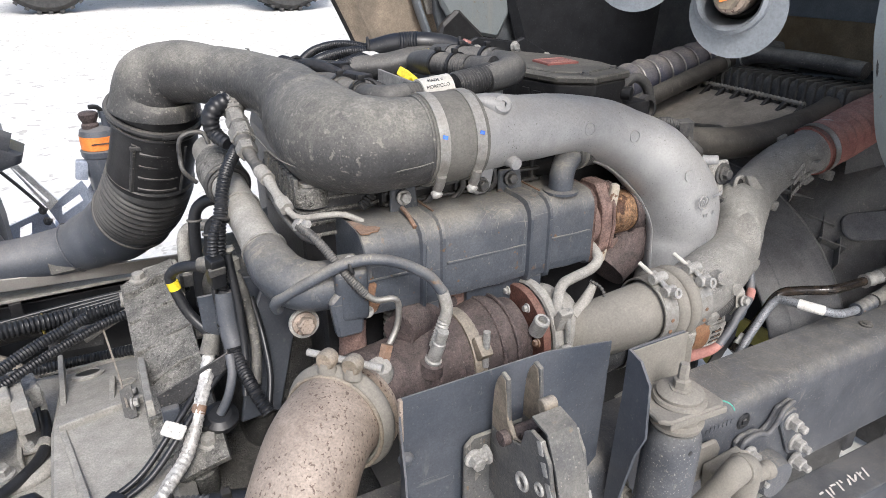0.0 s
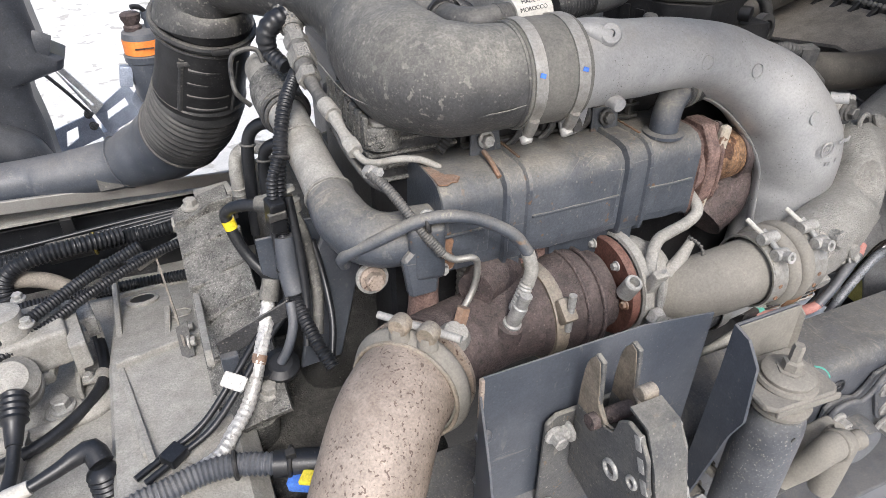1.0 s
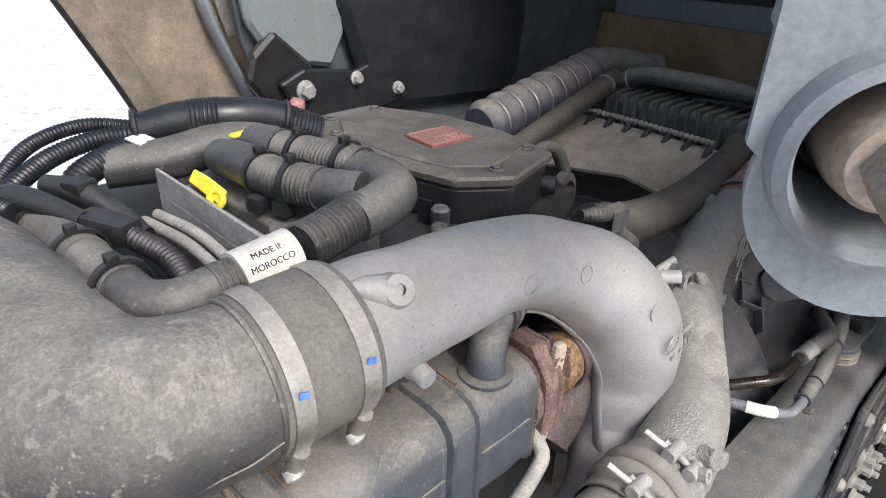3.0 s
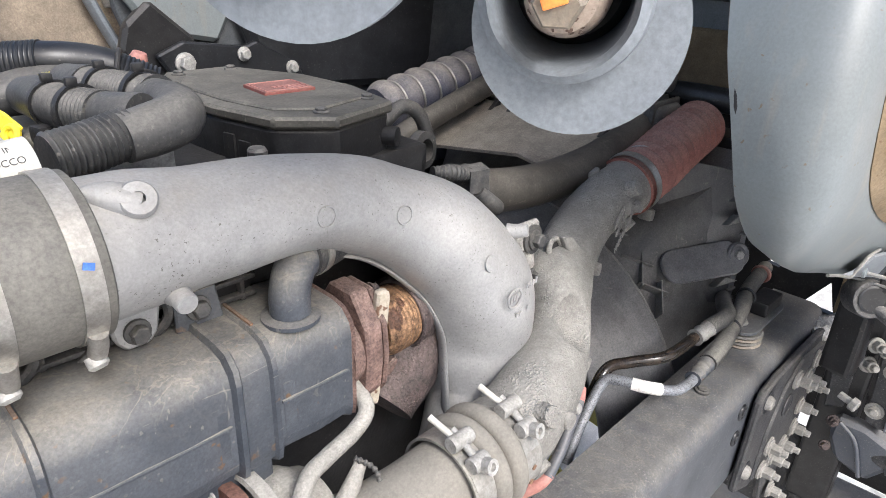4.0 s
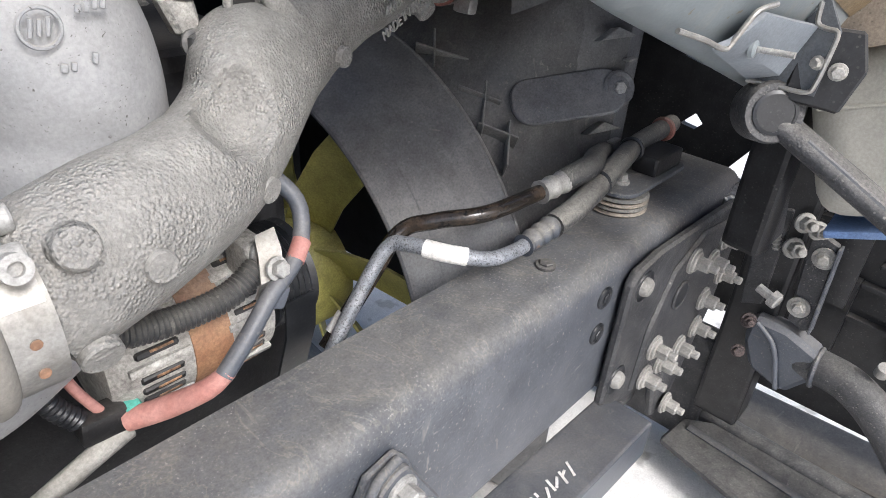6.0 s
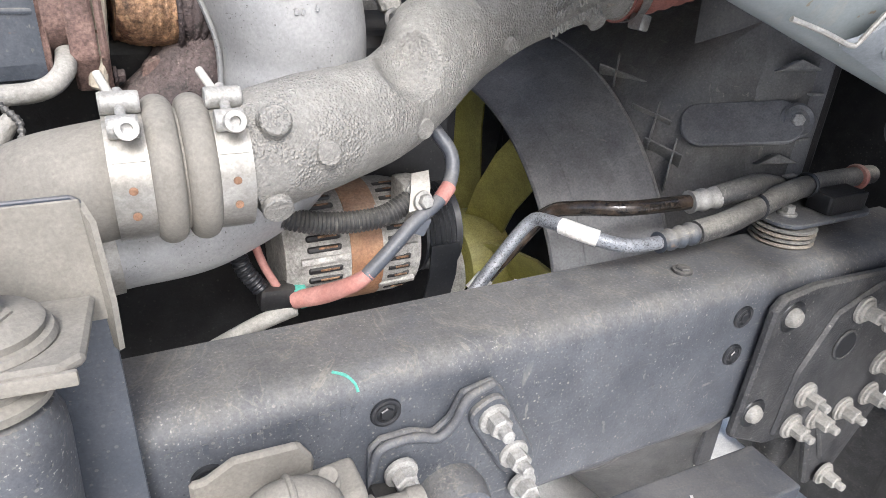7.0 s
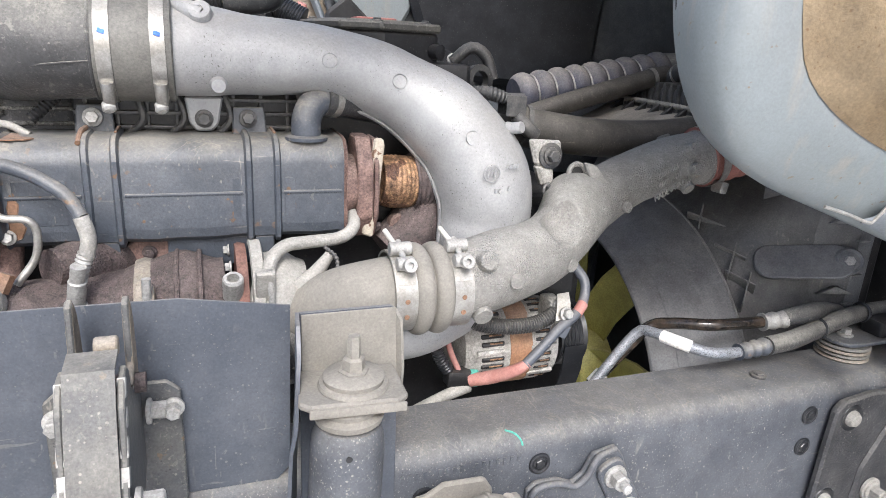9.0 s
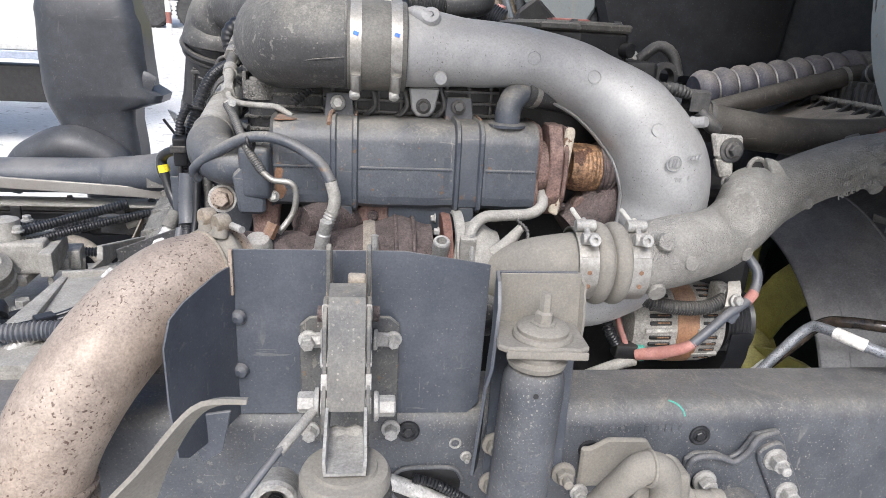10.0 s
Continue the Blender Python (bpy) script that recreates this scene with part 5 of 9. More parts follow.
for d in (-0.030, 0.014):
    e = CC + top * 0.098 + side * -d
    part("clamp_ear", tube([e - top * 0.012 - ax * 0.012, e + top * 0.006 - ax * 0.012], [(0.012, 0.016), (0.011, 0.014)], 16), M_DUSTY, clamp)
    part("ear_eye", lathe([(0.006, 0), (0.015, 0.0), (0.016, 0.004), (0.016, 0.018), (0.013, 0.022), (0.006, 0.022)], e + top * 0.010, -ax, 20), M_WORN, clamp)
part("clamp_stud", tube([CC + top * 0.106 - side * 0.055, CC + top * 0.106 + side * 0.075], 0.006, 12), M_ZINC, clamp)

# ---- heat shield ----
shield = thing("heat_shield", "dark sheet steel heat shield with folded wing", "shield", (0.6, 0.72, 0.93))
part("panel", slab([(0.415, 0.93), (0.79, 0.925), (0.808, 0.945), (0.812, 1.195), (0.675, 1.216), (0.415, 1.216)], 0.003, plane_pose((0, 0.712, 0), (0, -1, 0), (1, 0, 0)), 0.0006), M_SHIELD, shield)
part("wing", sheet([[(0.415, 0.712, 1.19), (0.40, 0.675, 1.19), (0.372, 0.60, 1.178), (0.360, 0.57, 1.165), (0.354, 0.555, 1.13)], [(0.415, 0.712, 1.05), (0.40, 0.675, 1.05), (0.374, 0.60, 1.05), (0.363, 0.57, 1.05), (0.356, 0.550, 1.05)], [(0.415, 0.712, 0.93), (0.402, 0.675, 0.93), (0.380, 0.60, 0.945), (0.370, 0.57, 0.95), (0.362, 0.550, 0.965)]], 0.003), M_SHIELD, shield)
part("edge_lip", box((0.006, 0.008, 0.075), pose(0.413, 0.708, 1.18), 0.002), M_EXH, shield)
for z in (1.105, 1.012):
    part("spot_weld_boss", lathe([(0.013, 0), (0.011, 0.007), (0.004, 0.011), (0, 0.011)], (0.420, 0.709, z), (-0.3, -1, 0), 16), M_SHIELD, shield)

# ---- cab lock bracket with air spring ----
tower = thing("cab_lock_bracket", "dusty dark steel cab lock bracket with two pointed jaws", "bracket", (0.59, 0.6, 0.93))
part("back_plate", slab([(-0.078, -0.155), (0.078, -0.155), (0.078, 0.058), (0.062, 0.072), (-0.062, 0.072), (-0.078, 0.058)], 0.008, plane_pose((0.592, 0.697, 1.04), (0, -1, 0), (1, 0, 0)), 0.002), M_TOWER, tower)
jaw = [(0.69, 1.0), (0.69, 1.16), (0.685, 1.21), (0.668, 1.242), (0.652, 1.238), (0.648, 1.20), (0.645, 1.165), (0.628, 1.142), (0.612, 1.150), (0.606, 1.178), (0.590, 1.192), (0.565, 1.190), (0.545, 1.165), (0.53, 1.11), (0.505, 1.06), (0.50, 1.03), (0.53, 0.985), (0.60, 0.975)]
for x in (0.562, 0.620):
    part("side_plate", slab(jaw, 0.007, plane_pose((x, 0, 0), (1, 0, 0), (0, 1, 0)), 0.0015), M_TOWER, tower)
    for k in range(5):
        part("lock_tooth", box((0.009, 0.012, 0.022), pose(x, 0.566 - 0.0125 * k, 1.178 - 0.028 * k, -24, 0, 0), 0.002), M_ZINC, tower)
    part("jaw_tip", slab([(0.612, 1.153), (0.628, 1.146), (0.646, 1.13), (0.688, 1.13), (0.6885, 1.17), (0.686, 1.20), (0.680, 1.222), (0.668, 1.2395), (0.656, 1.235), (0.650, 1.205), (0.645, 1.166), (0.628, 1.1475)], 0.0085, plane_pose((x, 0, 0), (1, 0, 0), (0, 1, 0)), 0.002), M_WORN, tower, "dusty worn jaw tip")
part("front_cover", sheet([[(0.5665, 0.600, 1.203), (0.6155, 0.600, 1.203)], [(0.5665, 0.565, 1.198), (0.6155, 0.565, 1.198)], [(0.5665, 0.541, 1.150), (0.6155, 0.541, 1.150)], [(0.5665, 0.520, 1.09), (0.6155, 0.520, 1.09)], [(0.5665, 0.508, 1.062), (0.6155, 0.508, 1.062)]], 0.004), M_TOWER, tower)
part("latch_roller", lathe([(0.009, -0.012), (0.011, -0.010), (0.011, 0.010), (0.009, 0.012)], (0.603, 0.612, 1.206), (1, 0, 0), 24), M_WORN, tower)
part("pivot_tube", lathe([(0.012, -0.045), (0.012, 0.045)], (0.591, 0.645, 1.14), (1, 0, 0), 16), M_BROWN, tower)
part("bushing", lathe([(0.014, -0.024), (0.018, -0.012), (0.014, 0), (0.018, 0.012), (0.014, 0.024)], (0.591, 0.512, 1.018), (1, 0, 0), 20), M_GEAR, tower)
for p, a, r, m in (((0.552, 0.69, 1.075), (-1, -0.1, 0), 0.017, M_ZINC), ((0.630, 0.69, 1.075), (1, -0.1, 0), 0.017, M_ZINC), ((0.555, 0.535, 1.06), (-1, 0, 0), 0.020, M_ZINC), ((0.628, 0.52, 1.062), (1, 0, 0), 0.020, M_ZINC),
                   ((0.528, 0.692, 1.075), (0, -1, 0), 0.016, M_ZINC), ((0.660, 0.692, 1.075), (0, -1, 0), 0.014, M_ZINC), ((0.528, 0.692, 0.91), (0, -1, 0), 0.016, M_ZINC), ((0.660, 0.692, 0.91), (0, -1, 0), 0.016, M_ZINC)):
    bolt(tower, p, a, r, m, tall=1.4)
part("plate_hole", ring((0.5575, 0.56, 1.11), (-1, 0, 0), 0.008, 0.003, 20), M_ZINC, tower)
part("plate_hole", ring((0.5575, 0.60, 1.09), (-1, 0, 0), 0.012, 0.004, 20), M_ZINC, tower)

spring = thing("air_spring", "grey rubber cab air spring with steel yoke", "air spring", (0.595, 0.44, 0.8))
part("cap", lathe([(0.0, 0.0), (0.040, 0.0), (0.042, -0.004), (0.054, -0.006), (0.058, -0.014), (0.058, -0.024), (0.054, -0.030)], (0.592, 0.455, 1.018), (0, 0, 1), 40), M_DUSTY, spring)
part("bellow", lathe([(0.054, -0.028), (0.060, -0.036), (0.060, -0.044), (0.056, -0.050), (0.061, -0.058), (0.061, -0.070), (0.056, -0.077), (0.062, -0.087), (0.062, -0.105), (0.055, -0.115), (0.055, -0.2)], (0.592, 0.455, 1.018), (0, 0, 1), 40), M_RUBBER, spring)
part("yoke", sheet([[(0.569, 0.505, 1.070), (0.569, 0.47, 1.062), (0.569, 0.425, 1.045)], [(0.570, 0.505, 1.030), (0.570, 0.47, 1.028), (0.570, 0.425, 1.028)], [(0.614, 0.505, 1.030), (0.614, 0.47, 1.028), (0.614, 0.425, 1.028)], [(0.615, 0.505, 1.070), (0.615, 0.47, 1.062), (0.615, 0.425, 1.045)]], 0.004), M_ZINC, spring)
part("air_line", tube([(0.545, 0.52, 1.052), (0.52, 0.46, 1.05), (0.485, 0.42, 1.02), (0.455, 0.40, 0.98), (0.43, 0.40, 0.90)], 0.005, 12), M_SHIELD, spring)
part("line_fitting", tube([(0.552, 0.53, 1.055), (0.527, 0.47, 1.053), (0.512, 0.45, 1.043)], 0.0068, 12), M_GEAR, spring)

tube_end = thing("air_pipe_end", "open end of a grey steel pipe below the bracket", "pipe", (0.50, 0.5, 0.93))
part("sleeve", lathe([(0.030, 0), (0.034, 0.006), (0.034, 0.05), (0.030, 0.056), (0.022, 0.056), (0.022, 0.01), (0, 0.01)], (0.495, 0.55, 0.91), (0, -1, 0.25), 28), M_ZINC, tube_end)
part("inner_hose", tube([(0.495, 0.52, 0.915), (0.49, 0.44, 0.915), (0.47, 0.38, 0.89)], 0.011, 14, ripple=(0.007, 0.002)), M_CLEANBLACK, tube_end)

fender = thing("mudguard_strip", "pale dusty moulded mudguard edge strip", "mudguard", (0.36, 0.32, 0.95))
part("strip", smooth_sheet([[(0.505, 0.302, 1.209), (0.475, 0.300, 1.211), (0.450, 0.300, 1.200), (0.40, 0.300, 1.137), (0.36, 0.300, 1.09), (0.30, 0.300, 1.0)], [(0.505, 0.310, 1.207), (0.475, 0.315, 1.204), (0.452, 0.318, 1.188), (0.41, 0.325, 1.13), (0.375, 0.328, 1.075), (0.32, 0.33, 0.98)], [(0.503, 0.318, 1.200), (0.472, 0.328, 1.192), (0.447, 0.335, 1.172), (0.418, 0.342, 1.12), (0.395, 0.348, 1.06), (0.36, 0.352, 0.96)]], 0.012, 0.005), M_DUSTY, fender)
part("dark_tab", slab([(0, 0), (0.075, 0.01), (0.06, -0.06), (0.03, -0.08)], 0.006, plane_pose((0.345, 0.62, 0.985), (0, -1, 0), (1, 0, 0))), M_SHIELD, fender)
bolt(rail, (0.335, 0.77, 0.935), (0, 0, 1), 0.018, M_RUST, stud=True, tall=1.5)

# ---- damper and its bracket ----
damper = thing("cab_damper", "dusty dark cab suspension damper with plate and bolt on top", "damper", (0.86, 0.6, 0.66))
part("body", lathe([(0.045, 0), (0.0475, 0.01), (0.0475, 0.385), (0.046, 0.405), (0.040, 0.42), (0.03, 0.425)], (0.850, 0.588, 0.655), (0.045, 0.028, 1), 44), M_RAIL, damper)
part("lower_washer", lathe([(0.030, 0), (0.043, 0.004), (0.045, 0.012), (0.036, 0.016), (0.037, 0.022), (0.03, 0.03)], (0.869, 0.60, 1.079), (0, 0, 1), 36), M_DUSTY, damper)
part("top_plate", slab([(-0.068, -0.045), (-0.055, -0.058), (0.052, -0.058), (0.066, -0.045), (0.066, 0.05), (-0.06, 0.05)], 0.010, pose(0.874, 0.618, 1.116, -4, 0, -4), 0.003), M_DUSTY, damper)
part("plate_lip", box((0.118, 0.005, 0.012), pose(0.873, 0.5605, 1.114, 0, 0, -4), 0.002), M_DUSTY, damper)
part("rubber_washer", lathe([(0.043, 0), (0.045, 0.004), (0.043, 0.009), (0.038, 0.010), (0.039, 0.016), (0.036, 0.019), (0.02, 0.022)], (0.876, 0.607, 1.121), (0, 0, 1), 40), M_DUSTY, damper)
part("top_nut", lathe([(0.02, 0), (0.02, 0.004), (0.0145, 0.005), (0.0145, 0.019), (0.011, 0.022)], (0.876, 0.607, 1.141), (0, 0, 1), 6), M_DUSTY, damper)
part("stem", lathe([(0.009, 0), (0.009, 0.024), (0.0075, 0.03), (0, 0.03)], (0.876, 0.607, 1.161), (0, 0, 1), 6), M_DUSTY, damper)
part("drain_hole", lathe([(0.0042, 0), (0.0042, 0.001)], (0.860, 0.5535, 1.052), (0, -1, 0), 12), M_BLACK, damper)

stand = thing("damper_bracket", "dusty folded sheet steel upright bracket behind the damper", "bracket", (0.88, 0.67, 0.75))
part("back_plate", slab([(0.818, 0.80), (0.955, 0.80), (0.952, 1.14), (0.947, 1.195), (0.94, 1.2), (0.818, 1.2)], 0.005, plane_pose((0, 0.672, 0), (0, -1, 0), (1, 0, 0)), 0.001), M_SHIELD, stand)
part("dusty_head", slab([(0.82, 1.09), (0.951, 1.09), (0.946, 1.198), (0.82, 1.198)], 0.003, plane_pose((0, 0.6675, 0), (0, -1, 0), (1, 0, 0)), 0.001), M_DUSTY, stand)
part("left_flange", sheet([[(0.818, 0.672, 1.2), (0.815, 0.64, 1.195), (0.812, 0.612, 1.165)], [(0.818, 0.672, 1.10), (0.812, 0.635, 1.08), (0.805, 0.598, 1.07)], [(0.815, 0.672, 1.05), (0.808, 0.64, 1.04), (0.80, 0.61, 1.03)], [(0.81, 0.675, 0.85), (0.802, 0.655, 0.85), (0.795, 0.64, 0.85)]], 0.005), M_SHIELD, stand)
part("right_flange", sheet([[(0.948, 0.672, 1.195), (0.955, 0.662, 1.18)], [(0.951, 0.672, 1.12), (0.959, 0.660, 1.11)], [(0.954, 0.672, 1.06), (0.958, 0.664, 1.06)]], 0.005), M_DUSTY, stand)
for x, z in ((0.832, 0.893), (0.832, 0.815), (0.958, 0.83)):
    bolt(stand, (x, 0.668, z), (0, -1, 0), 0.021, M_DUSTY, stud=True)

# ---- valve and brackets on the rail's face ----
hanger = thing("spring_hanger", "dark steel hanger bracket bolted on the rail with zinc nuts", "bracket", (1.33, 0.69, 0.7))
part("plate", slab([(1.19, 0.66), (1.19, 0.835), (1.205, 0.848), (1.245, 0.848), (1.275, 0.835), (1.295, 0.85), (1.312, 0.885), (1.355, 0.893), (1.375, 0.87), (1.45, 0.66)], 0.010, plane_pose((0, 0.693, 0), (0, -1, 0), (1, 0, 0)), 0.003), M_RAIL, hanger)
part("rolled_edge", tube([(1.19, 0.68, 0.80), (1.20, 0.675, 0.845), (1.245, 0.675, 0.848), (1.275, 0.675, 0.836), (1.298, 0.675, 0.855), (1.313, 0.675, 0.886), (1.35, 0.68, 0.893)], 0.006, 10), M_RAIL, hanger)
part("pad", slab(rounded(0.055, 0.15, 0.02), 0.012, plane_pose((1.375, 0.684, 0.80), (0, -1, 0), (1, 0, 0.55)), 0.003), M_RAIL, hanger)
for p in ((1.355, 0.68, 0.838), (1.393, 0.68, 0.765), (1.415, 0.68, 0.70), (1.228, 0.68, 0.795)):
    bolt(hanger, p, (0, -1, 0), 0.022, M_ZINC, stud=True, tall=1.2)
part("bar_boss", lathe([(0.05, 0), (0.052, 0.02), (0.045, 0.05)], (1.30, 0.69, 0.72), (0, -1, 0), 32), M_RAIL, hanger)

valve = thing("levelling_valve", "dusty beige air levelling valve with rubber elbow hoses", "valve", (1.1, 0.63, 0.75))
part("body", box((0.10, 0.06, 0.07), pose(1.115, 0.64, 0.82, 0, -6, 0), 0.010, 3), M_DUSTY, valve)
part("shell", slab([(-0.065, -0.05), (0.06, -0.05), (0.066, 0.02), (0.05, 0.045), (-0.02, 0.048), (-0.05, 0.03), (-0.065, 0.03)], 0.012, plane_pose((1.055, 0.68, 0.842), (0, -1, 0), (1, 0, 0)), 0.004), M_DUSTY, valve)
part("elbow_hose", tube([(1.005, 0.62, 0.80), (1.03, 0.60, 0.855), (1.06, 0.592, 0.893), (1.095, 0.595, 0.885), (1.112, 0.60, 0.84), (1.115, 0.60, 0.74)], [0.02, 0.023, 0.026, 0.026, 0.025, 0.024], 22), M_DUSTY, valve)
part("elbow_collar", ring((1.073, 0.592, 0.893), (1, 0, -0.1), 0.027, 0.004, 24), M_DUSTY, valve)
part("hose_tail", tube([(1.01, 0.62, 0.79), (0.985, 0.63, 0.765), (0.955, 0.64, 0.755)], 0.018, 18), M_RUBBER, valve)
part("right_port", lathe([(0.02, 0), (0.022, 0.03), (0.017, 0.034), (0.017, 0.07), (0.02, 0.074), (0.02, 0.09)], (1.145, 0.63, 0.80), (1, 0, -0.1), 22), M_DUSTY, valve)
part("upper_port", lathe([(0.014, 0), (0.014, 0.02), (0.010, 0.024), (0.010, 0.035)], (1.12, 0.63, 0.855), (0, -0.3, 1), 16), M_DUSTY, valve)
part("black_link", box((0.07, 0.05, 0.05), pose(1.215, 0.66, 0.755, 0, 15, 0), 0.008), M_BLACK, valve)
for p in ((0.985, 0.655, 0.80), (1.255, 0.66, 0.73)):
    bolt(valve, p, (0, -1, 0), 0.016, M_ZINC, stud=True)

# ---- front bracket on the rail ----
frontplate = thing("front_bracket_plate", "black cast front bracket plate with rows of pale nuts", "bracket", (2.1, 0.69, 0.56))
part("plate", slab([(1.85, 0.63), (1.862, 0.885), (1.88, 0.905), (1.95, 0.915), (2.30, 0.90), (2.36, 0.85), (2.32, 0.62), (2.21, 0.40), (2.14, 0.40), (2.08, 0.57), (1.95, 0.58)], 0.018, plane_pose((0, 0.684, 0), (0, -1, 0), (1, 0, 0)), 0.005), M_BLACKCAST, frontplate)
part("raised_rib", slab([(1.955, 0.60), (1.965, 0.74), (2.02, 0.85), (2.12, 0.89), (2.31, 0.86), (2.285, 0.64), (2.20, 0.46), (2.15, 0.47), (2.09, 0.59)], 0.012, plane_pose((0, 0.674, 0), (0, -1, 0), (1, 0, 0)), 0.0055), M_BLACKCAST, frontplate)
for x, z in ((1.905, 0.866), (1.885, 0.675), (2.085, 0.845), (2.19, 0.80), (2.235, 0.835), (2.275, 0.735), (2.21, 0.70), (2.215, 0.625), (2.145, 0.61), (2.005, 0.685), (2.065, 0.615), (1.995, 0.618), (2.175, 0.43)):
    if x < 1.95:
        part("recess", lathe([(0.030, 0), (0.028, 0.003), (0.021, 0.001)], (x, 0.676, z), (0, -1, 0), 28, close=False), M_CLEANBLACK, frontplate)
        part("dome_head", lathe([(0.017, 0), (0.017, 0.006), (0.013, 0.013), (0, 0.016)], (x, 0.676, z), (0, -1, 0), 20), M_GEAR, frontplate)
    else:
        part("washer", lathe([(0.026, 0), (0.026, 0.005), (0.020, 0.006)], (x, 0.667, z), (0, -1, 0), 24), M_GEAR, frontplate)
        bolt(frontplate, (x, 0.663, z), (0, -1, 0), 0.0205, M_GEAR, stud=True, tall=1.4)
part("lightening_hole", lathe([(0.027, 0), (0.027, 0.003), (0, 0.003)], (2.07, 0.6675, 0.775), (0, -1, 0), 28), M_CLEANBLACK, frontplate, "dark hole")
part("hole_rim", ring((2.07, 0.666, 0.775), (0, -1, 0), 0.028, 0.003, 28), M_BLACKCAST, frontplate)

# ---- alternator ----
alt = thing("alternator", "dusty aluminium alternator with copper-brown stator band", "alternator", (1.24, 0.95, 0.9))
AC = (0.955, 0.985)
shell = part("rear_shell", lathe([(0.03, 0), (0.07, 0.004), (0.082, 0.02), (0.084, 0.085), (0.084, 0.09)], (1.145, *AC), (1, 0, 0), 40), M_ALU, alt)
part("stator", lathe([(0.086, 0), (0.086, 0.045)], (1.233, *AC), (1, 0, 0), 40), M_WINDING, alt, "brown laminated stator band")
front = part("front_shell", lathe([(0.085, 0), (0.085, 0.03), (0.078, 0.06), (0.05, 0.068), (0.03, 0.07)], (1.277, *AC), (1, 0, 0), 40), M_ALU, alt)
for x0, dx, host in ((1.175, 0.046, shell), (1.285, 0.034, front)):
    for k in range(13):
        a = radians(100 + 10 * k)
        m = Matrix.Translation((x0 + dx / 2, AC[0], AC[1])) @ pose(0, 0, 0, math.degrees(a) - 90, 0, 0) @ Matrix.Translation((0, 0, 0.083))
        if k % 4 != 3:
            part("cooling_slot", box((dx, 0.0085, 0.006), m, 0.002, 1), M_BLACK, host)
            part("winding", box((dx * 0.55, 0.003, 0.006), m @ Matrix.Translation((dx * 0.1, 0.001, 0.0008)), 0.0005, 1), M_COPPER, host)
        else:
            part("casing_rib", box((dx + 0.02, 0.009, 0.008), m @ Matrix.Translation((0, 0, 0.001)), 0.002), M_ALU, host)
part("mounting_ear", box((0.03, 0.05, 0.05), Matrix.Translation((1.315, 0.885, 1.07)), 0.008), M_ALU, alt)
bolt(alt, (1.318, 0.86, 1.085), (0, -1, 0.2), 0.016, M_ZINC)
bolt(alt, (1.30, 0.862, 1.06), (0, -1, 0.2), 0.012, M_ZINC)
part("pulley", lathe([(0.066, 0)] + [(0.066 - 0.004 * (k % 2), 0.004 + 0.0042 * k) for k in range(12)] + [(0.066, 0.058), (0.03, 0.06)], (1.352, *AC), (1, 0, 0), 40), M_CLEANBLACK, alt)
part("shaft_collar", lathe([(0.03, 0), (0.03, 0.02)], (1.335, *AC), (1, 0, 0), 24), M_STEEL, alt)
part("terminal_block", box((0.05, 0.03, 0.03), pose(1.135, 0.885, 0.952, 0, 5, 0), 0.006), M_BLACK, alt)
part("terminal_paint", box((0.018, 0.034, 0.033), pose(1.165, 0.884, 0.95, 0, -15, 0), 0.006), M_GREEN, alt)

belt = thing("drive_belt", "black ribbed drive belt on the engine front", "belt", (1.38, 1.1, 0.7))
part("band", sheet([[(1.358 + 0.044 * u, 0.889 + y, z) for u in (0, 0.5, 1)] for y, z in ((0.0, 0.985), (0.004, 0.93), (0.03, 0.85), (0.10, 0.72))], 0.004), M_CLEANBLACK, belt)

cables = thing("alternator_cables", "black and faded red battery cables at the alternator", "cable", (1.2, 0.85, 0.95))
part("red_sleeve", tube([(1.155, 0.872, 0.948), (1.185, 0.845, 0.965), (1.215, 0.815, 0.99), (1.235, 0.805, 1.008)], [0.012, 0.0125, 0.011, 0.009], 16), M_PINK, cables, "faded red shrink sleeve")
part("black_cable", tube([(1.23, 0.806, 1.004), (1.265, 0.81, 1.035), (1.30, 0.82, 1.062), (1.335, 0.83, 1.08), (1.362, 0.85, 1.10), (1.368, 0.865, 1.13), (1.35, 0.885, 1.16)], 0.0095, 14), M_SHIELD, cables)
part("red_band", tube([(1.338, 0.831, 1.081), (1.356, 0.842, 1.094)], 0.0102, 14), M_PINK, cables)
part("corrugated_loom", tube([(1.105, 0.86, 1.095), (1.155, 0.846, 1.073), (1.21, 0.845, 1.062), (1.265, 0.845, 1.063), (1.305, 0.85, 1.078)], 0.0145, 20, 0.0012, ripple=(0.0052, 0.0022)), M_HOSE, cables)
part("clip", box((0.022, 0.02, 0.026), pose(1.307, 0.826, 1.055, 0, 25, 0), 0.004), M_SHIELD, cables)
part("clip_leaf", sheet([[(1.292, 0.838, 1.048), (1.318, 0.832, 1.052)], [(1.294, 0.828, 1.072), (1.320, 0.824, 1.076)], [(1.300, 0.838, 1.098), (1.326, 0.836, 1.10)], [(1.308, 0.856, 1.112), (1.332, 0.856, 1.114)]], 0.003), M_STEEL, cables, "bright bent clip")
bolt(cables, (1.312, 0.827, 1.085), (0.1, -1, 0.3), 0.013, M_ZINC)
part("ground_cable", tube([(1.155, 0.88, 0.93), (1.11, 0.87, 0.925), (1.06, 0.87, 0.905), (1.02, 0.88, 0.88)], 0.011, 14), M_GEAR, cables)
part("red_lead", tube([(1.11, 0.90, 1.04), (1.12, 0.89, 1.0), (1.135, 0.885, 0.965)], 0.0055, 10), M_PINK, cables)
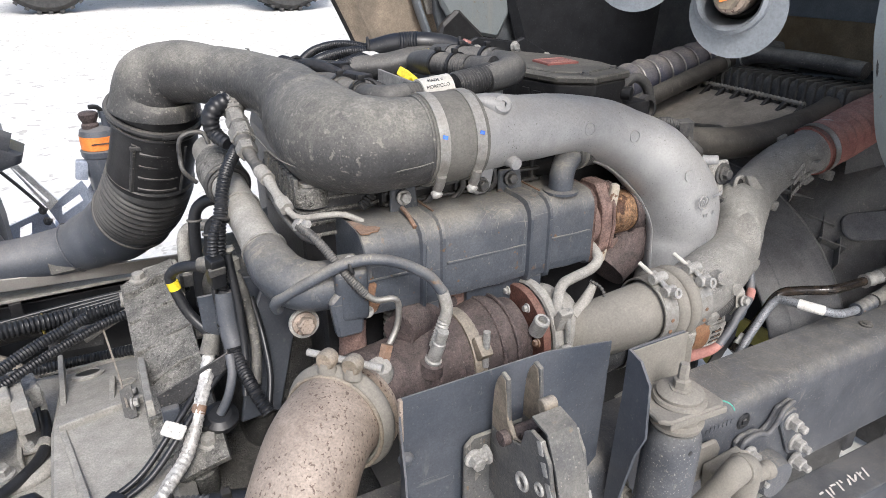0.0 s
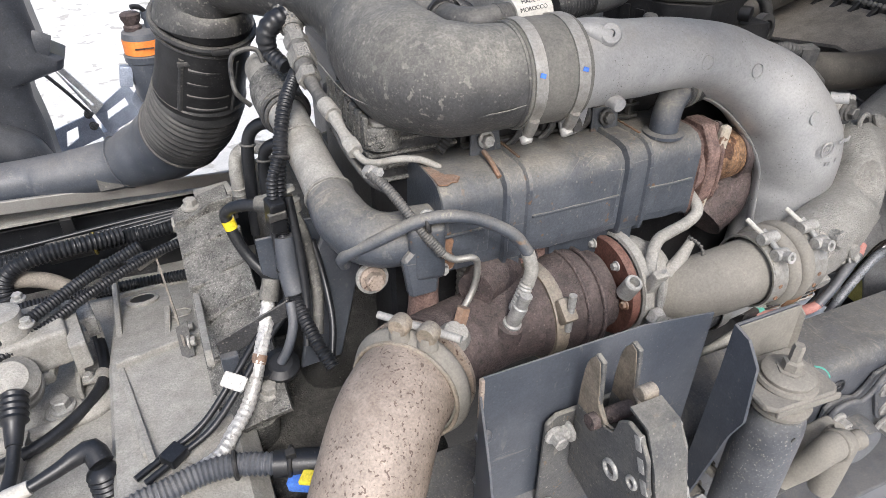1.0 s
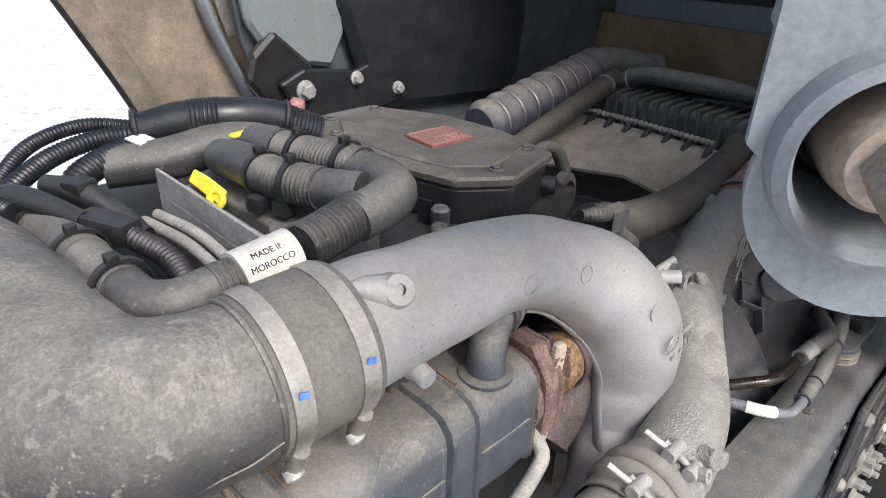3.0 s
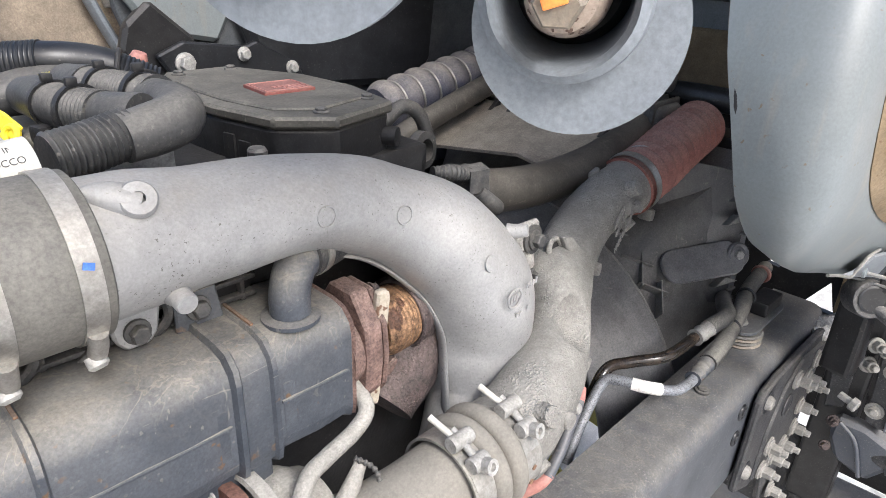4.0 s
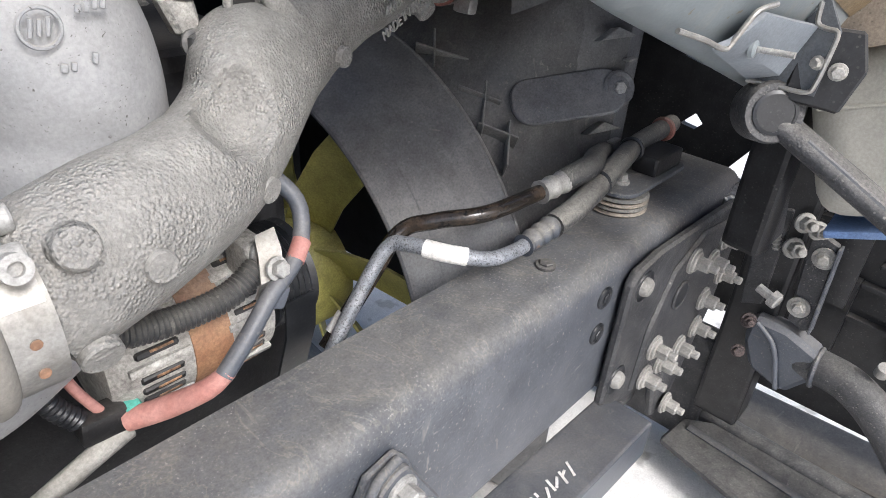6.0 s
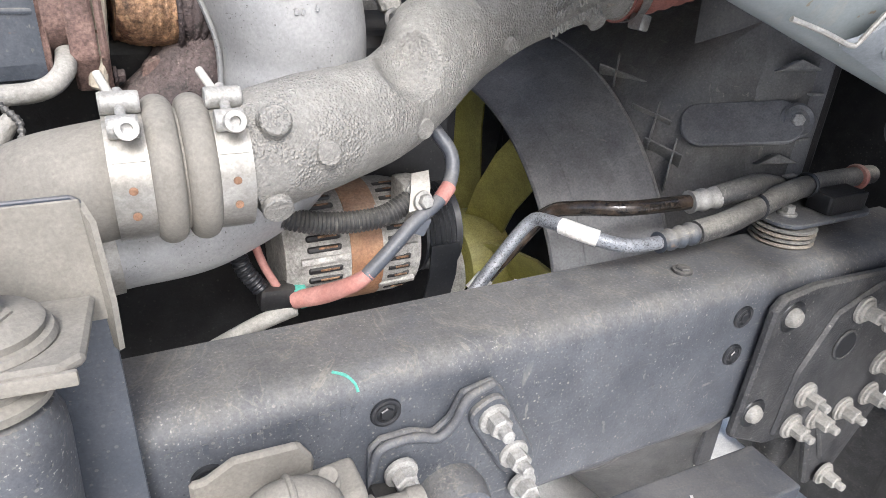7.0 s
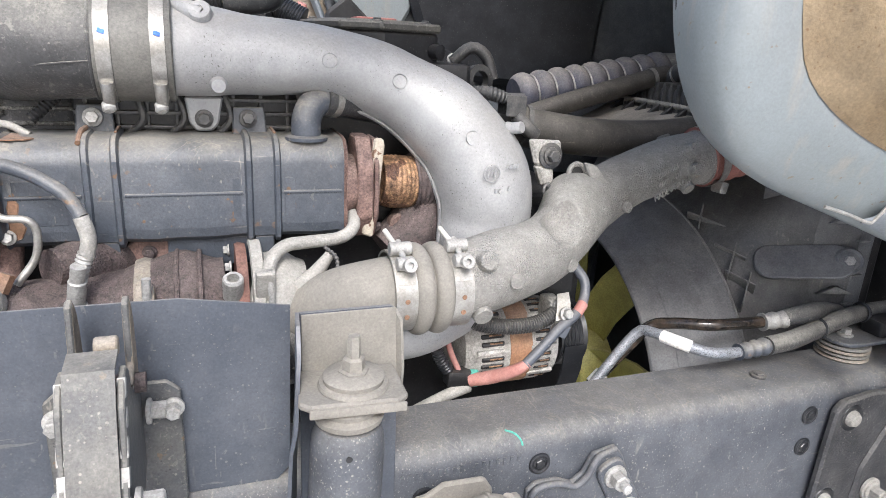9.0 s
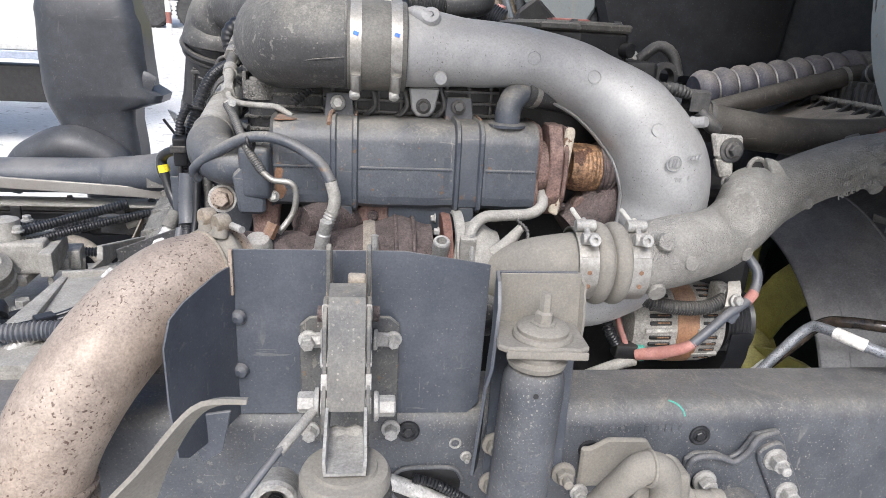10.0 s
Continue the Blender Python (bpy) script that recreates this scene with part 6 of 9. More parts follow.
part("black_lead", tube([(1.085, 0.90, 1.05), (1.095, 0.89, 1.0), (1.115, 0.885, 0.965)], 0.012, 12, ripple=(0.006, 0.002)), M_CLEANBLACK, cables)

# ---- fan and shroud ----
shroud = thing("fan_shroud", "black plastic radiator fan shroud with ring and ribs", "fan shroud", (1.87, 1.366, 0.3))
SC = (1.349, 0.669)
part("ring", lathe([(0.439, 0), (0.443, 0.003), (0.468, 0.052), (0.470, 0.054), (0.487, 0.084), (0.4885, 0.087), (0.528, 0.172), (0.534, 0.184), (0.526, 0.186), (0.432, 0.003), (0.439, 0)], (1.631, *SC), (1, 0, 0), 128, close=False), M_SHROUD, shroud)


def funnel_at(a, u):
    """A point on the shroud's slanting wall, from the ring (u = 0) to the radiator's edge (u = 1)."""
    c, s = math.cos(a), math.sin(a)
    q = min(0.47 / max(abs(c), 1e-6), 0.69 / max(abs(s), 1e-6))
    r = 0.506 * (1 - u) + max(q, 0.545) * u
    return Vector((1.812 + 0.258 * u, SC[0] + c * r, SC[1] + s * r))


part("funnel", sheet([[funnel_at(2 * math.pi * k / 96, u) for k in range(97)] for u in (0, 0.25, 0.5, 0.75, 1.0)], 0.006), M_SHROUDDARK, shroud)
part("rim_lip", ring((1.816, *SC), (1, 0, 0), 0.533, 0.0035, 128, 8), M_SHROUDRIB, shroud)
part("side_flange", box((0.05, 0.03, 1.0), Matrix.Translation((2.09, 0.885, 0.80)), 0.006), M_SHROUD, shroud)
FACE = (-0.496, -0.497, 0.712)
for p, q in (((1.826, 1.145, 1.164), (1.919, 1.001, 1.129)), ((1.840, 1.054, 1.110), (1.878, 0.989, 1.092)), ((1.830, 0.996, 1.064), (1.866, 0.936, 1.046)), ((1.863, 1.137, 1.185), (1.832, 1.105, 1.140)), ((1.904, 1.046, 1.150), (1.830, 0.986, 1.057)), ((1.872, 0.962, 1.069), (1.827, 0.925, 1.011)), ((1.943, 1.011, 1.152), (1.918, 0.991, 1.121)), ((1.973, 0.994, 1.161), (1.949, 0.973, 1.130))):
    p, q = Vector(p), Vector(q)
    part("rib", box(((q - p).length, 0.0035, 0.05), plane_pose((p + q) / 2 - Vector(FACE) * 0.006, FACE, (q - p).normalized()), 0.001, 1), M_SHROUDRIB, shroud)
pad_pose = plane_pose((1.955, 0.905, 1.115), FACE, (0.80, -0.56, 0.12))
part("pad", slab(rounded(0.20, 0.085, 0.036, 8), 0.010, pad_pose, 0.0025), M_SHROUD, shroud)
part("bolt_seat", lathe([(0.030, 0), (0.030, 0.012), (0.026, 0.016), (0.020, 0.012)], (2.035, 0.862, 1.125), (-0.45, -0.80, 0.40), 28), M_SHROUD, shroud)
bolt(shroud, (2.030, 0.858, 1.127), (-0.45, -0.80, 0.40), 0.016, M_ZINC)
for u, z in ((0.0, 1.045), (0.04, 0.985), (-0.01, 1.21), (0.0, 1.265)):
    part("stiffener", slab([(-0.04, 0), (0.04, 0.0), (0.0, 0.018)], 0.022, plane_pose((2.03 + u, 0.872, z), (-0.3, -0.9, 0.3), (0.85, -0.5, 0.1))), M_SHROUDRIB, shroud)
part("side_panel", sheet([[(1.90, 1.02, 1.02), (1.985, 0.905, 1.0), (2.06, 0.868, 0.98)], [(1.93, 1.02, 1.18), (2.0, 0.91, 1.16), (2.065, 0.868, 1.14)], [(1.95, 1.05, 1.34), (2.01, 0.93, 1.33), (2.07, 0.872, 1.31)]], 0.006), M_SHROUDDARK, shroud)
for z in (1.02, 1.09, 1.17, 1.25):
    part("edge_rib", box((0.03, 0.012, 0.004), pose(2.072, 0.864, z), 0.001), M_SHROUDRIB, shroud)
part("top_slope", sheet([[(1.66, 0.95, 1.30), (1.66, 1.25, 1.345), (1.66, 1.55, 1.30)], [(1.78, 0.95, 1.345), (1.78, 1.25, 1.37), (1.78, 1.6, 1.34)], [(1.88, 1.0, 1.385), (1.88, 1.25, 1.385), (1.89, 1.62, 1.385)]], 0.008), M_SLOPE, shroud, "dusty sloping top of the shroud")
for k in range(9):
    y = 1.10 + 0.055 * k
    part("tooth", slab([(0, 0), (0.04, 0.0), (0.04, 0.03)], 0.012, plane_pose((1.832, y, 1.381), (0, -1, 0), (1, 0, 0))), M_BLACK, shroud)

fan = thing("cooling_fan", "olive yellow plastic cooling fan at rest inside the shroud", "fan", (1.68, 1.366, 0.3))
part("hub", lathe([(0.02, -0.03), (0.12, -0.02), (0.13, 0.0), (0.13, 0.08), (0.05, 0.1)], (1.66, *SC), (1, 0, 0), 40), M_FAN, fan)
for k in range(8):
    a = 2 * math.pi * k / 8 + 0.28
    rowsb = []
    for r in (0.11, 0.21, 0.32, 0.418):
        rr = []
        for w in (-1, -0.33, 0.33, 1):
            sw = w * (0.046 + 0.03 * r)
            tw = radians(38 - 40 * r)
            ang = a + 0.9 * (r - 0.11) + sw * math.cos(tw) / r
            rr.append((1.70 + sw * math.sin(tw) + 0.01 * (1 - w * w), SC[0] + r * math.cos(ang), SC[1] + r * math.sin(ang)))
        rowsb.append(rr)
    part("blade", sheet(rowsb, 0.005), M_FAN, fan)
part("clutch", lathe([(0.02, 0), (0.09, 0.0), (0.10, 0.02), (0.10, 0.06), (0.05, 0.07)], (1.57, *SC), (1, 0, 0), 36), M_ALU, fan)

# ---- radiator and coolers at the front ----
rad = thing("radiator", "dark radiator core with ribbed plastic top tank", "radiator", (2.1, 1.35, 0.6))
part("core", box((0.10, 0.98, 0.98), Matrix.Translation((2.14, 1.395, 0.89)), 0.006), M_BLACK, rad)
part("strip", tube([(1.88, 1.60, 1.408), (1.878, 1.40, 1.410), (1.870, 1.15, 1.408)], 0.008, 10, ripple=(0.014, 0.0035)), M_DUSTY, rad, "pale sealing strip")
tank = part("top_tank", box((0.11, 0.56, 0.075), Matrix.Translation((1.985, 1.34, 1.415)), 0.02, 3), M_TANK, rad)
for k in range(19):
    part("tank_rib", box((0.128, 0.011, 0.092), Matrix.Translation((1.985, 1.08 + 0.029 * k, 1.416)), 0.005, 2), M_TANK, tank)
part("filler_hose", tube([(1.98, 1.50, 1.46), (1.99, 1.42, 1.50), (2.0, 1.25, 1.505), (2.0, 1.08, 1.50)], 0.024, 18), M_RUBBER, rad)
part("hose_clip", ring((1.985, 1.46, 1.485), (0.1, -1, 0.3), 0.025, 0.003, 20), M_STEEL, rad)
part("overflow_pipe", tube([(2.05, 1.30, 1.45), (2.08, 1.15, 1.46), (2.1, 1.0, 1.46), (2.14, 0.85, 1.45), (2.2, 0.72, 1.44)], 0.03, 16), M_CLEANBLACK, rad)

charge_hose = thing("corrugated_hose", "dusty blue-black corrugated charge air hose with wire rings", "hose", (1.7, 1.58, 1.35))
bulges = []
for k in range(9):
    bulges += [(0.049, 0.056 * k), (0.056, 0.056 * k + 0.007), (0.0615, 0.056 * k + 0.018), (0.063, 0.056 * k + 0.028), (0.0615, 0.056 * k + 0.038), (0.056, 0.056 * k + 0.049)]
part("hose_body", lathe(bulges, (1.55, 1.60, 1.400), (1, 0, 0.17), 40), M_INTER, charge_hose)
for k in range(7):
    u = k / 8
    part("wire_ring", ring((1.55 + 0.0552 * (k + 1), 1.60, 1.400 + 0.00938 * (k + 1)), (1, 0, 0.17), 0.0525, 0.0028, 36, 6), M_STEEL, charge_hose)
part("pipe", tube([(2.0, 1.60, 1.485), (2.08, 1.58, 1.49), (2.2, 1.5, 1.47)], 0.05, 24), M_RUBBER, charge_hose)
coolhose = thing("coolant_hose", "dusty black straight rubber coolant hose", "hose", (1.7, 1.5, 1.35))
part("tube", tube([(1.50, 1.50, 1.345), (1.70, 1.50, 1.405), (1.93, 1.50, 1.468), (1.98, 1.50, 1.48)], 0.028, 20), M_DARKHOSE, coolhose)
band("clamp_band", (1.93, 1.50, 1.468), (1, 0, 0.27), 0.0285, 0.012, coolhose)
bighose = thing("coolant_hose", "thick dusty black radiator hose sagging beside the pipes", "hose", (1.5, 1.08, 1.35))
part("tube", tube([(1.29, 1.10, 1.395), (1.35, 1.09, 1.380), (1.46, 1.08, 1.366), (1.58, 1.08, 1.360), (1.72, 1.085, 1.366), (1.88, 1.10, 1.385), (1.99, 1.13, 1.40)], 0.040, 28), M_DARKHOSE, bighose)
band("clamp_band", (1.33, 1.093, 1.385), (1, -0.15, -0.2), 0.0405, 0.010, bighose, M_DARKBOLT)
therm = thing("thermostat_connector", "dusty grey connector fittings beside the radiator hose", "connector", (1.28, 1.08, 1.4))
part("block", box((0.042, 0.04, 0.034), pose(1.285, 1.06, 1.428, 0, 0, 20), 0.004), M_HOSE, therm)
part("lock_clip", sheet([[(1.262, 1.036, 1.41), (1.30, 1.030, 1.41)], [(1.262, 1.036, 1.448), (1.30, 1.030, 1.448)], [(1.268, 1.06, 1.452), (1.306, 1.055, 1.452)]], 0.003), M_DARKBOLT, therm)
part("plug", tube([(1.27, 1.05, 1.44), (1.235, 1.05, 1.45), (1.20, 1.06, 1.455)], [0.012, 0.014, 0.010], 14, ripple=(0.008, 0.002)), M_HOSE, therm)
part("plug", tube([(1.285, 1.04, 1.41), (1.31, 1.03, 1.385), (1.325, 1.03, 1.375)], [0.013, 0.015, 0.014], 14), M_DARKBOLT, therm)
part("ring", lathe([(0.018, -0.01), (0.03, -0.008), (0.03, 0.008), (0.018, 0.01), (0.018, -0.01)], (1.235, 1.12, 1.47), (0.2, -1, 0.1), 28, close=False), M_HOSE, therm)
part("bent_hose", tube([(1.20, 1.18, 1.50), (1.235, 1.17, 1.53), (1.265, 1.16, 1.515), (1.28, 1.15, 1.47)], 0.012, 14), M_HOSE, therm)

# ---- engine block and head ----
engine = thing("engine_block", "dusty engine block, coloured as shaded gaps, with ribbed cylinder head", "engine", (0.8, 1.2, 0.6))
# Block, sump and head are near black: the gaps' shade is in the colour.
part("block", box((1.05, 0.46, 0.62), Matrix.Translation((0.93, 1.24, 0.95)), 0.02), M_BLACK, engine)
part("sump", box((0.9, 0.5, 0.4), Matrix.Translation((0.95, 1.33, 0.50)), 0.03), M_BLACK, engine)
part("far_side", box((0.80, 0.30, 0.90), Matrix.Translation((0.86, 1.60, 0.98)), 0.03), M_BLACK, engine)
# Grime on these two also carries painted shade for the gaps around them.
part("flywheel_housing", box((0.20, 0.60, 0.52), Matrix.Translation((0.355, 1.42, 0.86)), 0.06, 4), M_GRIMESHADE, engine)
part("housing_floor", box((0.34, 0.40, 0.2), pose(0.30, 1.12, 0.76, 6, 4, 0), 0.03, 3), M_GRIMESHADE, engine)
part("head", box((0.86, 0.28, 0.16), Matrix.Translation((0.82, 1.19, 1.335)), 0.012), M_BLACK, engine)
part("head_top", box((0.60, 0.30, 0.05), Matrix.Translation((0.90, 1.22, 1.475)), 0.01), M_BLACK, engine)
ribbed = part("inlet_manifold", box((0.155, 0.22, 0.11), pose(0.465, 1.155, 1.385), 0.03, 4), M_BLACKCAST, engine, "ribbed dusty inlet manifold")
for k in range(4):
    part("manifold_rib", box((0.164, 0.230, 0.006), pose(0.465, 1.155, 1.345 + 0.022 * k), 0.0029, 2), M_CASTDARK, ribbed)
for k in range(8):
    part("manifold_fin", box((0.008, 0.02, 0.05), pose(0.385, 1.06 + 0.026 * k, 1.425), 0.003), M_CASTDARK, ribbed)
part("corner_boss", lathe([(0.032, 0), (0.03, 0.03), (0.026, 0.034)], (0.412, 1.062, 1.40), (0, 0, 1), 28), M_CASTDARK, ribbed)
bolt(engine, (0.412, 1.062, 1.434), (0, 0, 1), 0.019, M_GEAR)
bolt(engine, (0.52, 1.10, 1.442), (0, 0, 1), 0.012, M_DARKBOLT)
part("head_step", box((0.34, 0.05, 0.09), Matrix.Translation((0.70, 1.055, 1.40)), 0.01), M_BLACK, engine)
for z in (1.365, 1.387, 1.409, 1.431):
    part("head_fin", box((0.335, 0.014, 0.006), Matrix.Translation((0.70, 1.026, z)), 0.002), M_DARKBOLT, engine)
for k in range(8):
    part("head_fin", box((0.006, 0.012, 0.088), Matrix.Translation((0.55 + 0.043 * k, 1.027, 1.40)), 0.002), M_DARKBOLT, engine)
for x in (0.62, 0.68, 0.75):
    part("fuel_line", tube([(x, 1.02, 1.44), (x + 0.01, 1.015, 1.40), (x - 0.02, 1.02, 1.37)], 0.006, 8), M_DARKBOLT, engine)
part("braided_hose", tube([(0.48, 1.0, 1.40), (0.54, 1.012, 1.45), (0.62, 1.02, 1.465), (0.70, 1.03, 1.462), (0.80, 1.04, 1.45)], 0.009, 14, ripple=(0.006, 0.002)), M_BLACK, engine)

# ---- valve cover with breather hoses ----
vcover = thing("valve_cover", "zinc-plated metal valve cover tray with dusty lid", "engine cover", (0.75, 1.24, 1.5))
tray = part("tray", box((0.14, 0.30, 0.03), pose(0.755, 1.245, 1.512, 0, 0, 0), 0.003), M_ZINC, vcover)
part("tray_wall", box((0.005, 0.30, 0.034), pose(0.6875, 1.245, 1.543), 0.0015), M_ZINC, tray)
part("tray_wall", box((0.134, 0.005, 0.030), pose(0.757, 1.0975, 1.541), 0.0015), M_ZINC, tray)
part("lid", box((0.10, 0.27, 0.02), pose(0.772, 1.245, 1.536), 0.008, 3), M_LID, vcover, "dusty black lid in the tray")
bolt(vcover, (0.707, 1.125, 1.540), (0, 0, 1), 0.015, M_DARKBOLT, tall=1.6)
part("harness_lid", tube([(0.752, 1.335, 1.578), (0.752, 1.28, 1.585), (0.750, 1.225, 1.588)], [0.024, 0.027, 0.0255], 20), M_HOSE, vcover)
tagy = part("lifting_tag", slab([(-0.030, -0.008), (0.028, -0.011), (0.030, 0.010), (-0.006, 0.012), (-0.030, 0.010)], 0.005, plane_pose((0.712, 1.300, 1.556), (-0.85, -0.35, 0.4), (-0.05, -1, -0.15)), 0.002), M_YELLOW, vcover, "bright yellow plastic tag")
part("tag_eye", ring((0.712, 1.280, 1.546), (-0.85, -0.35, 0.4), 0.0105, 0.0045, 28), M_YELLOW, tagy)
part("lifting_tag", slab(rounded(0.05, 0.016, 0.005, 4), 0.004, pose(0.796, 1.345, 1.60, 0, 0, 10)), M_YELLOW, vcover, "bright yellow plastic tag")
for p in ((0.695, 1.20, 1.563), (0.712, 1.17, 1.563)):
    part("small_plug", box((0.018, 0.022, 0.02), pose(p[0] + 0.03, p[1], p[2], 0, 0, 15), 0.004), M_BLACK, vcover)

breather = thing("breather_hoses", "dusty black corrugated breather hoses with cable ties and white paper tag", "hose", (0.75, 1.1, 1.5))
part("hose", tube([(0.80, 1.33, 1.588), (0.808, 1.27, 1.592)], [0.026, 0.028], 24), M_HOSE, breather)
part("hose_corrugated", tube([(0.807, 1.275, 1.592), (0.818, 1.20, 1.597), (0.83, 1.13, 1.602)], 0.026, 24, ripple=(0.0064, 0.0036)), M_HOSE, breather)
part("elbow", tube([(0.826, 1.135, 1.598), (0.830, 1.09, 1.598), (0.818, 1.062, 1.595), (0.79, 1.053, 1.590), (0.755, 1.05, 1.586)], [0.0265, 0.027, 0.0275, 0.027, 0.025], 28), M_HOSE, breather)
part("side_corrugated", tube([(0.750, 1.232, 1.588), (0.753, 1.18, 1.591), (0.768, 1.125, 1.594)], 0.0255, 24, ripple=(0.0064, 0.0036)), M_HOSE, breather)
part("side_joint", tube([(0.766, 1.132, 1.594), (0.79, 1.08, 1.596)], [0.023, 0.025], 24), M_HOSE, breather)
part("lower_corrugated", tube([(0.765, 1.056, 1.590), (0.72, 1.048, 1.583), (0.685, 1.043, 1.580)], 0.0255, 24, ripple=(0.006, 0.0034)), M_HOSE, breather)
tag = part("paper_tag", tube([(0.672, 1.042, 1.578), (0.612, 1.04, 1.573)], 0.0262, 28), M_PAPER, breather, "white paper tag with black print")
for k, text in enumerate(("MADE IN", "MOROCCO")):
    a = radians(-32 - 27 * k)
    n = Vector((0.0, math.sin(a), math.cos(a)))
    lettering(text, plane_pose(Vector((0.640, 1.041, 1.5755)) + n * 0.0264, n, (1, 0.02, 0.08)), 0.0088, tag, M_CLEANBLACK, 0.0003)
part("tail_corrugated", tube([(0.615, 1.04, 1.573), (0.585, 1.037, 1.574)], 0.0225, 24, ripple=(0.006, 0.0034)), M_HOSE, breather)
part("tail_elbow", tube([(0.588, 1.037, 1.574), (0.555, 1.034, 1.574), (0.536, 1.055, 1.572), (0.533, 1.095, 1.569)], 0.0215, 24), M_HOSE, breather)
part("rise_corrugated", tube([(0.533, 1.09, 1.569), (0.532, 1.14, 1.565), (0.530, 1.19, 1.562)], 0.0225, 24, ripple=(0.0052, 0.003)), M_HOSE, breather)
part("rise_smooth", tube([(0.530, 1.185, 1.562), (0.526, 1.26, 1.56), (0.515, 1.34, 1.558)], 0.0250, 24), M_SLEEVE, breather, "dusty olive-grey hose")
for p, a in (((0.812, 1.235, 1.595), (0.13, -1, 0)), ((0.825, 1.155, 1.602), (0.13, -1, 0)), ((0.750, 1.222, 1.588), (0.0, -1, 0)), ((0.757, 1.165, 1.592), (0.2, -0.95, 0)), ((0.533, 1.10, 1.569), (0, 1, 0)), ((0.530, 1.20, 1.562), (0, 1, 0)), ((0.523, 1.295, 1.559), (0.1, 1, 0))):
    b = part("cable_tie", lathe([(0.0262, -0.004), (0.029, -0.004), (0.029, 0.004), (0.0262, 0.004), (0.0262, -0.004)], p, a, 28, close=False), M_BLACK, breather)
    part("tie_head", box((0.012, 0.010, 0.010), pose(p[0] - 0.004, p[1], p[2] + 0.031), 0.002), M_BLACK, b)
part("sensor_lead", tube([(0.48, 1.36, 1.585), (0.515, 1.31, 1.59), (0.55, 1.24, 1.578)], [0.013, 0.015, 0.012], 14), M_BLACK, breather)
part("sensor_plug", box((0.03, 0.07, 0.026), pose(0.565, 1.22, 1.575, 0, 0, 22), 0.006), M_BLACK, breather)
part("plug_tail", tube([(0.578, 1.19, 1.57), (0.592, 1.14, 1.562), (0.59, 1.09, 1.55)], 0.0125, 14, ripple=(0.006, 0.002)), M_BLACK, breather)
for x, y0, y1 in ((0.60, 1.34, 1.10), (0.635, 1.32, 1.12), (0.655, 1.33, 1.14)):
    part("injector_pipe", tube([(x, y0, 1.525), (x + 0.01, (y0 + y1) / 2, 1.528), (x + 0.01, y1, 1.52)], 0.007, 10), M_GEAR, breather)
bolt(engine, (0.64, 1.11, 1.525), (0, 0, 1), 0.012, M_ZINC)
part("injector_loom", tube([(0.55, 1.37, 1.58), (0.575, 1.33, 1.575), (0.60, 1.28, 1.555), (0.61, 1.24, 1.545)], [0.012, 0.017, 0.012, 0.008], 14), M_BLACK, breather)
part("injector_clip", box((0.03, 0.03, 0.025), pose(0.575, 1.33, 1.58, 0, 0, 25), 0.006), M_BLACK, breather)
part("dark_pipe", tube([(0.64, 1.45, 1.555), (0.72, 1.42, 1.56), (0.80, 1.40, 1.575), (0.86, 1.37, 1.57)], [0.028, 0.03, 0.03, 0.02], 18), M_HOSE, breather)
part("code_label", box((0.028, 0.028, 0.002), pose(0.69, 1.44, 1.588, 10, 0, 20), 0), M_WHITE, breather)

loom_top = thing("wiring_loom", "black corrugated wiring loom arching over the rear of the engine", "wiring loom", (0.7, 1.4, 1.5))
part("main_trunk", tube([(0.925, 1.378, 1.568), (0.87, 1.40, 1.595), (0.81, 1.415, 1.605), (0.755, 1.45, 1.60), (0.70, 1.478, 1.588)], [0.024, 0.026, 0.026, 0.027, 0.024], 22), M_CLEANBLACK, loom_top)
part("corrugated_piece", tube([(0.80, 1.42, 1.605), (0.765, 1.443, 1.602)], 0.0285, 22, ripple=(0.006, 0.002)), M_CLEANBLACK, loom_top)
part("corrugated_end", tube([(0.93, 1.375, 1.566), (0.885, 1.393, 1.588)], 0.027, 22, ripple=(0.006, 0.002)), M_CLEANBLACK, loom_top)
part("branch", tube([(0.71, 1.475, 1.592), (0.64, 1.49, 1.605), (0.57, 1.475, 1.598), (0.52, 1.44, 1.575), (0.49, 1.40, 1.555)], 0.010, 14, ripple=(0.005, 0.0015)), M_CLEANBLACK, loom_top)
part("branch", tube([(0.71, 1.47, 1.585), (0.65, 1.47, 1.59), (0.585, 1.455, 1.583), (0.53, 1.42, 1.57), (0.495, 1.39, 1.555)], 0.013, 14, ripple=(0.006, 0.002)), M_CLEANBLACK, loom_top)
part("branch", tube([(0.705, 1.465, 1.575), (0.65, 1.45, 1.568), (0.60, 1.43, 1.555), (0.58, 1.41, 1.53)], 0.019, 18, ripple=(0.006, 0.002)), M_CLEANBLACK, loom_top)
for r, pts in ((0.012, [(0.50, 1.40, 1.555), (0.475, 1.40, 1.585), (0.47, 1.37, 1.595), (0.485, 1.33, 1.59), (0.50, 1.30, 1.582)]), (0.011, [(0.475, 1.41, 1.545), (0.462, 1.39, 1.575), (0.468, 1.35, 1.58), (0.48, 1.31, 1.57)])):
    part("hanging_branch", tube(pts, r, 14, ripple=(0.006, 0.002)), M_CLEANBLACK, loom_top)
for p, a in (((0.70, 1.478, 1.589), (1, -0.4, 0.1)), ((0.885, 1.393, 1.59), (1, -0.4, -0.3)), ((0.487, 1.345, 1.59), (0.2, -1, 0))):
    part("tie_band", ring(p, a, 0.027 if p[0] > 0.6 else 0.015, 0.004, 20), M_BLACK, loom_top)
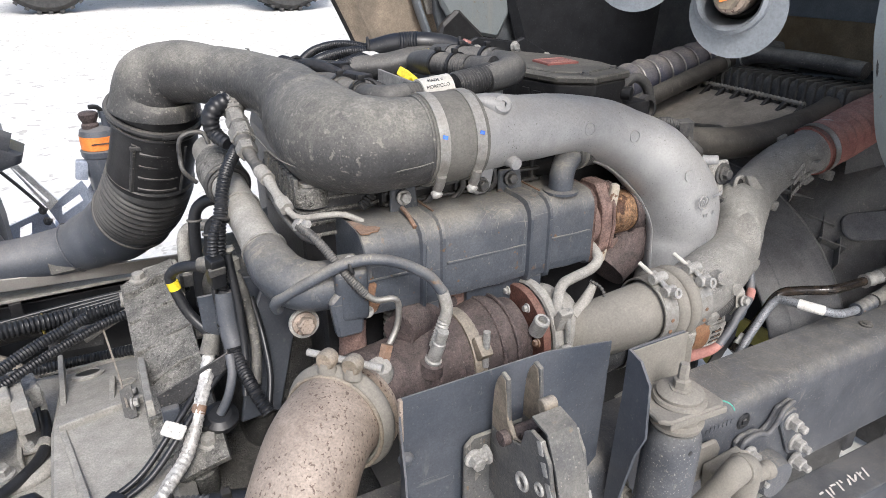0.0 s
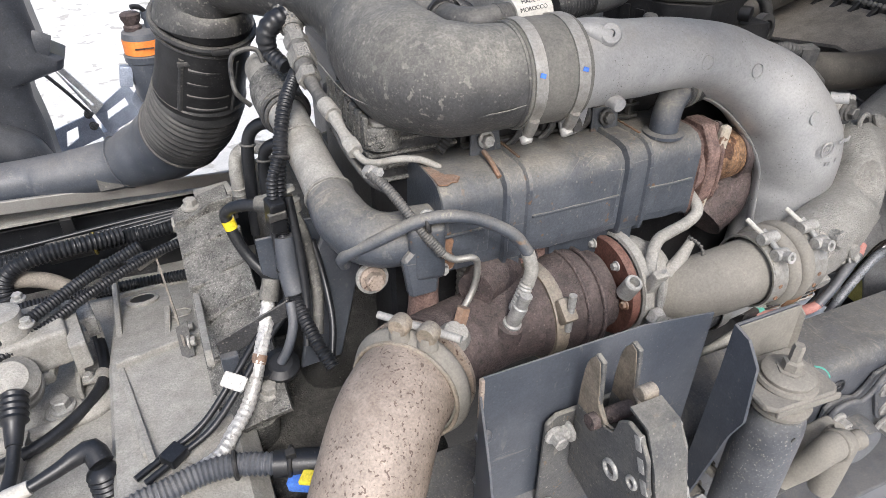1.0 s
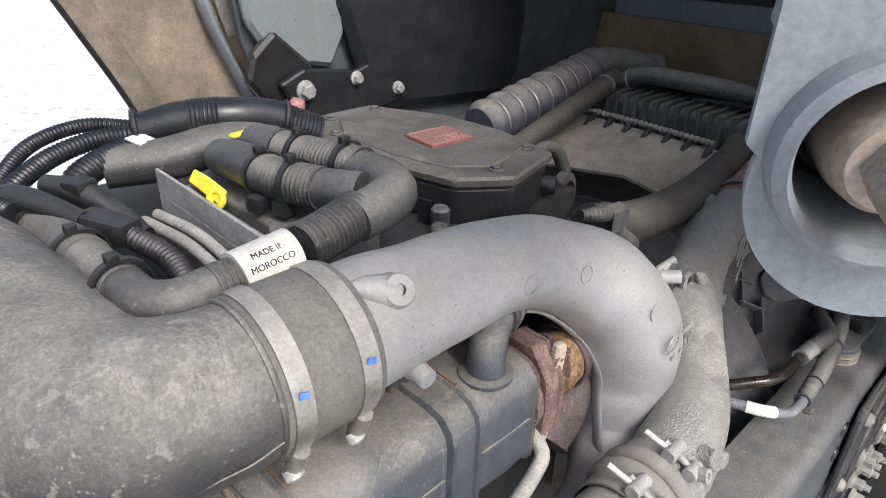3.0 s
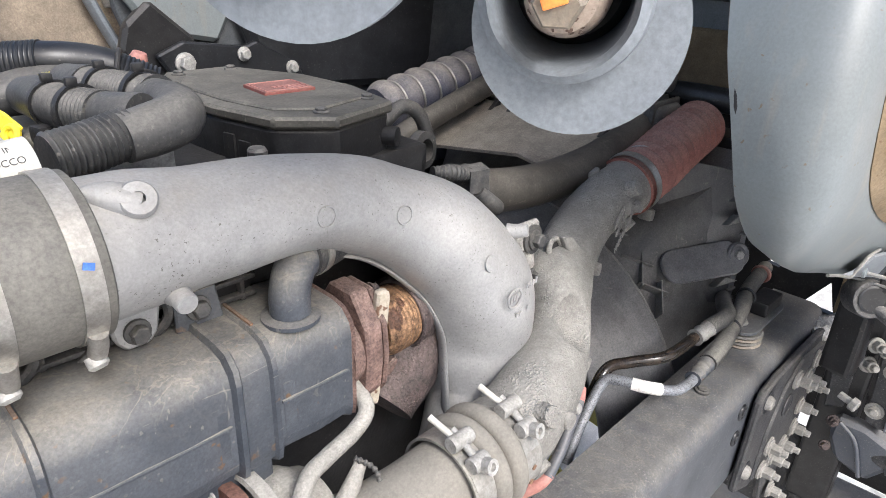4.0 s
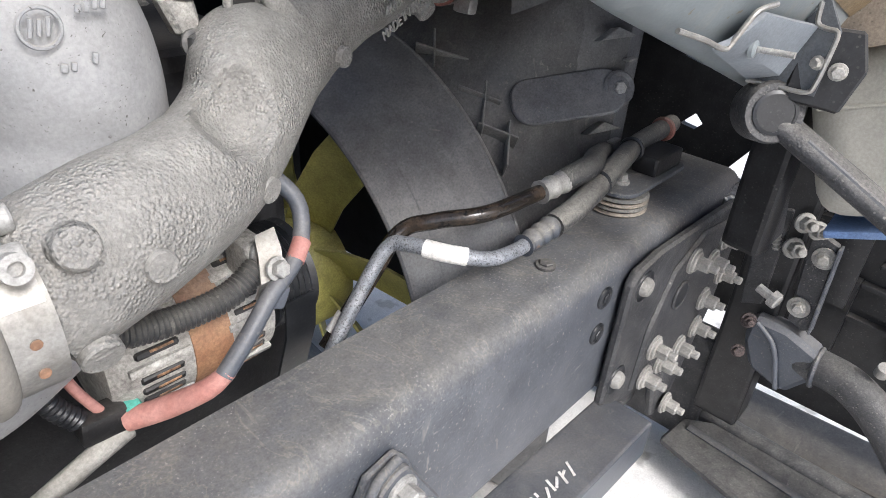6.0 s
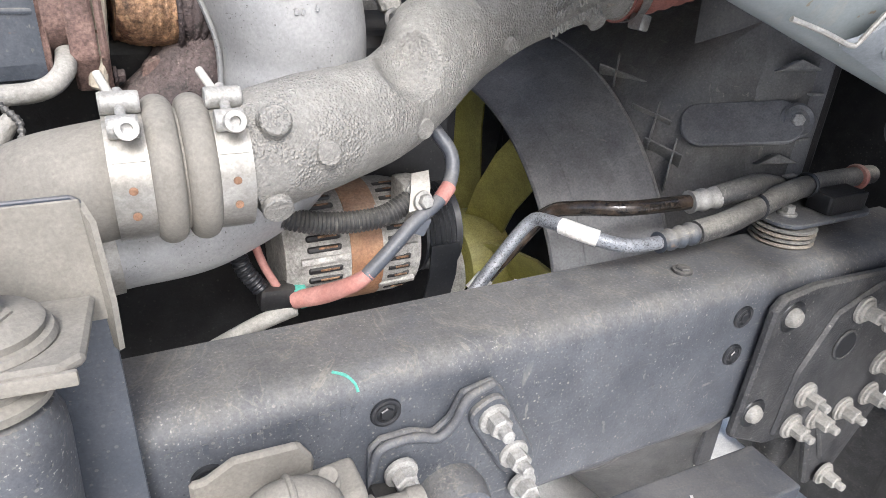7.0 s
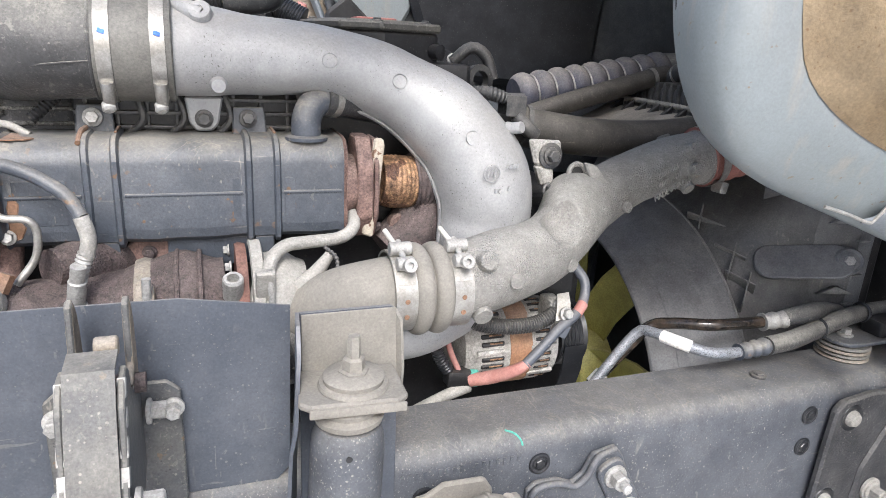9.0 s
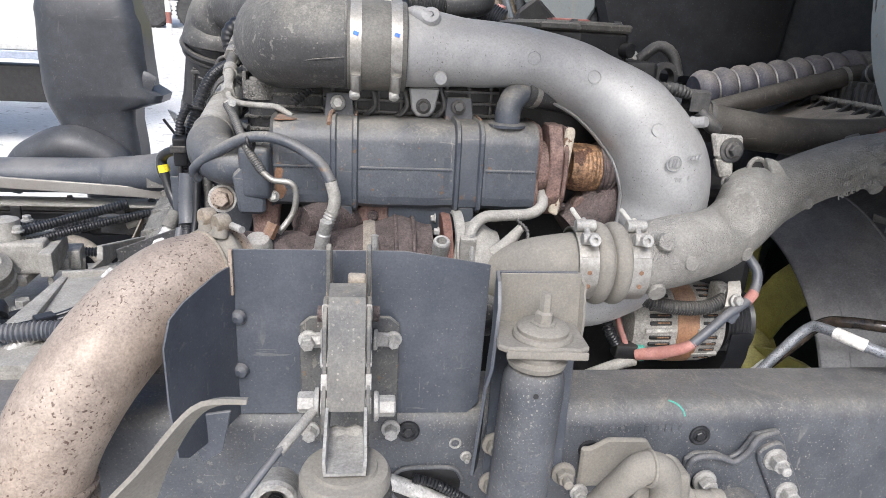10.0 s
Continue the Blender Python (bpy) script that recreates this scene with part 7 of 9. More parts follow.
part("red_terminal", lathe([(0.012, 0), (0.014, 0.02), (0.01, 0.03)], (0.93, 1.44, 1.575), (0.3, -0.2, 1), 14), M_PINK, loom_top)

# ---- breather cover ----
cover = thing("breather_cover", "black plastic engine breather cover with red label", "engine cover", (1.05, 1.25, 1.45))
out = [(0.955, 1.102), (1.018, 1.055), (1.135, 1.085), (1.158, 1.20), (1.148, 1.315), (1.085, 1.44), (0.978, 1.44), (0.922, 1.35), (0.930, 1.2)]
part("housing", slab(out, 0.12, pose(0, 0, 1.495), 0.008), M_BLACK, cover)
cxy = (sum(p[0] for p in out) / len(out), sum(p[1] for p in out) / len(out))
big = [(cxy[0] + (x - cxy[0]) * 1.03, cxy[1] + (y - cxy[1]) * 1.03) for x, y in out]
lid = part("lid", slab(big, 0.016, pose(0, 0, 1.560), 0.004), M_LID, cover, "dusty black lid")
sm = [(cxy[0] + (x - cxy[0]) * 0.80, cxy[1] + (y - cxy[1]) * 0.80) for x, y in out]
part("raised_top", slab(sm, 0.006, pose(0, 0, 1.5685), 0.0025), M_LID, lid)
m = pose(1.046, 1.225, 1.573, 0, 0, -4)
label = part("red_label", box((0.080, 0.066, 0.006), m, 0.001), M_REDLAB, lid, "faded red square label")
bm = bmesh.new()
for row, n in ((0.010, 7), (-0.006, 6)):
    for k in range(n):
        box((0.0055, 0.0095, 0.001), m @ Matrix.Translation((0.034 - 0.0078 * k, -0.018 + row, 0.0035)), 0, 1, bm)
for u, v, a, b in ((0, 0.029, 0.072, 0.0018), (0, -0.029, 0.072, 0.0018), (0.035, 0, 0.0018, 0.058), (-0.035, 0, 0.0018, 0.058)):
    box((a, b, 0.001), m @ Matrix.Translation((u, v, 0.0035)), 0, 1, bm)
part("label_marks", bm, M_PINK, label)
for x, y in ((0.985, 1.415), (0.945, 1.345), (1.018, 1.085), (1.118, 1.115), (1.075, 1.415)):
    bolt(cover, (x, y, 1.567), (0, 0, 1), 0.011, M_DARKBOLT, tall=0.6)
part("side_nub", lathe([(0.014, 0), (0.014, 0.02), (0.006, 0.022)], (1.125, 1.085, 1.52), (0.5, -0.9, 0), 16), M_BLACK, cover)
for k in range(5):
    part("side_rib", box((0.004, 0.02, 0.09), pose(0.93 + 0.004 * k, 1.13 + 0.045 * k, 1.49, 0, 0, 12), 0.001), M_BLACK, cover)
for x in (0.89, 0.93):
    part("front_stud", lathe([(0.013, 0), (0.013, 0.03), (0.010, 0.034)], (x, 1.06 + (x - 0.89), 1.50), (0, 0, 1), 8), M_DARKBOLT, cover)

# ---- gas tube and its flange at the rear of the engine ----
gtube = thing("exhaust_gas_tube", "dusty grey steel exhaust gas tube running to the cooler", "pipe", (0.32, 1.2, 1.3))
part("tube", tube([(0.318, 1.50, 1.395), (0.315, 1.36, 1.385), (0.315, 1.25, 1.370), (0.318, 1.13, 1.347), (0.321, 1.05, 1.327)], [0.036, 0.036, 0.033, 0.033, 0.035], 32, 0.008), M_GEAR, gtube)
part("elbow", tube([(0.321, 1.055, 1.328), (0.325, 1.01, 1.315), (0.342, 0.975, 1.302), (0.375, 0.955, 1.295), (0.42, 0.955, 1.292)], [0.038, 0.042, 0.043, 0.042, 0.040], 32, 0.008), M_EGR, gtube, "blue-grey painted elbow")
part("wrap_collar", tube([(0.316, 1.41, 1.389), (0.315, 1.36, 1.384), (0.315, 1.305, 1.378)], [0.042, 0.045, 0.044], 36, 0.006, wobble=0.05), M_CASTDARK, gtube, "crusted grey collar")
part("clamp_ring", ring((0.315, 1.298, 1.377), (0, 1, 0.1), 0.041, 0.005, 32), M_DARKBOLT, gtube)
part("clamp_ring", ring((0.315, 1.286, 1.3755), (0, 1, 0.1), 0.037, 0.004, 32), M_DARKBOLT, gtube)
part("bead", ring((0.316, 1.20, 1.361), (0, 1, 0.2), 0.034, 0.003, 28), M_GREY, gtube)
part("bead", ring((0.3215, 1.06, 1.329), (0, 1, 0.25), 0.037, 0.003, 28), M_GREY, gtube)
part("flange_block", box((0.055, 0.075, 0.095), pose(0.425, 0.935, 1.290, 0, 0, -8), 0.012, 3), M_EGR, gtube)
part("flange_web", slab([(-0.02, -0.05), (0.025, -0.05), (0.03, 0.03), (0.0, 0.05), (-0.03, 0.02)], 0.022, plane_pose((0.412, 0.912, 1.265), (0, -1, 0), (1, 0, 0)), 0.005), M_EGR, gtube)
for p in ((0.425, 0.918, 1.345), (0.40, 0.918, 1.255), (0.45, 0.918, 1.245)):
    bolt(gtube, p, (0, -1, 0.2), 0.011, M_ZINC)
part("wire_loop", tube([(0.275, 1.44, 1.345), (0.252, 1.44, 1.374), (0.250, 1.45, 1.40), (0.253, 1.45, 1.434), (0.268, 1.45, 1.449), (0.301, 1.45, 1.449), (0.311, 1.44, 1.424), (0.319, 1.43, 1.38), (0.338, 1.42, 1.367)], 0.0048, 10, 0.006), M_DARKBOLT, gtube)
part("down_pipe", tube([(0.43, 0.955, 1.235), (0.432, 0.95, 1.18), (0.43, 0.95, 1.10)], [0.030, 0.024, 0.030], 24), M_FLANGE, gtube, "rusty down pipe")

bracket_eng = thing("engine_bracket", "dark blue-grey triangular engine bracket with gold bolt", "bracket", (0.32, 1.0, 1.0))
part("plate", slab([(0.245, 0.97), (0.305, 1.20), (0.33, 1.25), (0.375, 1.25), (0.40, 1.21), (0.325, 0.97)], 0.012, plane_pose((0, 0.975, 0), (0.1, -1, 0.1), (1, 0, 0)), 0.003), M_SHIELD, bracket_eng)
part("bolt_washer", lathe([(0.026, 0), (0.026, 0.006)], (0.352, 0.966, 1.226), (0, -1, 0.15), 24), M_ZINC, bracket_eng)
bolt(bracket_eng, (0.352, 0.962, 1.227), (0, -1, 0.15), 0.021, M_EXH)
part("back_panel", slab([(0.210, 1.15), (0.208, 1.222), (0.235, 1.222), (0.279, 1.245), (0.357, 1.235), (0.365, 1.129), (0.270, 1.10)], 0.006, plane_pose((0, 1.152, 0), (0, -1, 0), (1, 0, 0))), M_SHIELD, bracket_eng)

def cable(name, label, pts, r, material, ripple=None, category="cable", step=0.01, group=""):
    t = thing(name, label, category, pts[0], group)
    part("sheath", tube(pts, r, 14, step, ripple=ripple), material, t)
    return t


# ---- gearbox ----
gearbox = thing("gearbox", "dusty pale aluminium gearbox casing with ribs and cover plates", "gearbox", (0, 1.2, 0.6))
def casing_z(y):
    """Height of the gearbox's upper casing: level in front, falling away to the far side."""
    return 0.960 - 0.27 * max(0.0, y - 1.25)


part("casing", sheet([[(-0.088, y, casing_z(y) - 0.22), (-0.086, y, casing_z(y) - 0.012), (-0.078, y, casing_z(y)), (0.02, y, casing_z(y) + 0.002), (0.11, y, casing_z(y)), (0.14, y, casing_z(y) - 0.03), (0.15, y, casing_z(y) - 0.22)] for y in (0.82, 0.84, 1.0, 1.15, 1.25, 1.36, 1.5, 1.61, 1.63)], 0.012), M_GEAR, gearbox)
part("rear_casing", box((0.56, 0.86, 0.30), pose(-0.36, 1.24, 0.703, -2, 0, 0), 0.03, 3), M_GEAR, gearbox)
part("end_wall", box((0.24, 0.02, 0.3), pose(0.03, 0.83, 0.80), 0.006), M_GEAR, gearbox)
part("rear_ledge", tube([(-0.34, 1.20, 0.853), (-0.29, 1.224, 0.856), (-0.20, 1.234, 0.858), (-0.13, 1.25, 0.858), (-0.09, 1.29, 0.86)], [(0.014, 0.016)] * 5, 14), M_GEAR, gearbox)
part("rear_rib", box((0.008, 0.24, 0.03), pose(-0.165, 1.42, 0.862, 0, 0, 4), 0.002), M_GEAR, gearbox)
part("rear_rib", box((0.008, 0.30, 0.03), pose(-0.26, 1.08, 0.862, 0, 0, -6), 0.002), M_GEAR, gearbox)
part("bell_housing", sheet([[(0.09, 1.0, 0.93), (0.09, 1.2, 0.99), (0.09, 1.4, 1.06), (0.09, 1.52, 1.09), (0.09, 1.60, 1.0)], [(0.15, 0.99, 0.96), (0.15, 1.2, 1.03), (0.15, 1.4, 1.09), (0.15, 1.54, 1.11), (0.15, 1.62, 1.0)], [(0.205, 0.985, 0.975), (0.205, 1.2, 1.05), (0.205, 1.4, 1.10), (0.205, 1.55, 1.12), (0.205, 1.64, 1.0)]], 0.012), M_CASTDARK, gearbox)
for x0, y0, x1, y1, h in ((-0.076, 1.60, -0.064, 1.235, 0.026), (-0.064, 1.235, -0.022, 0.968, 0.022), (-0.066, 1.232, 0.12, 1.272, 0.036), (-0.052, 1.173, -0.033, 1.0, 0.016), (0.106, 1.25, 0.109, 1.111, 0.03), (0.109, 1.111, 0.026, 0.983, 0.02), (-0.076, 1.60, 0.11, 1.612, 0.024), (0.02, 1.26, 0.03, 1.42, 0.012)):
    z0, z1 = casing_z(y0), casing_z(y1)
    d = Vector((x1 - x0, y1 - y0, z1 - z0))
    part("casing_rib", box((d.length + 0.008, 0.012, h), plane_pose(((x0 + x1) / 2, (y0 + y1) / 2, (z0 + z1) / 2), (0, 0.05, 1), d.normalized()), 0.004), M_GEAR, gearbox)
part("cover_boss", lathe([(0.034, -0.01), (0.036, 0.005), (0.027, 0.008), (0.024, -0.004)], (-0.023, 1.539, 0.884), (0, 0.26, 1), 28, close=False), M_GEAR, gearbox)
part("threaded_hole", lathe([(0.025, 0), (0.025, 0.003)], (-0.023, 1.539, 0.887), (0, 0.26, 1), 24), M_CLEANBLACK, gearbox, "dark threaded hole")
part("cast_emblem", ring((0.053, 1.414, 0.918), (0, 0.26, 1), 0.022, 0.002, 28, 6), M_GEAR, gearbox)
part("bolt_boss", lathe([(0.040, -0.06), (0.036, 0.0), (0.034, 0.018), (0.028, 0.022), (0, 0.022)], (0.150, 1.045, 0.925), (0.1, -0.3, 1), 28), M_CASTDARK, gearbox)
bolt(gearbox, (0.152, 1.038, 0.947), (0.1, -0.3, 1), 0.017, M_GEAR)
part("bolt_washer", lathe([(0.033, 0), (0.033, 0.004), (0.024, 0.006)], (-0.188, 1.277, 0.857), (0, 0.03, 1), 28), M_GEAR, gearbox)
bolt(gearbox, (-0.188, 1.277, 0.862), (0, 0.03, 1), 0.024, M_ZINC)
for k in range(6):
    y = 1.05 + 0.085 * k
    z = 0.985 + 0.34 * (y - 1.0) * (1.0 if y < 1.25 else 0.93)
    part("bell_rib", slab([(0.088, -0.052), (0.208, -0.02), (0.208, 0.032), (0.16, 0.024), (0.12, 0.0), (0.088, -0.004)], 0.010, Matrix.Translation((0, y, z - 0.024)) @ plane_pose((0, 0, 0), (0, -1, 0), (1, 0, 0)), 0.002), M_CASTDARK, gearbox)
for p in ((0.125, 1.52, 1.108), (0.175, 1.03, 0.985)):
    bolt(gearbox, p, (0, 0, 1), 0.020, M_GEAR)
part("flange_edge", box((0.012, 0.5, 0.03), pose(0.095, 1.28, 1.03, -14, 0, 0), 0.003), M_GEAR, gearbox)
part("side_pipe", tube([(0.03, 0.955, 0.95), (0.06, 1.0, 0.955), (0.10, 1.03, 0.95), (0.14, 1.04, 0.935)], 0.016, 16), M_GEAR, gearbox)

shift = thing("shift_actuator", "bright aluminium gear shift actuator with hose unions", "actuator", (-0.25, 1.35, 0.9))
part("block", box((0.17, 0.12, 0.08), pose(-0.235, 1.36, 0.975, 0, 0, 10), 0.010, 3), M_GEAR, shift)
part("cap", lathe([(0.04, 0), (0.04, 0.02), (0.034, 0.03), (0.034, 0.05), (0.02, 0.055)], (-0.24, 1.35, 1.01), (0, 0, 1), 28), M_GEAR, shift)
part("side_flange", box((0.03, 0.16, 0.06), pose(-0.14, 1.36, 0.97, 0, 0, 10), 0.006), M_GEAR, shift)
body = part("cylinder", lathe([(0.046, -0.05), (0.048, -0.02), (0.044, -0.016), (0.044, 0.006), (0.047, 0.010), (0.047, 0.018), (0.036, 0.030), (0.030, 0.040), (0, 0.044)], (-0.245, 1.275, 0.955), (0.15, -0.55, 0.8), 32), M_GEAR, shift)
part("ribbed_plug", lathe([(0.018, 0)] + [(0.024 - 0.0025 * (k % 2), 0.006 + 0.006 * k) for k in range(9)] + [(0.017, 0.062), (0.013, 0.10)], (-0.238, 1.238, 0.962), (-0.05, -0.85, -0.35), 24), M_CLEANBLACK, body, "black ribbed plug")
part("plug_lead", tube([(-0.243, 1.15, 0.925), (-0.25, 1.11, 0.905), (-0.262, 1.06, 0.895), (-0.28, 1.0, 0.89)], 0.011, 12), M_CLEANBLACK, body)
part("silver_block", box((0.056, 0.07, 0.05), pose(-0.140, 1.445, 0.935, 0, 0, 12), 0.005), M_ALU, shift, "clean bright aluminium block")
part("block_step", box((0.05, 0.03, 0.03), pose(-0.150, 1.395, 0.935, 0, 0, 12), 0.004), M_ALU, shift)
part("finger", slab([(-0.012, -0.055), (0.010, -0.05), (0.016, 0.05), (-0.012, 0.055)], 0.030, plane_pose((-0.192, 1.35, 0.93), (0, -0.2, 1), (1, -0.1, 0)), 0.006), M_GEAR, shift)
part("port_block", box((0.05, 0.07, 0.05), pose(-0.30, 1.32, 0.985, 0, 0, 25), 0.006), M_GEAR, shift)
part("port_union", lathe([(0.013, 0), (0.013, 0.016), (0.009, 0.018), (0.009, 0.03)], (-0.30, 1.31, 1.008), (0, 0, 1), 6), M_ZINC, shift)
for p in ((-0.20, 1.33, 1.036), (-0.30, 1.38, 1.036), (-0.22, 1.42, 1.036)):
    bolt(shift, p, (0, 0, 1), 0.014, M_ZINC)
part("bent_tab", slab([(0, 0), (0.014, 0), (0.018, 0.055), (0.004, 0.06)], 0.002, plane_pose((-0.118, 1.43, 0.875), (0.6, -1, 0.2), (1, 0.5, 0))), M_PAPER, shift)

clipped = cable("clipped_hose", "smooth black hose held by a pale clip on the gearbox", [(-0.40, 1.10, 0.868), (-0.288, 1.159, 0.872), (-0.209, 1.194, 0.872), (-0.138, 1.262, 0.873), (-0.110, 1.338, 0.875), (-0.120, 1.45, 0.88), (-0.138, 1.50, 0.89)], 0.0115, M_CLEANBLACK, None, "hose")
part("clip_loop", tube([(-0.117, 1.315, 0.876), (-0.112, 1.335, 0.876)], 0.0145, 18), M_GEAR, clipped, "pale metal clip")
part("clip_foot", box((0.034, 0.02, 0.006), pose(-0.137, 1.335, 0.866), 0.002), M_GEAR, clipped)
bolt(clipped, (-0.141, 1.336, 0.869), (0, 0, 1), 0.013, M_ZINC)
part("clip_tab", slab([(-0.007, 0), (0.007, 0), (0.005, 0.06), (-0.005, 0.06)], 0.003, plane_pose((-0.150, 1.345, 0.868), (0.3, -1, 0), (1, 0.3, 0)), 0.001), M_GEAR, clipped)

vplate = thing("cable_stay", "thin steel cable stay plate standing on the gearbox", "bracket", (0.07, 1.25, 0.95))
part("blade", sheet([[(0.056, 1.215, 0.985), (0.054, 1.25, 0.968)], [(0.050, 1.31, 1.00), (0.050, 1.33, 0.982)], [(0.040, 1.42, 1.02), (0.040, 1.43, 1.003)], [(0.032, 1.50, 1.034), (0.032, 1.51, 1.018)]], 0.004), M_WORN, vplate)
part("blade_root", slab([(-0.014, -0.035), (0.014, -0.035), (0.014, 0.035), (-0.014, 0.03)], 0.004, plane_pose((0.056, 1.236, 0.982), (-0.5, -0.5, 0.6), (1, -0.4, 0.5))), M_BLACKCAST, vplate)
part("saddle", slab([(-0.078, 1.024), (0.034, 1.030), (0.025, 0.972), (-0.085, 0.98)], 0.004, plane_pose((0, 1.51, 0), (0, -1, 0), (1, 0, 0)), 0.001), M_BLACKCAST, vplate)
part("saddle_lip", box((0.11, 0.03, 0.004), pose(-0.022, 1.497, 1.028, 0, 2, 0), 0.001), M_BLACKCAST, vplate)
for y, z in ((1.225, 0.985), (1.30, 0.962)):
    bolt(vplate, (0.062, y, z), (1, -0.2, 0.1), 0.013, M_ZINC)

# ---- cables and looms at the rear of the engine ----
mainloom = cable("wiring_loom", "dusty black corrugated wiring loom hanging down", [(0.335, 1.27, 1.455), (0.295, 1.20, 1.425), (0.268, 1.155, 1.355), (0.255, 1.135, 1.28), (0.250, 1.12, 1.20), (0.252, 1.09, 1.13), (0.262, 1.02, 1.09), (0.278, 0.975, 1.055)], 0.0125, M_CLEANBLACK, (0.0065, 0.0022), "wiring loom")
part("tie", ring((0.27, 1.158, 1.36), (0.2, 0.5, 1), 0.014, 0.004, 18), M_BLACK, mainloom)
part("tie", ring((0.25, 1.115, 1.175), (0.0, 0.3, 1), 0.016, 0.004, 18), M_BLACK, mainloom)
part("smooth_sleeve", tube([(0.252, 1.125, 1.235), (0.25, 1.11, 1.17), (0.252, 1.095, 1.135)], 0.018, 16), M_SHIELD, mainloom)
conn = thing("pressure_sensor_line", "grey plastic connector with steel pipe line above the manifold", "sensor line", (0.36, 1.2, 1.4))
PLUGDIR = Vector((-0.002, -0.06, -0.032))
part("plug", lathe([(0.018, -0.004), (0.021, 0), (0.021, 0.058), (0.017, 0.062)], (0.352, 1.385, 1.540), PLUGDIR, 28), M_GREY, conn, "grey ribbed plastic plug")
bm = bmesh.new()
for k in range(14):
    a = 2 * math.pi * k / 14
    box((0.004, 0.006, 0.040), plane_pose((0.352, 1.385, 1.540), PLUGDIR, (1, 0, 0)) @ pose(0, 0, 0, 0, 0, math.degrees(a)) @ Matrix.Translation((0.0215, 0, 0.036)), 0.001, 1, bm)
part("grip_ribs", bm, M_GREY, conn)
for at, r, l, n, mat in (((0.350, 1.328, 1.510), 0.0165, 0.026, 20, M_GREY), ((0.348, 1.303, 1.504), 0.0215, 0.026, 6, M_GREY), ((0.3465, 1.278, 1.498), 0.017, 0.02, 20, M_DARKBOLT), ((0.345, 1.262, 1.492), 0.0235, 0.034, 6, M_GREY), ((0.342, 1.228, 1.480), 0.018, 0.018, 18, M_DARKBOLT), ((0.341, 1.210, 1.474), 0.0195, 0.022, 6, M_GREY)):
    part("coupling_nut" if n == 6 else "collar", lathe([(r * 0.9, 0), (r, 0.002), (r, l - 0.002), (r * 0.9, l)], at, (-0.05, -0.93, -0.36), n), mat, conn)
part("neck", tube([(0.341, 1.19, 1.467), (0.343, 1.155, 1.456), (0.346, 1.13, 1.448)], [0.012, 0.010, 0.013], 16), M_DARKBOLT, conn)
part("crimp", tube([(0.346, 1.132, 1.448), (0.350, 1.10, 1.441)], 0.0135, 16), M_GEAR, conn)
part("taped_joint", tube([(0.350, 1.10, 1.441), (0.353, 1.07, 1.428), (0.356, 1.045, 1.418)], [0.0105, 0.008, 0.0105], 16), M_GEAR, conn)
part("end_nut", lathe([(0.013, 0), (0.013, 0.022)], (0.356, 1.046, 1.418), (0.15, -0.9, -0.35), 6), M_GEAR, conn)
part("line", tube([(0.359, 1.03, 1.411), (0.366, 1.012, 1.402), (0.385, 1.01, 1.395), (0.42, 1.015, 1.392), (0.45, 1.0, 1.392), (0.478, 0.99, 1.378)], 0.0055, 12), M_GEAR, conn)
part("side_cable", tube([(0.345, 1.345, 1.532), (0.322, 1.34, 1.524), (0.306, 1.34, 1.502), (0.310, 1.335, 1.472), (0.326, 1.30, 1.458)], [0.018, 0.019, 0.018, 0.016, 0.014], 16, ripple=(0.012, 0.0015)), M_CLEANBLACK, conn)
part("second_line", tube([(0.352, 1.13, 1.425), (0.356, 1.06, 1.395), (0.375, 1.005, 1.365), (0.40, 0.985, 1.355)], 0.005, 10), M_DARKBOLT, conn)
sens1 = thing("sensor_cable", "thick dark sensor cable looping in front of the cooler", "cable", (0.45, 0.9, 1.2))
part("sheath", tube([(0.312, 0.965, 1.262), (0.308, 0.953, 1.283), (0.349, 0.925, 1.317), (0.414, 0.899, 1.352), (0.475, 0.878, 1.352), (0.533, 0.86, 1.322), (0.556, 0.845, 1.29)], 0.0095, 16), M_EGR, sens1)
part("pale_sleeve", tube([(0.555, 0.846, 1.291), (0.562, 0.842, 1.262), (0.557, 0.842, 1.235)], 0.0105, 16), M_GEAR, sens1)
part("corrugated_end", tube([(0.557, 0.842, 1.24), (0.548, 0.842, 1.215), (0.541, 0.845, 1.19)], 0.0115, 16, ripple=(0.006, 0.002)), M_ZINC, sens1)
sens2 = thing("pressure_pipe", "dark hose and bright steel pipe beside the cooler flange", "pipe", (0.46, 0.9, 1.2))
part("braided", tube([(0.365, 0.985, 1.395), (0.385, 0.945, 1.375), (0.409, 0.905, 1.335), (0.437, 0.888, 1.295)], 0.008, 14, ripple=(0.004, 0.0008)), M_DARKBOLT, sens2)
part("steel_pipe", tube([(0.435, 0.889, 1.297), (0.455, 0.885, 1.282), (0.483, 0.882, 1.279), (0.493, 0.884, 1.262), (0.488, 0.882, 1.225), (0.463, 0.872, 1.19)], 0.0055, 12, 0.006), M_STEEL, sens2)
part("union", lathe([(0.010, -0.004), (0.011, 0), (0.011, 0.012), (0.007, 0.014), (0.007, 0.026)], (0.366, 0.992, 1.392), (0.4, -0.8, 0.3), 6), M_ZINC, sens2)
part("cable_tie", ring((0.418, 0.897, 1.345), (1, -0.3, 0.3), 0.011, 0.003, 16), M_BLACK, sens2)

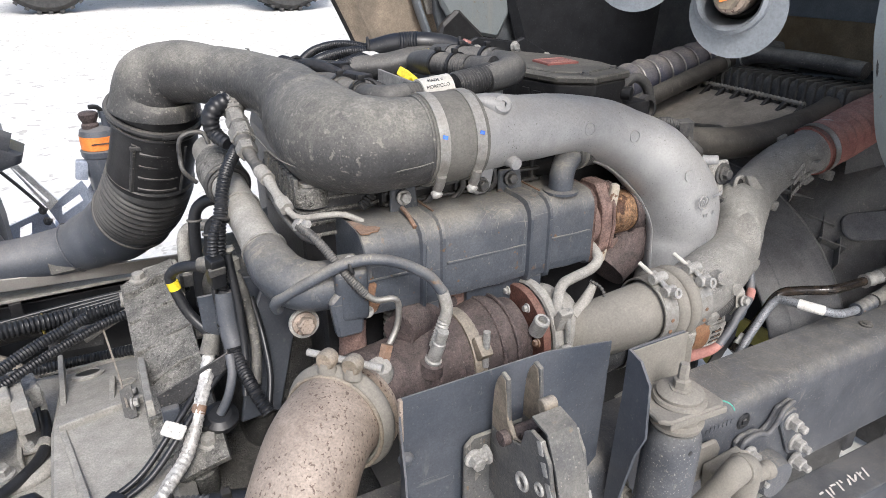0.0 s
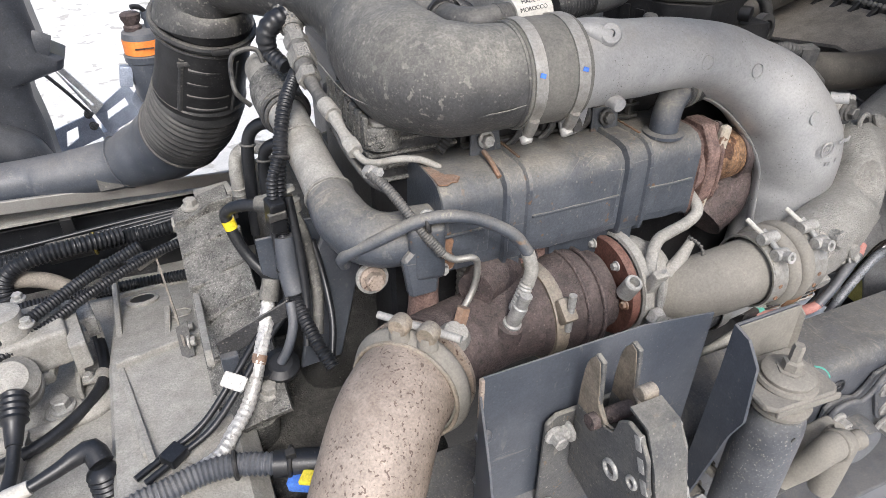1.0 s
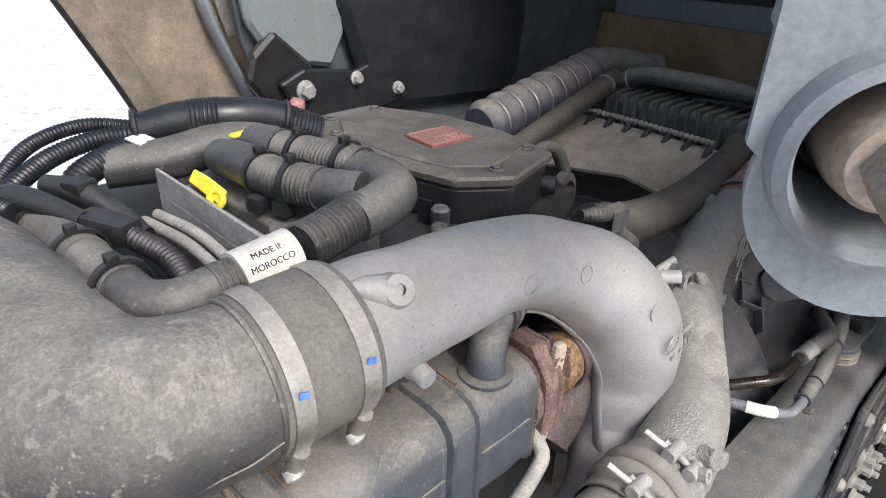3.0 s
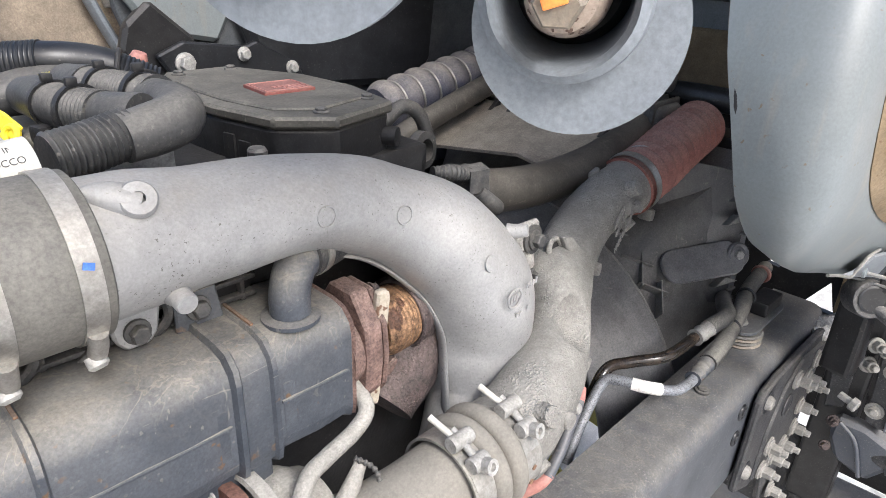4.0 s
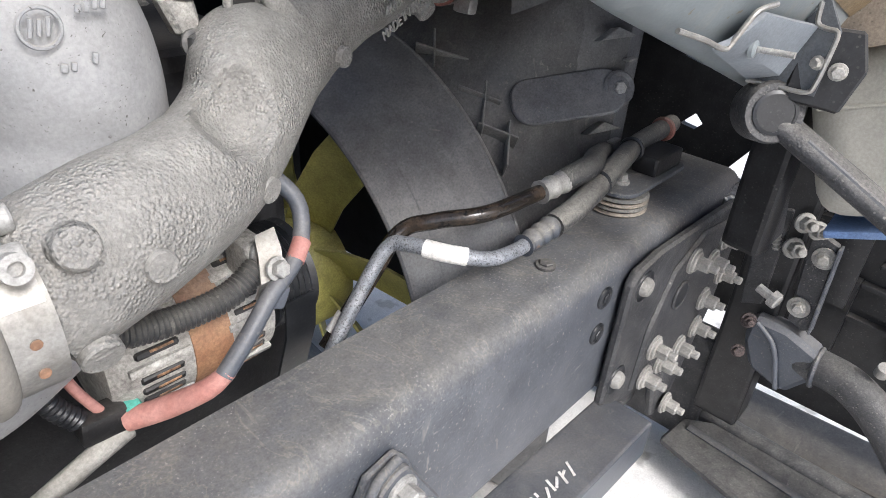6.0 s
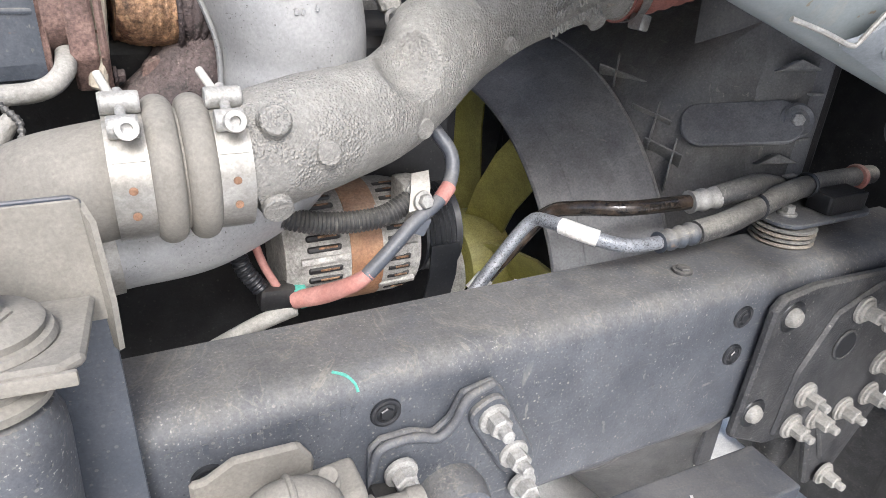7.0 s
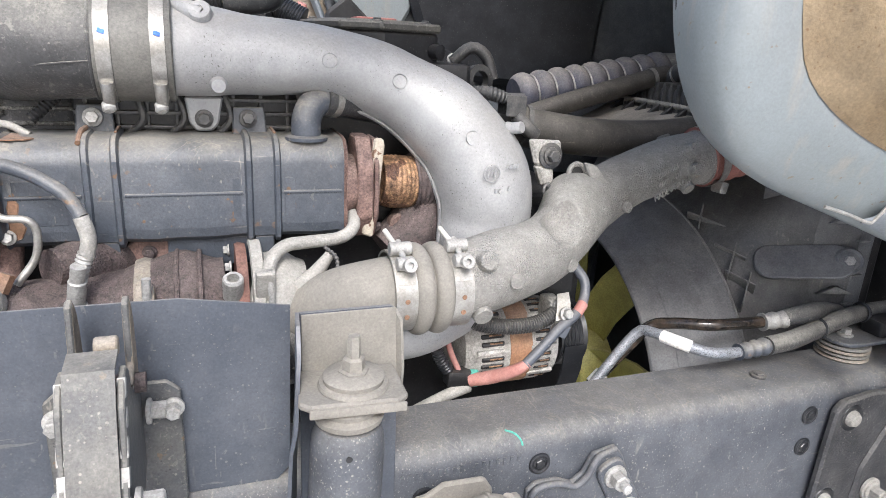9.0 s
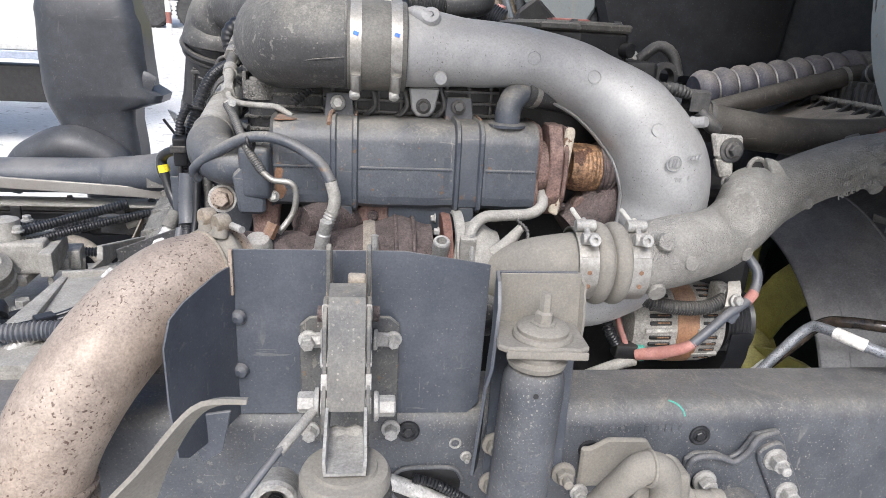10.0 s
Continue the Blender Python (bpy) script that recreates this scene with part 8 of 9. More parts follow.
foil = thing("foil_sleeved_cable", "cable in crinkled silver foil sleeve", "cable", (0.21, 1.115, 1.12))
part("sheath", tube([(0.210, 1.115, 1.122), (0.192, 1.08, 1.09), (0.169, 1.041, 1.056), (0.138, 1.005, 1.004), (0.104, 0.965, 0.989), (0.073, 0.935, 0.978), (0.016, 0.91, 0.975), (-0.05, 0.87, 0.93)], 0.0125, 20, 0.0035, ripple=(0.011, 0.0012), wobble=0.16), M_FOIL, foil)
part("top_connector", tube([(0.222, 1.13, 1.15), (0.209, 1.113, 1.120)], [0.016, 0.018], 14), M_RUBBER, foil)
part("rust_band", tube([(0.1735, 1.047, 1.063), (0.1665, 1.0385, 1.052)], 0.0127, 14), M_RUST, foil)
pair = thing("brake_hoses", "pair of thin black hoses with white paper flag", "hose", (0.1, 1.05, 0.95))
for d in (0, 0.014):
    part("hose", tube([(0.24 + d, 1.13 - d, 1.10), (0.178 + d, 1.08 - d, 1.075), (0.117 + d, 1.03 - d, 1.036), (0.06 + d, 1.0 - d, 0.992), (0.005 + d, 0.98 - d, 0.975), (-0.05 + d, 0.95 - d, 0.97)], 0.006, 10), M_CLEANBLACK, pair)
part("paper_flag", slab(rounded(0.04, 0.026, 0.004), 0.002, plane_pose((0.122, 1.012, 1.052), (-0.2, -0.6, 0.8), (1, -0.6, -0.4))), M_FOIL, pair)
part("clip", box((0.035, 0.03, 0.02), pose(0.01, 0.965, 0.98, 0, 0, 40), 0.004), M_CLEANBLACK, pair)
ycable = cable("taped_cable", "black cable with bright yellow tape ring", [(0.245, 1.17, 1.27), (0.20, 1.20, 1.265), (0.175, 1.22, 1.245), (0.178, 1.215, 1.215), (0.195, 1.20, 1.165), (0.225, 1.17, 1.125)], 0.0105, M_CLEANBLACK)
part("yellow_tape", tube([(0.1755, 1.2165, 1.232), (0.179, 1.2145, 1.216)], 0.0115, 14), M_YELLOW, ycable)
part("rubber_cap", tube([(0.29, 1.16, 1.27), (0.25, 1.17, 1.272), (0.225, 1.185, 1.27)], [0.014, 0.02, 0.014], 14), M_RUBBER, ycable)
gcable = cable("breather_pipe", "grey rubber breather pipe with moulded plug", [(0.275, 1.15, 1.268), (0.285, 1.13, 1.235), (0.292, 1.118, 1.18), (0.29, 1.09, 1.12), (0.275, 1.05, 1.07)], 0.010, M_RUBBER)
part("plug", lathe([(0.018, 0), (0.02, 0.02), (0.010, 0.025), (0.010, 0.035), (0.017, 0.038), (0.015, 0.045)], (0.275, 1.15, 1.262), (-0.1, 0.2, 1), 18), M_GEAR, gcable)
selector = thing("selector_cables", "pair of long black corrugated gear selector cables", "cable", (-0.1, 1.4, 1.0))
part("cable", tube([(-0.75, 1.05, 1.02), (-0.45, 1.20, 1.02), (-0.25, 1.32, 1.025), (-0.10, 1.42, 1.05), (0.01, 1.46, 1.075)], 0.013, 14, ripple=(0.007, 0.0022)), M_CLEANBLACK, selector)
part("cable", tube([(-0.75, 1.02, 0.99), (-0.45, 1.18, 0.995), (-0.25, 1.30, 1.0), (-0.10, 1.41, 1.02), (0.02, 1.47, 1.04), (0.10, 1.49, 1.05)], 0.011, 14, ripple=(0.007, 0.002)), M_CLEANBLACK, selector)
part("rod", tube([(-0.01, 1.49, 1.005), (0.04, 1.505, 1.022), (0.103, 1.52, 1.043)], 0.009, 14), M_GEAR, selector)
part("blue_joint", tube([(0.095, 1.52, 1.041), (0.116, 1.52, 1.046)], 0.0175, 16), M_BLUE, selector, "blue plastic collar")
part("rubber_end", tube([(0.112, 1.52, 1.045), (0.146, 1.52, 1.049), (0.17, 1.52, 1.050), (0.205, 1.51, 1.055)], [0.015, 0.017, 0.015, 0.017], 18, ripple=(0.014, 0.0015)), M_RUBBER, selector)
part("breather_dome", tube([(0.077, 1.60, 1.030), (0.11, 1.60, 1.028), (0.15, 1.60, 1.022), (0.20, 1.59, 1.015)], [0.018, 0.026, 0.025, 0.022], 22), M_GEAR, selector)
valve = thing("valve_block", "dusty cast aluminium valve block behind the bell housing", "valve", (0.19, 1.66, 0.98))
part("body", box((0.085, 0.06, 0.062), pose(0.185, 1.665, 1.035, 0, -4, 5), 0.006), M_GEAR, valve)
part("port", lathe([(0.018, 0), (0.018, 0.02), (0.012, 0.022)], (0.160, 1.634, 1.04), (0, -1, 0.1), 20), M_GEAR, valve)
part("step", box((0.05, 0.03, 0.04), pose(0.20, 1.63, 1.02, 0, -4, 5), 0.005), M_GEAR, valve)
speed = thing("speed_sensor", "black two-bolt speed sensor with taped lead", "sensor", (0.2, 1.05, 1.0))
part("disc", lathe([(0.032, 0), (0.032, 0.012), (0.02, 0.02)], (0.205, 1.06, 1.01), (0, -0.4, 1), 24), M_CLEANBLACK, speed)
part("ear", lathe([(0.014, 0), (0.014, 0.014)], (0.175, 1.055, 1.012), (0, -0.4, 1), 16), M_CLEANBLACK, speed)
part("lead", tube([(0.205, 1.05, 1.03), (0.222, 1.05, 1.06), (0.237, 1.06, 1.10), (0.24, 1.08, 1.13)], 0.0085, 12), M_SHIELD, speed)
farloom = cable("wiring_loom", "thick black corrugated loom with yellow ring along the far rail", [(-0.9, 1.78, 0.90), (-0.5, 1.79, 0.905), (-0.2, 1.80, 0.905), (0.05, 1.80, 0.915), (0.25, 1.78, 0.95)], 0.022, M_CLEANBLACK, (0.010, 0.004), "wiring loom")
part("connector", tube([(-0.22, 1.80, 0.905), (-0.12, 1.80, 0.910)], 0.028, 18), M_RUBBER, farloom)
part("yellow_ring", ring((-0.115, 1.80, 0.910), (1, 0, 0), 0.026, 0.004, 24), M_WORNYELLOW, farloom)
cable("wiring_loom", "black corrugated loom curving below the far rail", [(-0.05, 1.79, 0.925), (-0.15, 1.76, 0.935), (-0.225, 1.75, 0.935), (-0.29, 1.74, 0.92), (-0.322, 1.735, 0.88), (-0.315, 1.72, 0.83), (-0.28, 1.70, 0.77), (-0.2, 1.66, 0.70)], 0.022, M_CLEANBLACK, (0.011, 0.004), "wiring loom")
for k in range(4):
    cable("thin_cable", "thin black cable along the far rail", [(-0.8, 1.82 - 0.03 * k, 0.90 + 0.015 * k), (-0.3, 1.86 - 0.03 * k, 0.905), (0.0, 1.86 - 0.02 * k, 0.925), (0.28, 1.82 - 0.02 * k, 0.95 + 0.012 * k)], 0.006, M_CLEANBLACK, group="thin cables along the far rail")
# Black sheets added where the hollow round the gearbox is only dark.
under = thing("dark_hollow_sheets", "black sheets added for the dark hollow below the gearbox", "tray", (-0.45, 1.38, 0.49))
part("tray", box((1.7, 1.25, 0.02), Matrix.Translation((-0.45, 1.355, 0.50)), 0.004), M_CLEANBLACK, under)
part("side_panel", box((2.6, 0.02, 0.66), Matrix.Translation((-0.4, 1.995, 0.565)), 0.004), M_CLEANBLACK, under)
# Blocker, not a known part: covers bright ground seen past the engine.
part("front_side_panel", box((1.1, 0.02, 0.66), Matrix.Translation((1.85, 1.95, 0.845)), 0.004), M_CLEANBLACK, under)
for pts in ([(0.250, 1.50, 1.02), (0.254, 1.51, 1.10), (0.264, 1.51, 1.235), (0.288, 1.50, 1.278), (0.326, 1.47, 1.290)], [(0.283, 1.48, 1.02), (0.284, 1.49, 1.10), (0.290, 1.49, 1.203), (0.304, 1.48, 1.236), (0.335, 1.46, 1.248)]):
    pipe = cable("coolant_pipe", "black coolant pipe bending beside the gas tube", pts, 0.0135, M_CLEANBLACK, None, "pipe", group="coolant pipes beside the gas tube")
    part("tie", ring(pts[2], (0.1, 0.1, 1), 0.0145, 0.003, 18), M_DARKBOLT, pipe)
mpipe = cable("metal_pipe", "pale bent metal pipe behind the loom", [(0.236, 1.61, 1.03), (0.238, 1.62, 1.06), (0.240, 1.62, 1.13), (0.250, 1.62, 1.166), (0.276, 1.61, 1.183), (0.31, 1.59, 1.185)], 0.0155, M_ALU, None, "pipe")
part("union", lathe([(0.022, 0), (0.022, 0.03), (0.018, 0.034)], (0.236, 1.61, 1.03), (0, 0.1, 1), 6), M_DARKBOLT, mpipe)
part("bead", ring((0.2385, 1.62, 1.082), (0, 0, 1), 0.0165, 0.0025, 20), M_ALU, mpipe)
cable("tan_pipe", "dusty tan pipe curving below the far rail", [(-0.7, 1.80, 0.84), (-0.348, 1.76, 0.875), (-0.258, 1.75, 0.872), (-0.20, 1.74, 0.84), (-0.16, 1.73, 0.78)], 0.02, M_SLOPE, None, "pipe")
cable("heater_hose", "black hose crossing below the far rail", [(-0.30, 1.60, 0.90), (-0.15, 1.62, 0.885), (0.0, 1.62, 0.88), (0.12, 1.58, 0.90)], 0.014, M_CLEANBLACK, (0.008, 0.003), "hose")
crossloom = cable("wiring_loom", "black corrugated loom crossing over the gearbox edge", [(-0.12, 0.86, 0.965), (-0.06, 0.885, 0.985), (-0.003, 0.896, 0.987), (0.046, 0.905, 0.987), (0.094, 0.901, 0.987), (0.157, 0.878, 0.985)], 0.019, M_SHIELD, (0.008, 0.003), "wiring loom")
part("smooth_trunk", tube([(0.150, 0.880, 0.985), (0.205, 0.862, 0.983), (0.257, 0.842, 0.982), (0.33, 0.82, 0.975)], [0.021, 0.023, 0.023, 0.022], 18), M_CLEANBLACK, crossloom)
part("tie", ring((0.095, 0.900, 0.987), (1, -0.1, 0), 0.020, 0.004, 20), M_BLACK, crossloom)
part("tie", ring((0.175, 0.873, 0.985), (1, -0.3, 0), 0.023, 0.004, 20), M_BLACK, crossloom)
part("tie_head", box((0.016, 0.014, 0.012), pose(0.175, 0.868, 1.010), 0.002), M_BLACK, crossloom)
part("blue_plug", box((0.05, 0.022, 0.02), pose(0.185, 0.835, 0.975, 0, -10, -35), 0.004), M_BLUE, crossloom, "blue connector with yellow lock")
part("yellow_lock", box((0.02, 0.024, 0.008), pose(0.19, 0.832, 0.989, 0, -10, -35), 0.002), M_YELLOW, crossloom)
collar = thing("gearbox_plug", "black bayonet plug with ribbed collar on a pale sensor", "connector", (-0.10, 0.985, 0.86))
part("sensor_base", lathe([(0.026, -0.06), (0.026, 0.008), (0.022, 0.012), (0.022, 0.022)], (-0.097, 0.985, 0.90), (-0.05, 0.3, 1), 24), M_GEAR, collar, "pale metal sensor body")
part("socket", lathe([(0.020, 0.018), (0.024, 0.022)] + [(0.0255 - 0.003 * (k % 2), 0.026 + 0.0045 * k) for k in range(7)] + [(0.022, 0.062), (0.012, 0.068)], (-0.097, 0.985, 0.90), (-0.05, 0.3, 1), 28), M_CLEANBLACK, collar)
part("boot", tube([(-0.098, 1.008, 0.966), (-0.108, 1.030, 0.978), (-0.130, 1.030, 0.975), (-0.16, 1.020, 0.968), (-0.200, 1.010, 0.960)], [0.019, 0.019, 0.015, 0.012, 0.010], 16), M_CLEANBLACK, collar)
part("pale_sleeve", tube([(-0.200, 1.010, 0.960), (-0.235, 1.008, 0.952), (-0.27, 1.0, 0.945)], [0.012, 0.015, 0.014], 14), M_PAPER, collar, "pale taped sleeve")
part("lead", tube([(-0.27, 1.0, 0.945), (-0.33, 0.98, 0.93), (-0.42, 0.95, 0.90)], 0.010, 12), M_CLEANBLACK, collar)
gstrip = thing("cable_bracket", "dark blue-grey cable bracket strip beside the bell housing", "bracket", (0.17, 1.07, 1.05))
part("strip", slab([(0.108, 1.081), (0.237, 1.132), (0.245, 1.104), (0.113, 1.036)], 0.004, plane_pose((0, 1.085, 0), (0, -1, 0), (1, 0, 0)), 0.001), M_BLACKCAST, gstrip)
part("strip_foot", box((0.03, 0.03, 0.05), pose(0.125, 1.085, 1.03, 0, 0, 0), 0.004), M_SHIELD, gstrip)
for pts, r in (([(0.245, 1.135, 1.33), (0.238, 1.125, 1.25), (0.240, 1.11, 1.17), (0.236, 1.08, 1.10)], 0.006), ([(0.268, 1.12, 1.31), (0.272, 1.105, 1.22), (0.268, 1.08, 1.13), (0.252, 1.04, 1.06)], 0.0075), ([(0.30, 1.13, 1.21), (0.306, 1.10, 1.15), (0.302, 1.05, 1.09), (0.285, 1.01, 1.04)], 0.0065)):
    cable("branch_cable", "thin black branch cable beside the engine loom", pts, r, M_CLEANBLACK, group="branch cables beside the loom")
joint = thing("cable_connector", "black multi-way cable connector with grey clip", "connector", (0.25, 1.1, 1.27))
part("shell", box((0.026, 0.030, 0.058), pose(0.243, 1.112, 1.285, 8, 0, 12), 0.004), M_CLEANBLACK, joint)
part("clip", box((0.030, 0.010, 0.014), pose(0.243, 1.097, 1.290, 8, 0, 12), 0.002), M_DARKBOLT, joint)
part("tail", tube([(0.243, 1.113, 1.315), (0.247, 1.118, 1.345), (0.262, 1.128, 1.375)], 0.009, 12, ripple=(0.006, 0.002)), M_CLEANBLACK, joint)

# ---- tilted cab over the engine ----
cab = thing("truck_cab", "pale blue tilted truck cab underside with tan insulation", "truck cab", (2.0, 1.2, 1.2))
EDGE = [(1.52, 0.80, 2.2), (1.435, 0.765, 1.86), (1.368, 0.722, 1.693), (1.352, 0.694, 1.61), (1.354, 0.676, 1.546), (1.376, 0.667, 1.487), (1.418, 0.652, 1.427), (1.52, 0.652, 1.376), (1.64, 0.655, 1.334), (1.80, 0.648, 1.277), (2.2, 0.63, 1.13)]
RIDGE = [(1.50, 0.66, 2.2), (1.43, 0.630, 1.88), (1.375, 0.596, 1.71), (1.358, 0.583, 1.63), (1.360, 0.576, 1.565), (1.372, 0.576, 1.50), (1.408, 0.584, 1.438), (1.49, 0.592, 1.388), (1.63, 0.592, 1.338), (1.80, 0.588, 1.278), (2.2, 0.575, 1.135)]
SEAM = [(1.52, 0.60, 2.2), (1.465, 0.585, 1.88), (1.432, 0.567, 1.71), (1.426, 0.562, 1.64), (1.434, 0.558, 1.58), (1.452, 0.555, 1.53), (1.50, 0.552, 1.488), (1.58, 0.548, 1.447), (1.70, 0.544, 1.405), (1.85, 0.54, 1.352), (2.2, 0.53, 1.245)]
BULGE = [(1.60, 0.53, 2.2), (1.54, 0.515, 1.90), (1.505, 0.50, 1.74), (1.50, 0.495, 1.68), (1.505, 0.490, 1.63), (1.52, 0.488, 1.60), (1.56, 0.486, 1.57), (1.64, 0.483, 1.545), (1.76, 0.478, 1.505), (1.89, 0.472, 1.455), (2.2, 0.46, 1.36)]
BACK = [(1.75, 0.50, 2.2), (1.70, 0.485, 1.95), (1.66, 0.47, 1.84), (1.66, 0.465, 1.80), (1.665, 0.46, 1.77), (1.68, 0.458, 1.75), (1.71, 0.455, 1.73), (1.77, 0.45, 1.72), (1.86, 0.445, 1.70), (1.96, 0.44, 1.67), (2.2, 0.43, 1.6)]
CREASE = [(x + 0.032, y - 0.026, z + 0.022) for x, y, z in SEAM]
WALL = [tuple(p[i] * w + q[i] * (1 - w) for i in range(3)) for p, q, w in zip(EDGE, RIDGE, [0.45] * 11)]
WALL = [(x - 0.012, y - 0.006, z - 0.010) for x, y, z in WALL]
part("side_panel", smooth_sheet([EDGE, WALL, RIDGE, SEAM, [(x + 0.02, y + 0.004, z + 0.02) for x, y, z in SEAM]], 0.022, 0.010), M_CAB, cab, "pale blue painted panel with rounded corner")
part("insulation", smooth_sheet([[(x, y - 0.002, z) for x, y, z in SEAM], CREASE, BULGE, BACK, [(x + 0.1, y - 0.01, z + 0.5) for x, y, z in BACK]], 0.025, 0.010), M_TAN, cab, "tan sprayed sound insulation")
part("door_seal", tube([(1.435, 0.752, 1.86), (1.375, 0.716, 1.70), (1.348, 0.685, 1.62), (1.354, 0.672, 1.55), (1.378, 0.664, 1.49)], [(0.006, 0.011), (0.006, 0.011), (0.005, 0.010), (0.004, 0.007), (0.002, 0.003)], 12), M_BLACK, cab, "black rubber edge seal")
part("inner_lining", smooth_sheet([[(x + 0.01, y + 0.01, z + 0.004) for x, y, z in EDGE], [(x + 0.03, y + 0.012, z + 0.03) for x, y, z in EDGE], [(x + 0.06, y + 0.004, z + 0.07) for x, y, z in EDGE]], 0.04, 0.006), M_BROWNLINER, cab, "dusty inner lining of the panel")
for p, d in (((1.420, 0.568, 1.535), (0.036, -0.012, 0.006)), ((1.707, 0.556, 1.308), (0.0, -0.042, 0.002))):
    p, d = Vector(p), Vector(d)
    part("stud", tube([p, p + d * 0.5, p + d], 0.0034, 12, 0.0008, ripple=(0.0022, 0.0004)), M_ZINC, cab, "bright threaded stud")
    part("stud_base", lathe([(0.010, 0), (0.009, 0.004), (0.005, 0.006)], p, d, 16), M_CAB, cab)
part("recess_plate", sheet([[(1.650, 0.572, 1.310), (1.735, 0.580, 1.280), (1.818, 0.586, 1.249)], [(1.662, 0.560, 1.318), (1.740, 0.556, 1.290), (1.818, 0.552, 1.262)], [(1.690, 0.545, 1.345), (1.755, 0.538, 1.332), (1.822, 0.530, 1.320)]], 0.006), M_CABGREY, cab, "grey recessed bracket plate")
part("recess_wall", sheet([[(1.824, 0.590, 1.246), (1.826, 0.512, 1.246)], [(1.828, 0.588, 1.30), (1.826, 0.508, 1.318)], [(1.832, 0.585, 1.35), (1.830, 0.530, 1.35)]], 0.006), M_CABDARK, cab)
part("side_bracket", slab([(-0.05, -0.045), (0.012, -0.05), (0.026, 0.0), (0.012, 0.040), (-0.045, 0.040)], 0.012, plane_pose((1.842, 0.498, 1.280), (-1, -0.25, 0.1), (0.25, -1, 0)), 0.003), M_BLACK, cab, "dark bolted bracket")
bolt(cab, (1.826, 0.497, 1.278), (-1, -0.3, 0), 0.010, M_GEAR)
bolt(cab, (1.820, 0.518, 1.284), (-1, 0.3, 0), 0.008, M_GEAR)
part("hook", tube([(1.577, 0.580, 1.337), (1.62, 0.572, 1.325), (1.655, 0.565, 1.313), (1.663, 0.562, 1.316), (1.672, 0.556, 1.335), (1.681, 0.551, 1.348), (1.71, 0.545, 1.352)], 0.0028, 8, 0.005), M_STEEL, cab, "bright bent steel lip")
part("hook", tube([(1.816, 0.586, 1.249), (1.820, 0.55, 1.249), (1.821, 0.520, 1.250), (1.820, 0.513, 1.262), (1.817, 0.508, 1.30), (1.815, 0.508, 1.319), (1.819, 0.520, 1.320), (1.822, 0.532, 1.324), (1.824, 0.535, 1.345)], 0.0028, 8, 0.005), M_STEEL, cab, "bright bent steel lip")
# Mostly out of view; added and sized to hold light off the engine bay.
part("floor", sheet([[(2.46, 0.62, 1.67), (2.46, 1.2, 1.68), (2.46, 1.86, 1.67)], [(2.2, 0.64, 1.83), (2.2, 1.2, 1.84), (2.2, 1.86, 1.83)], [(1.58, 0.74, 2.20), (1.58, 1.2, 2.21), (1.58, 1.86, 2.20)]], 0.03), M_CABDARK, cab, "added leaning cab floor that shades the engine bay")
part("tunnel_wall", slab([(1.06, 1.62), (1.10, 1.50), (1.16, 1.30), (1.4, 1.15), (2.7, 1.1), (2.75, 2.0), (3.1, 3.1), (1.50, 3.1), (1.02, 2.0)], 0.02, plane_pose((0, 1.84, 0), (0, -1, 0), (1, 0, 0)), 0.003), M_CABDARK, cab, "grey-blue painted tunnel wall")
part("tunnel_lining", slab([(1.27, 1.70), (1.345, 1.50), (1.42, 1.43), (1.86, 1.40), (1.91, 1.46), (1.96, 1.98), (2.25, 2.9), (1.62, 2.9), (1.25, 1.98)], 0.05, plane_pose((0, 1.80, 0), (0, -1, 0), (1, 0, 0)), 0.02), M_CLEANBLACK, cab, "black padded tunnel lining")
part("frame_post", slab([(1.06, 1.66), (1.10, 1.60), (1.16, 1.57), (1.26, 1.55), (1.30, 1.62), (1.27, 2.0), (1.62, 3.0), (1.42, 3.0), (1.02, 2.0)], 0.03, plane_pose((0, 1.81, 0), (0, -1, 0), (1, 0, 0)), 0.01), M_CAB, cab, "pale blue painted frame post")
part("cross_beam", box((0.10, 1.2, 0.16), pose(2.42, 1.25, 1.50, 0, 10, 0), 0.01), M_TAN, cab, "brown dusty cross beam")
part("front_wall", box((0.03, 1.24, 0.30), pose(2.475, 1.24, 1.54, 0, 0, 0), 0.005), M_CABGREY, cab)


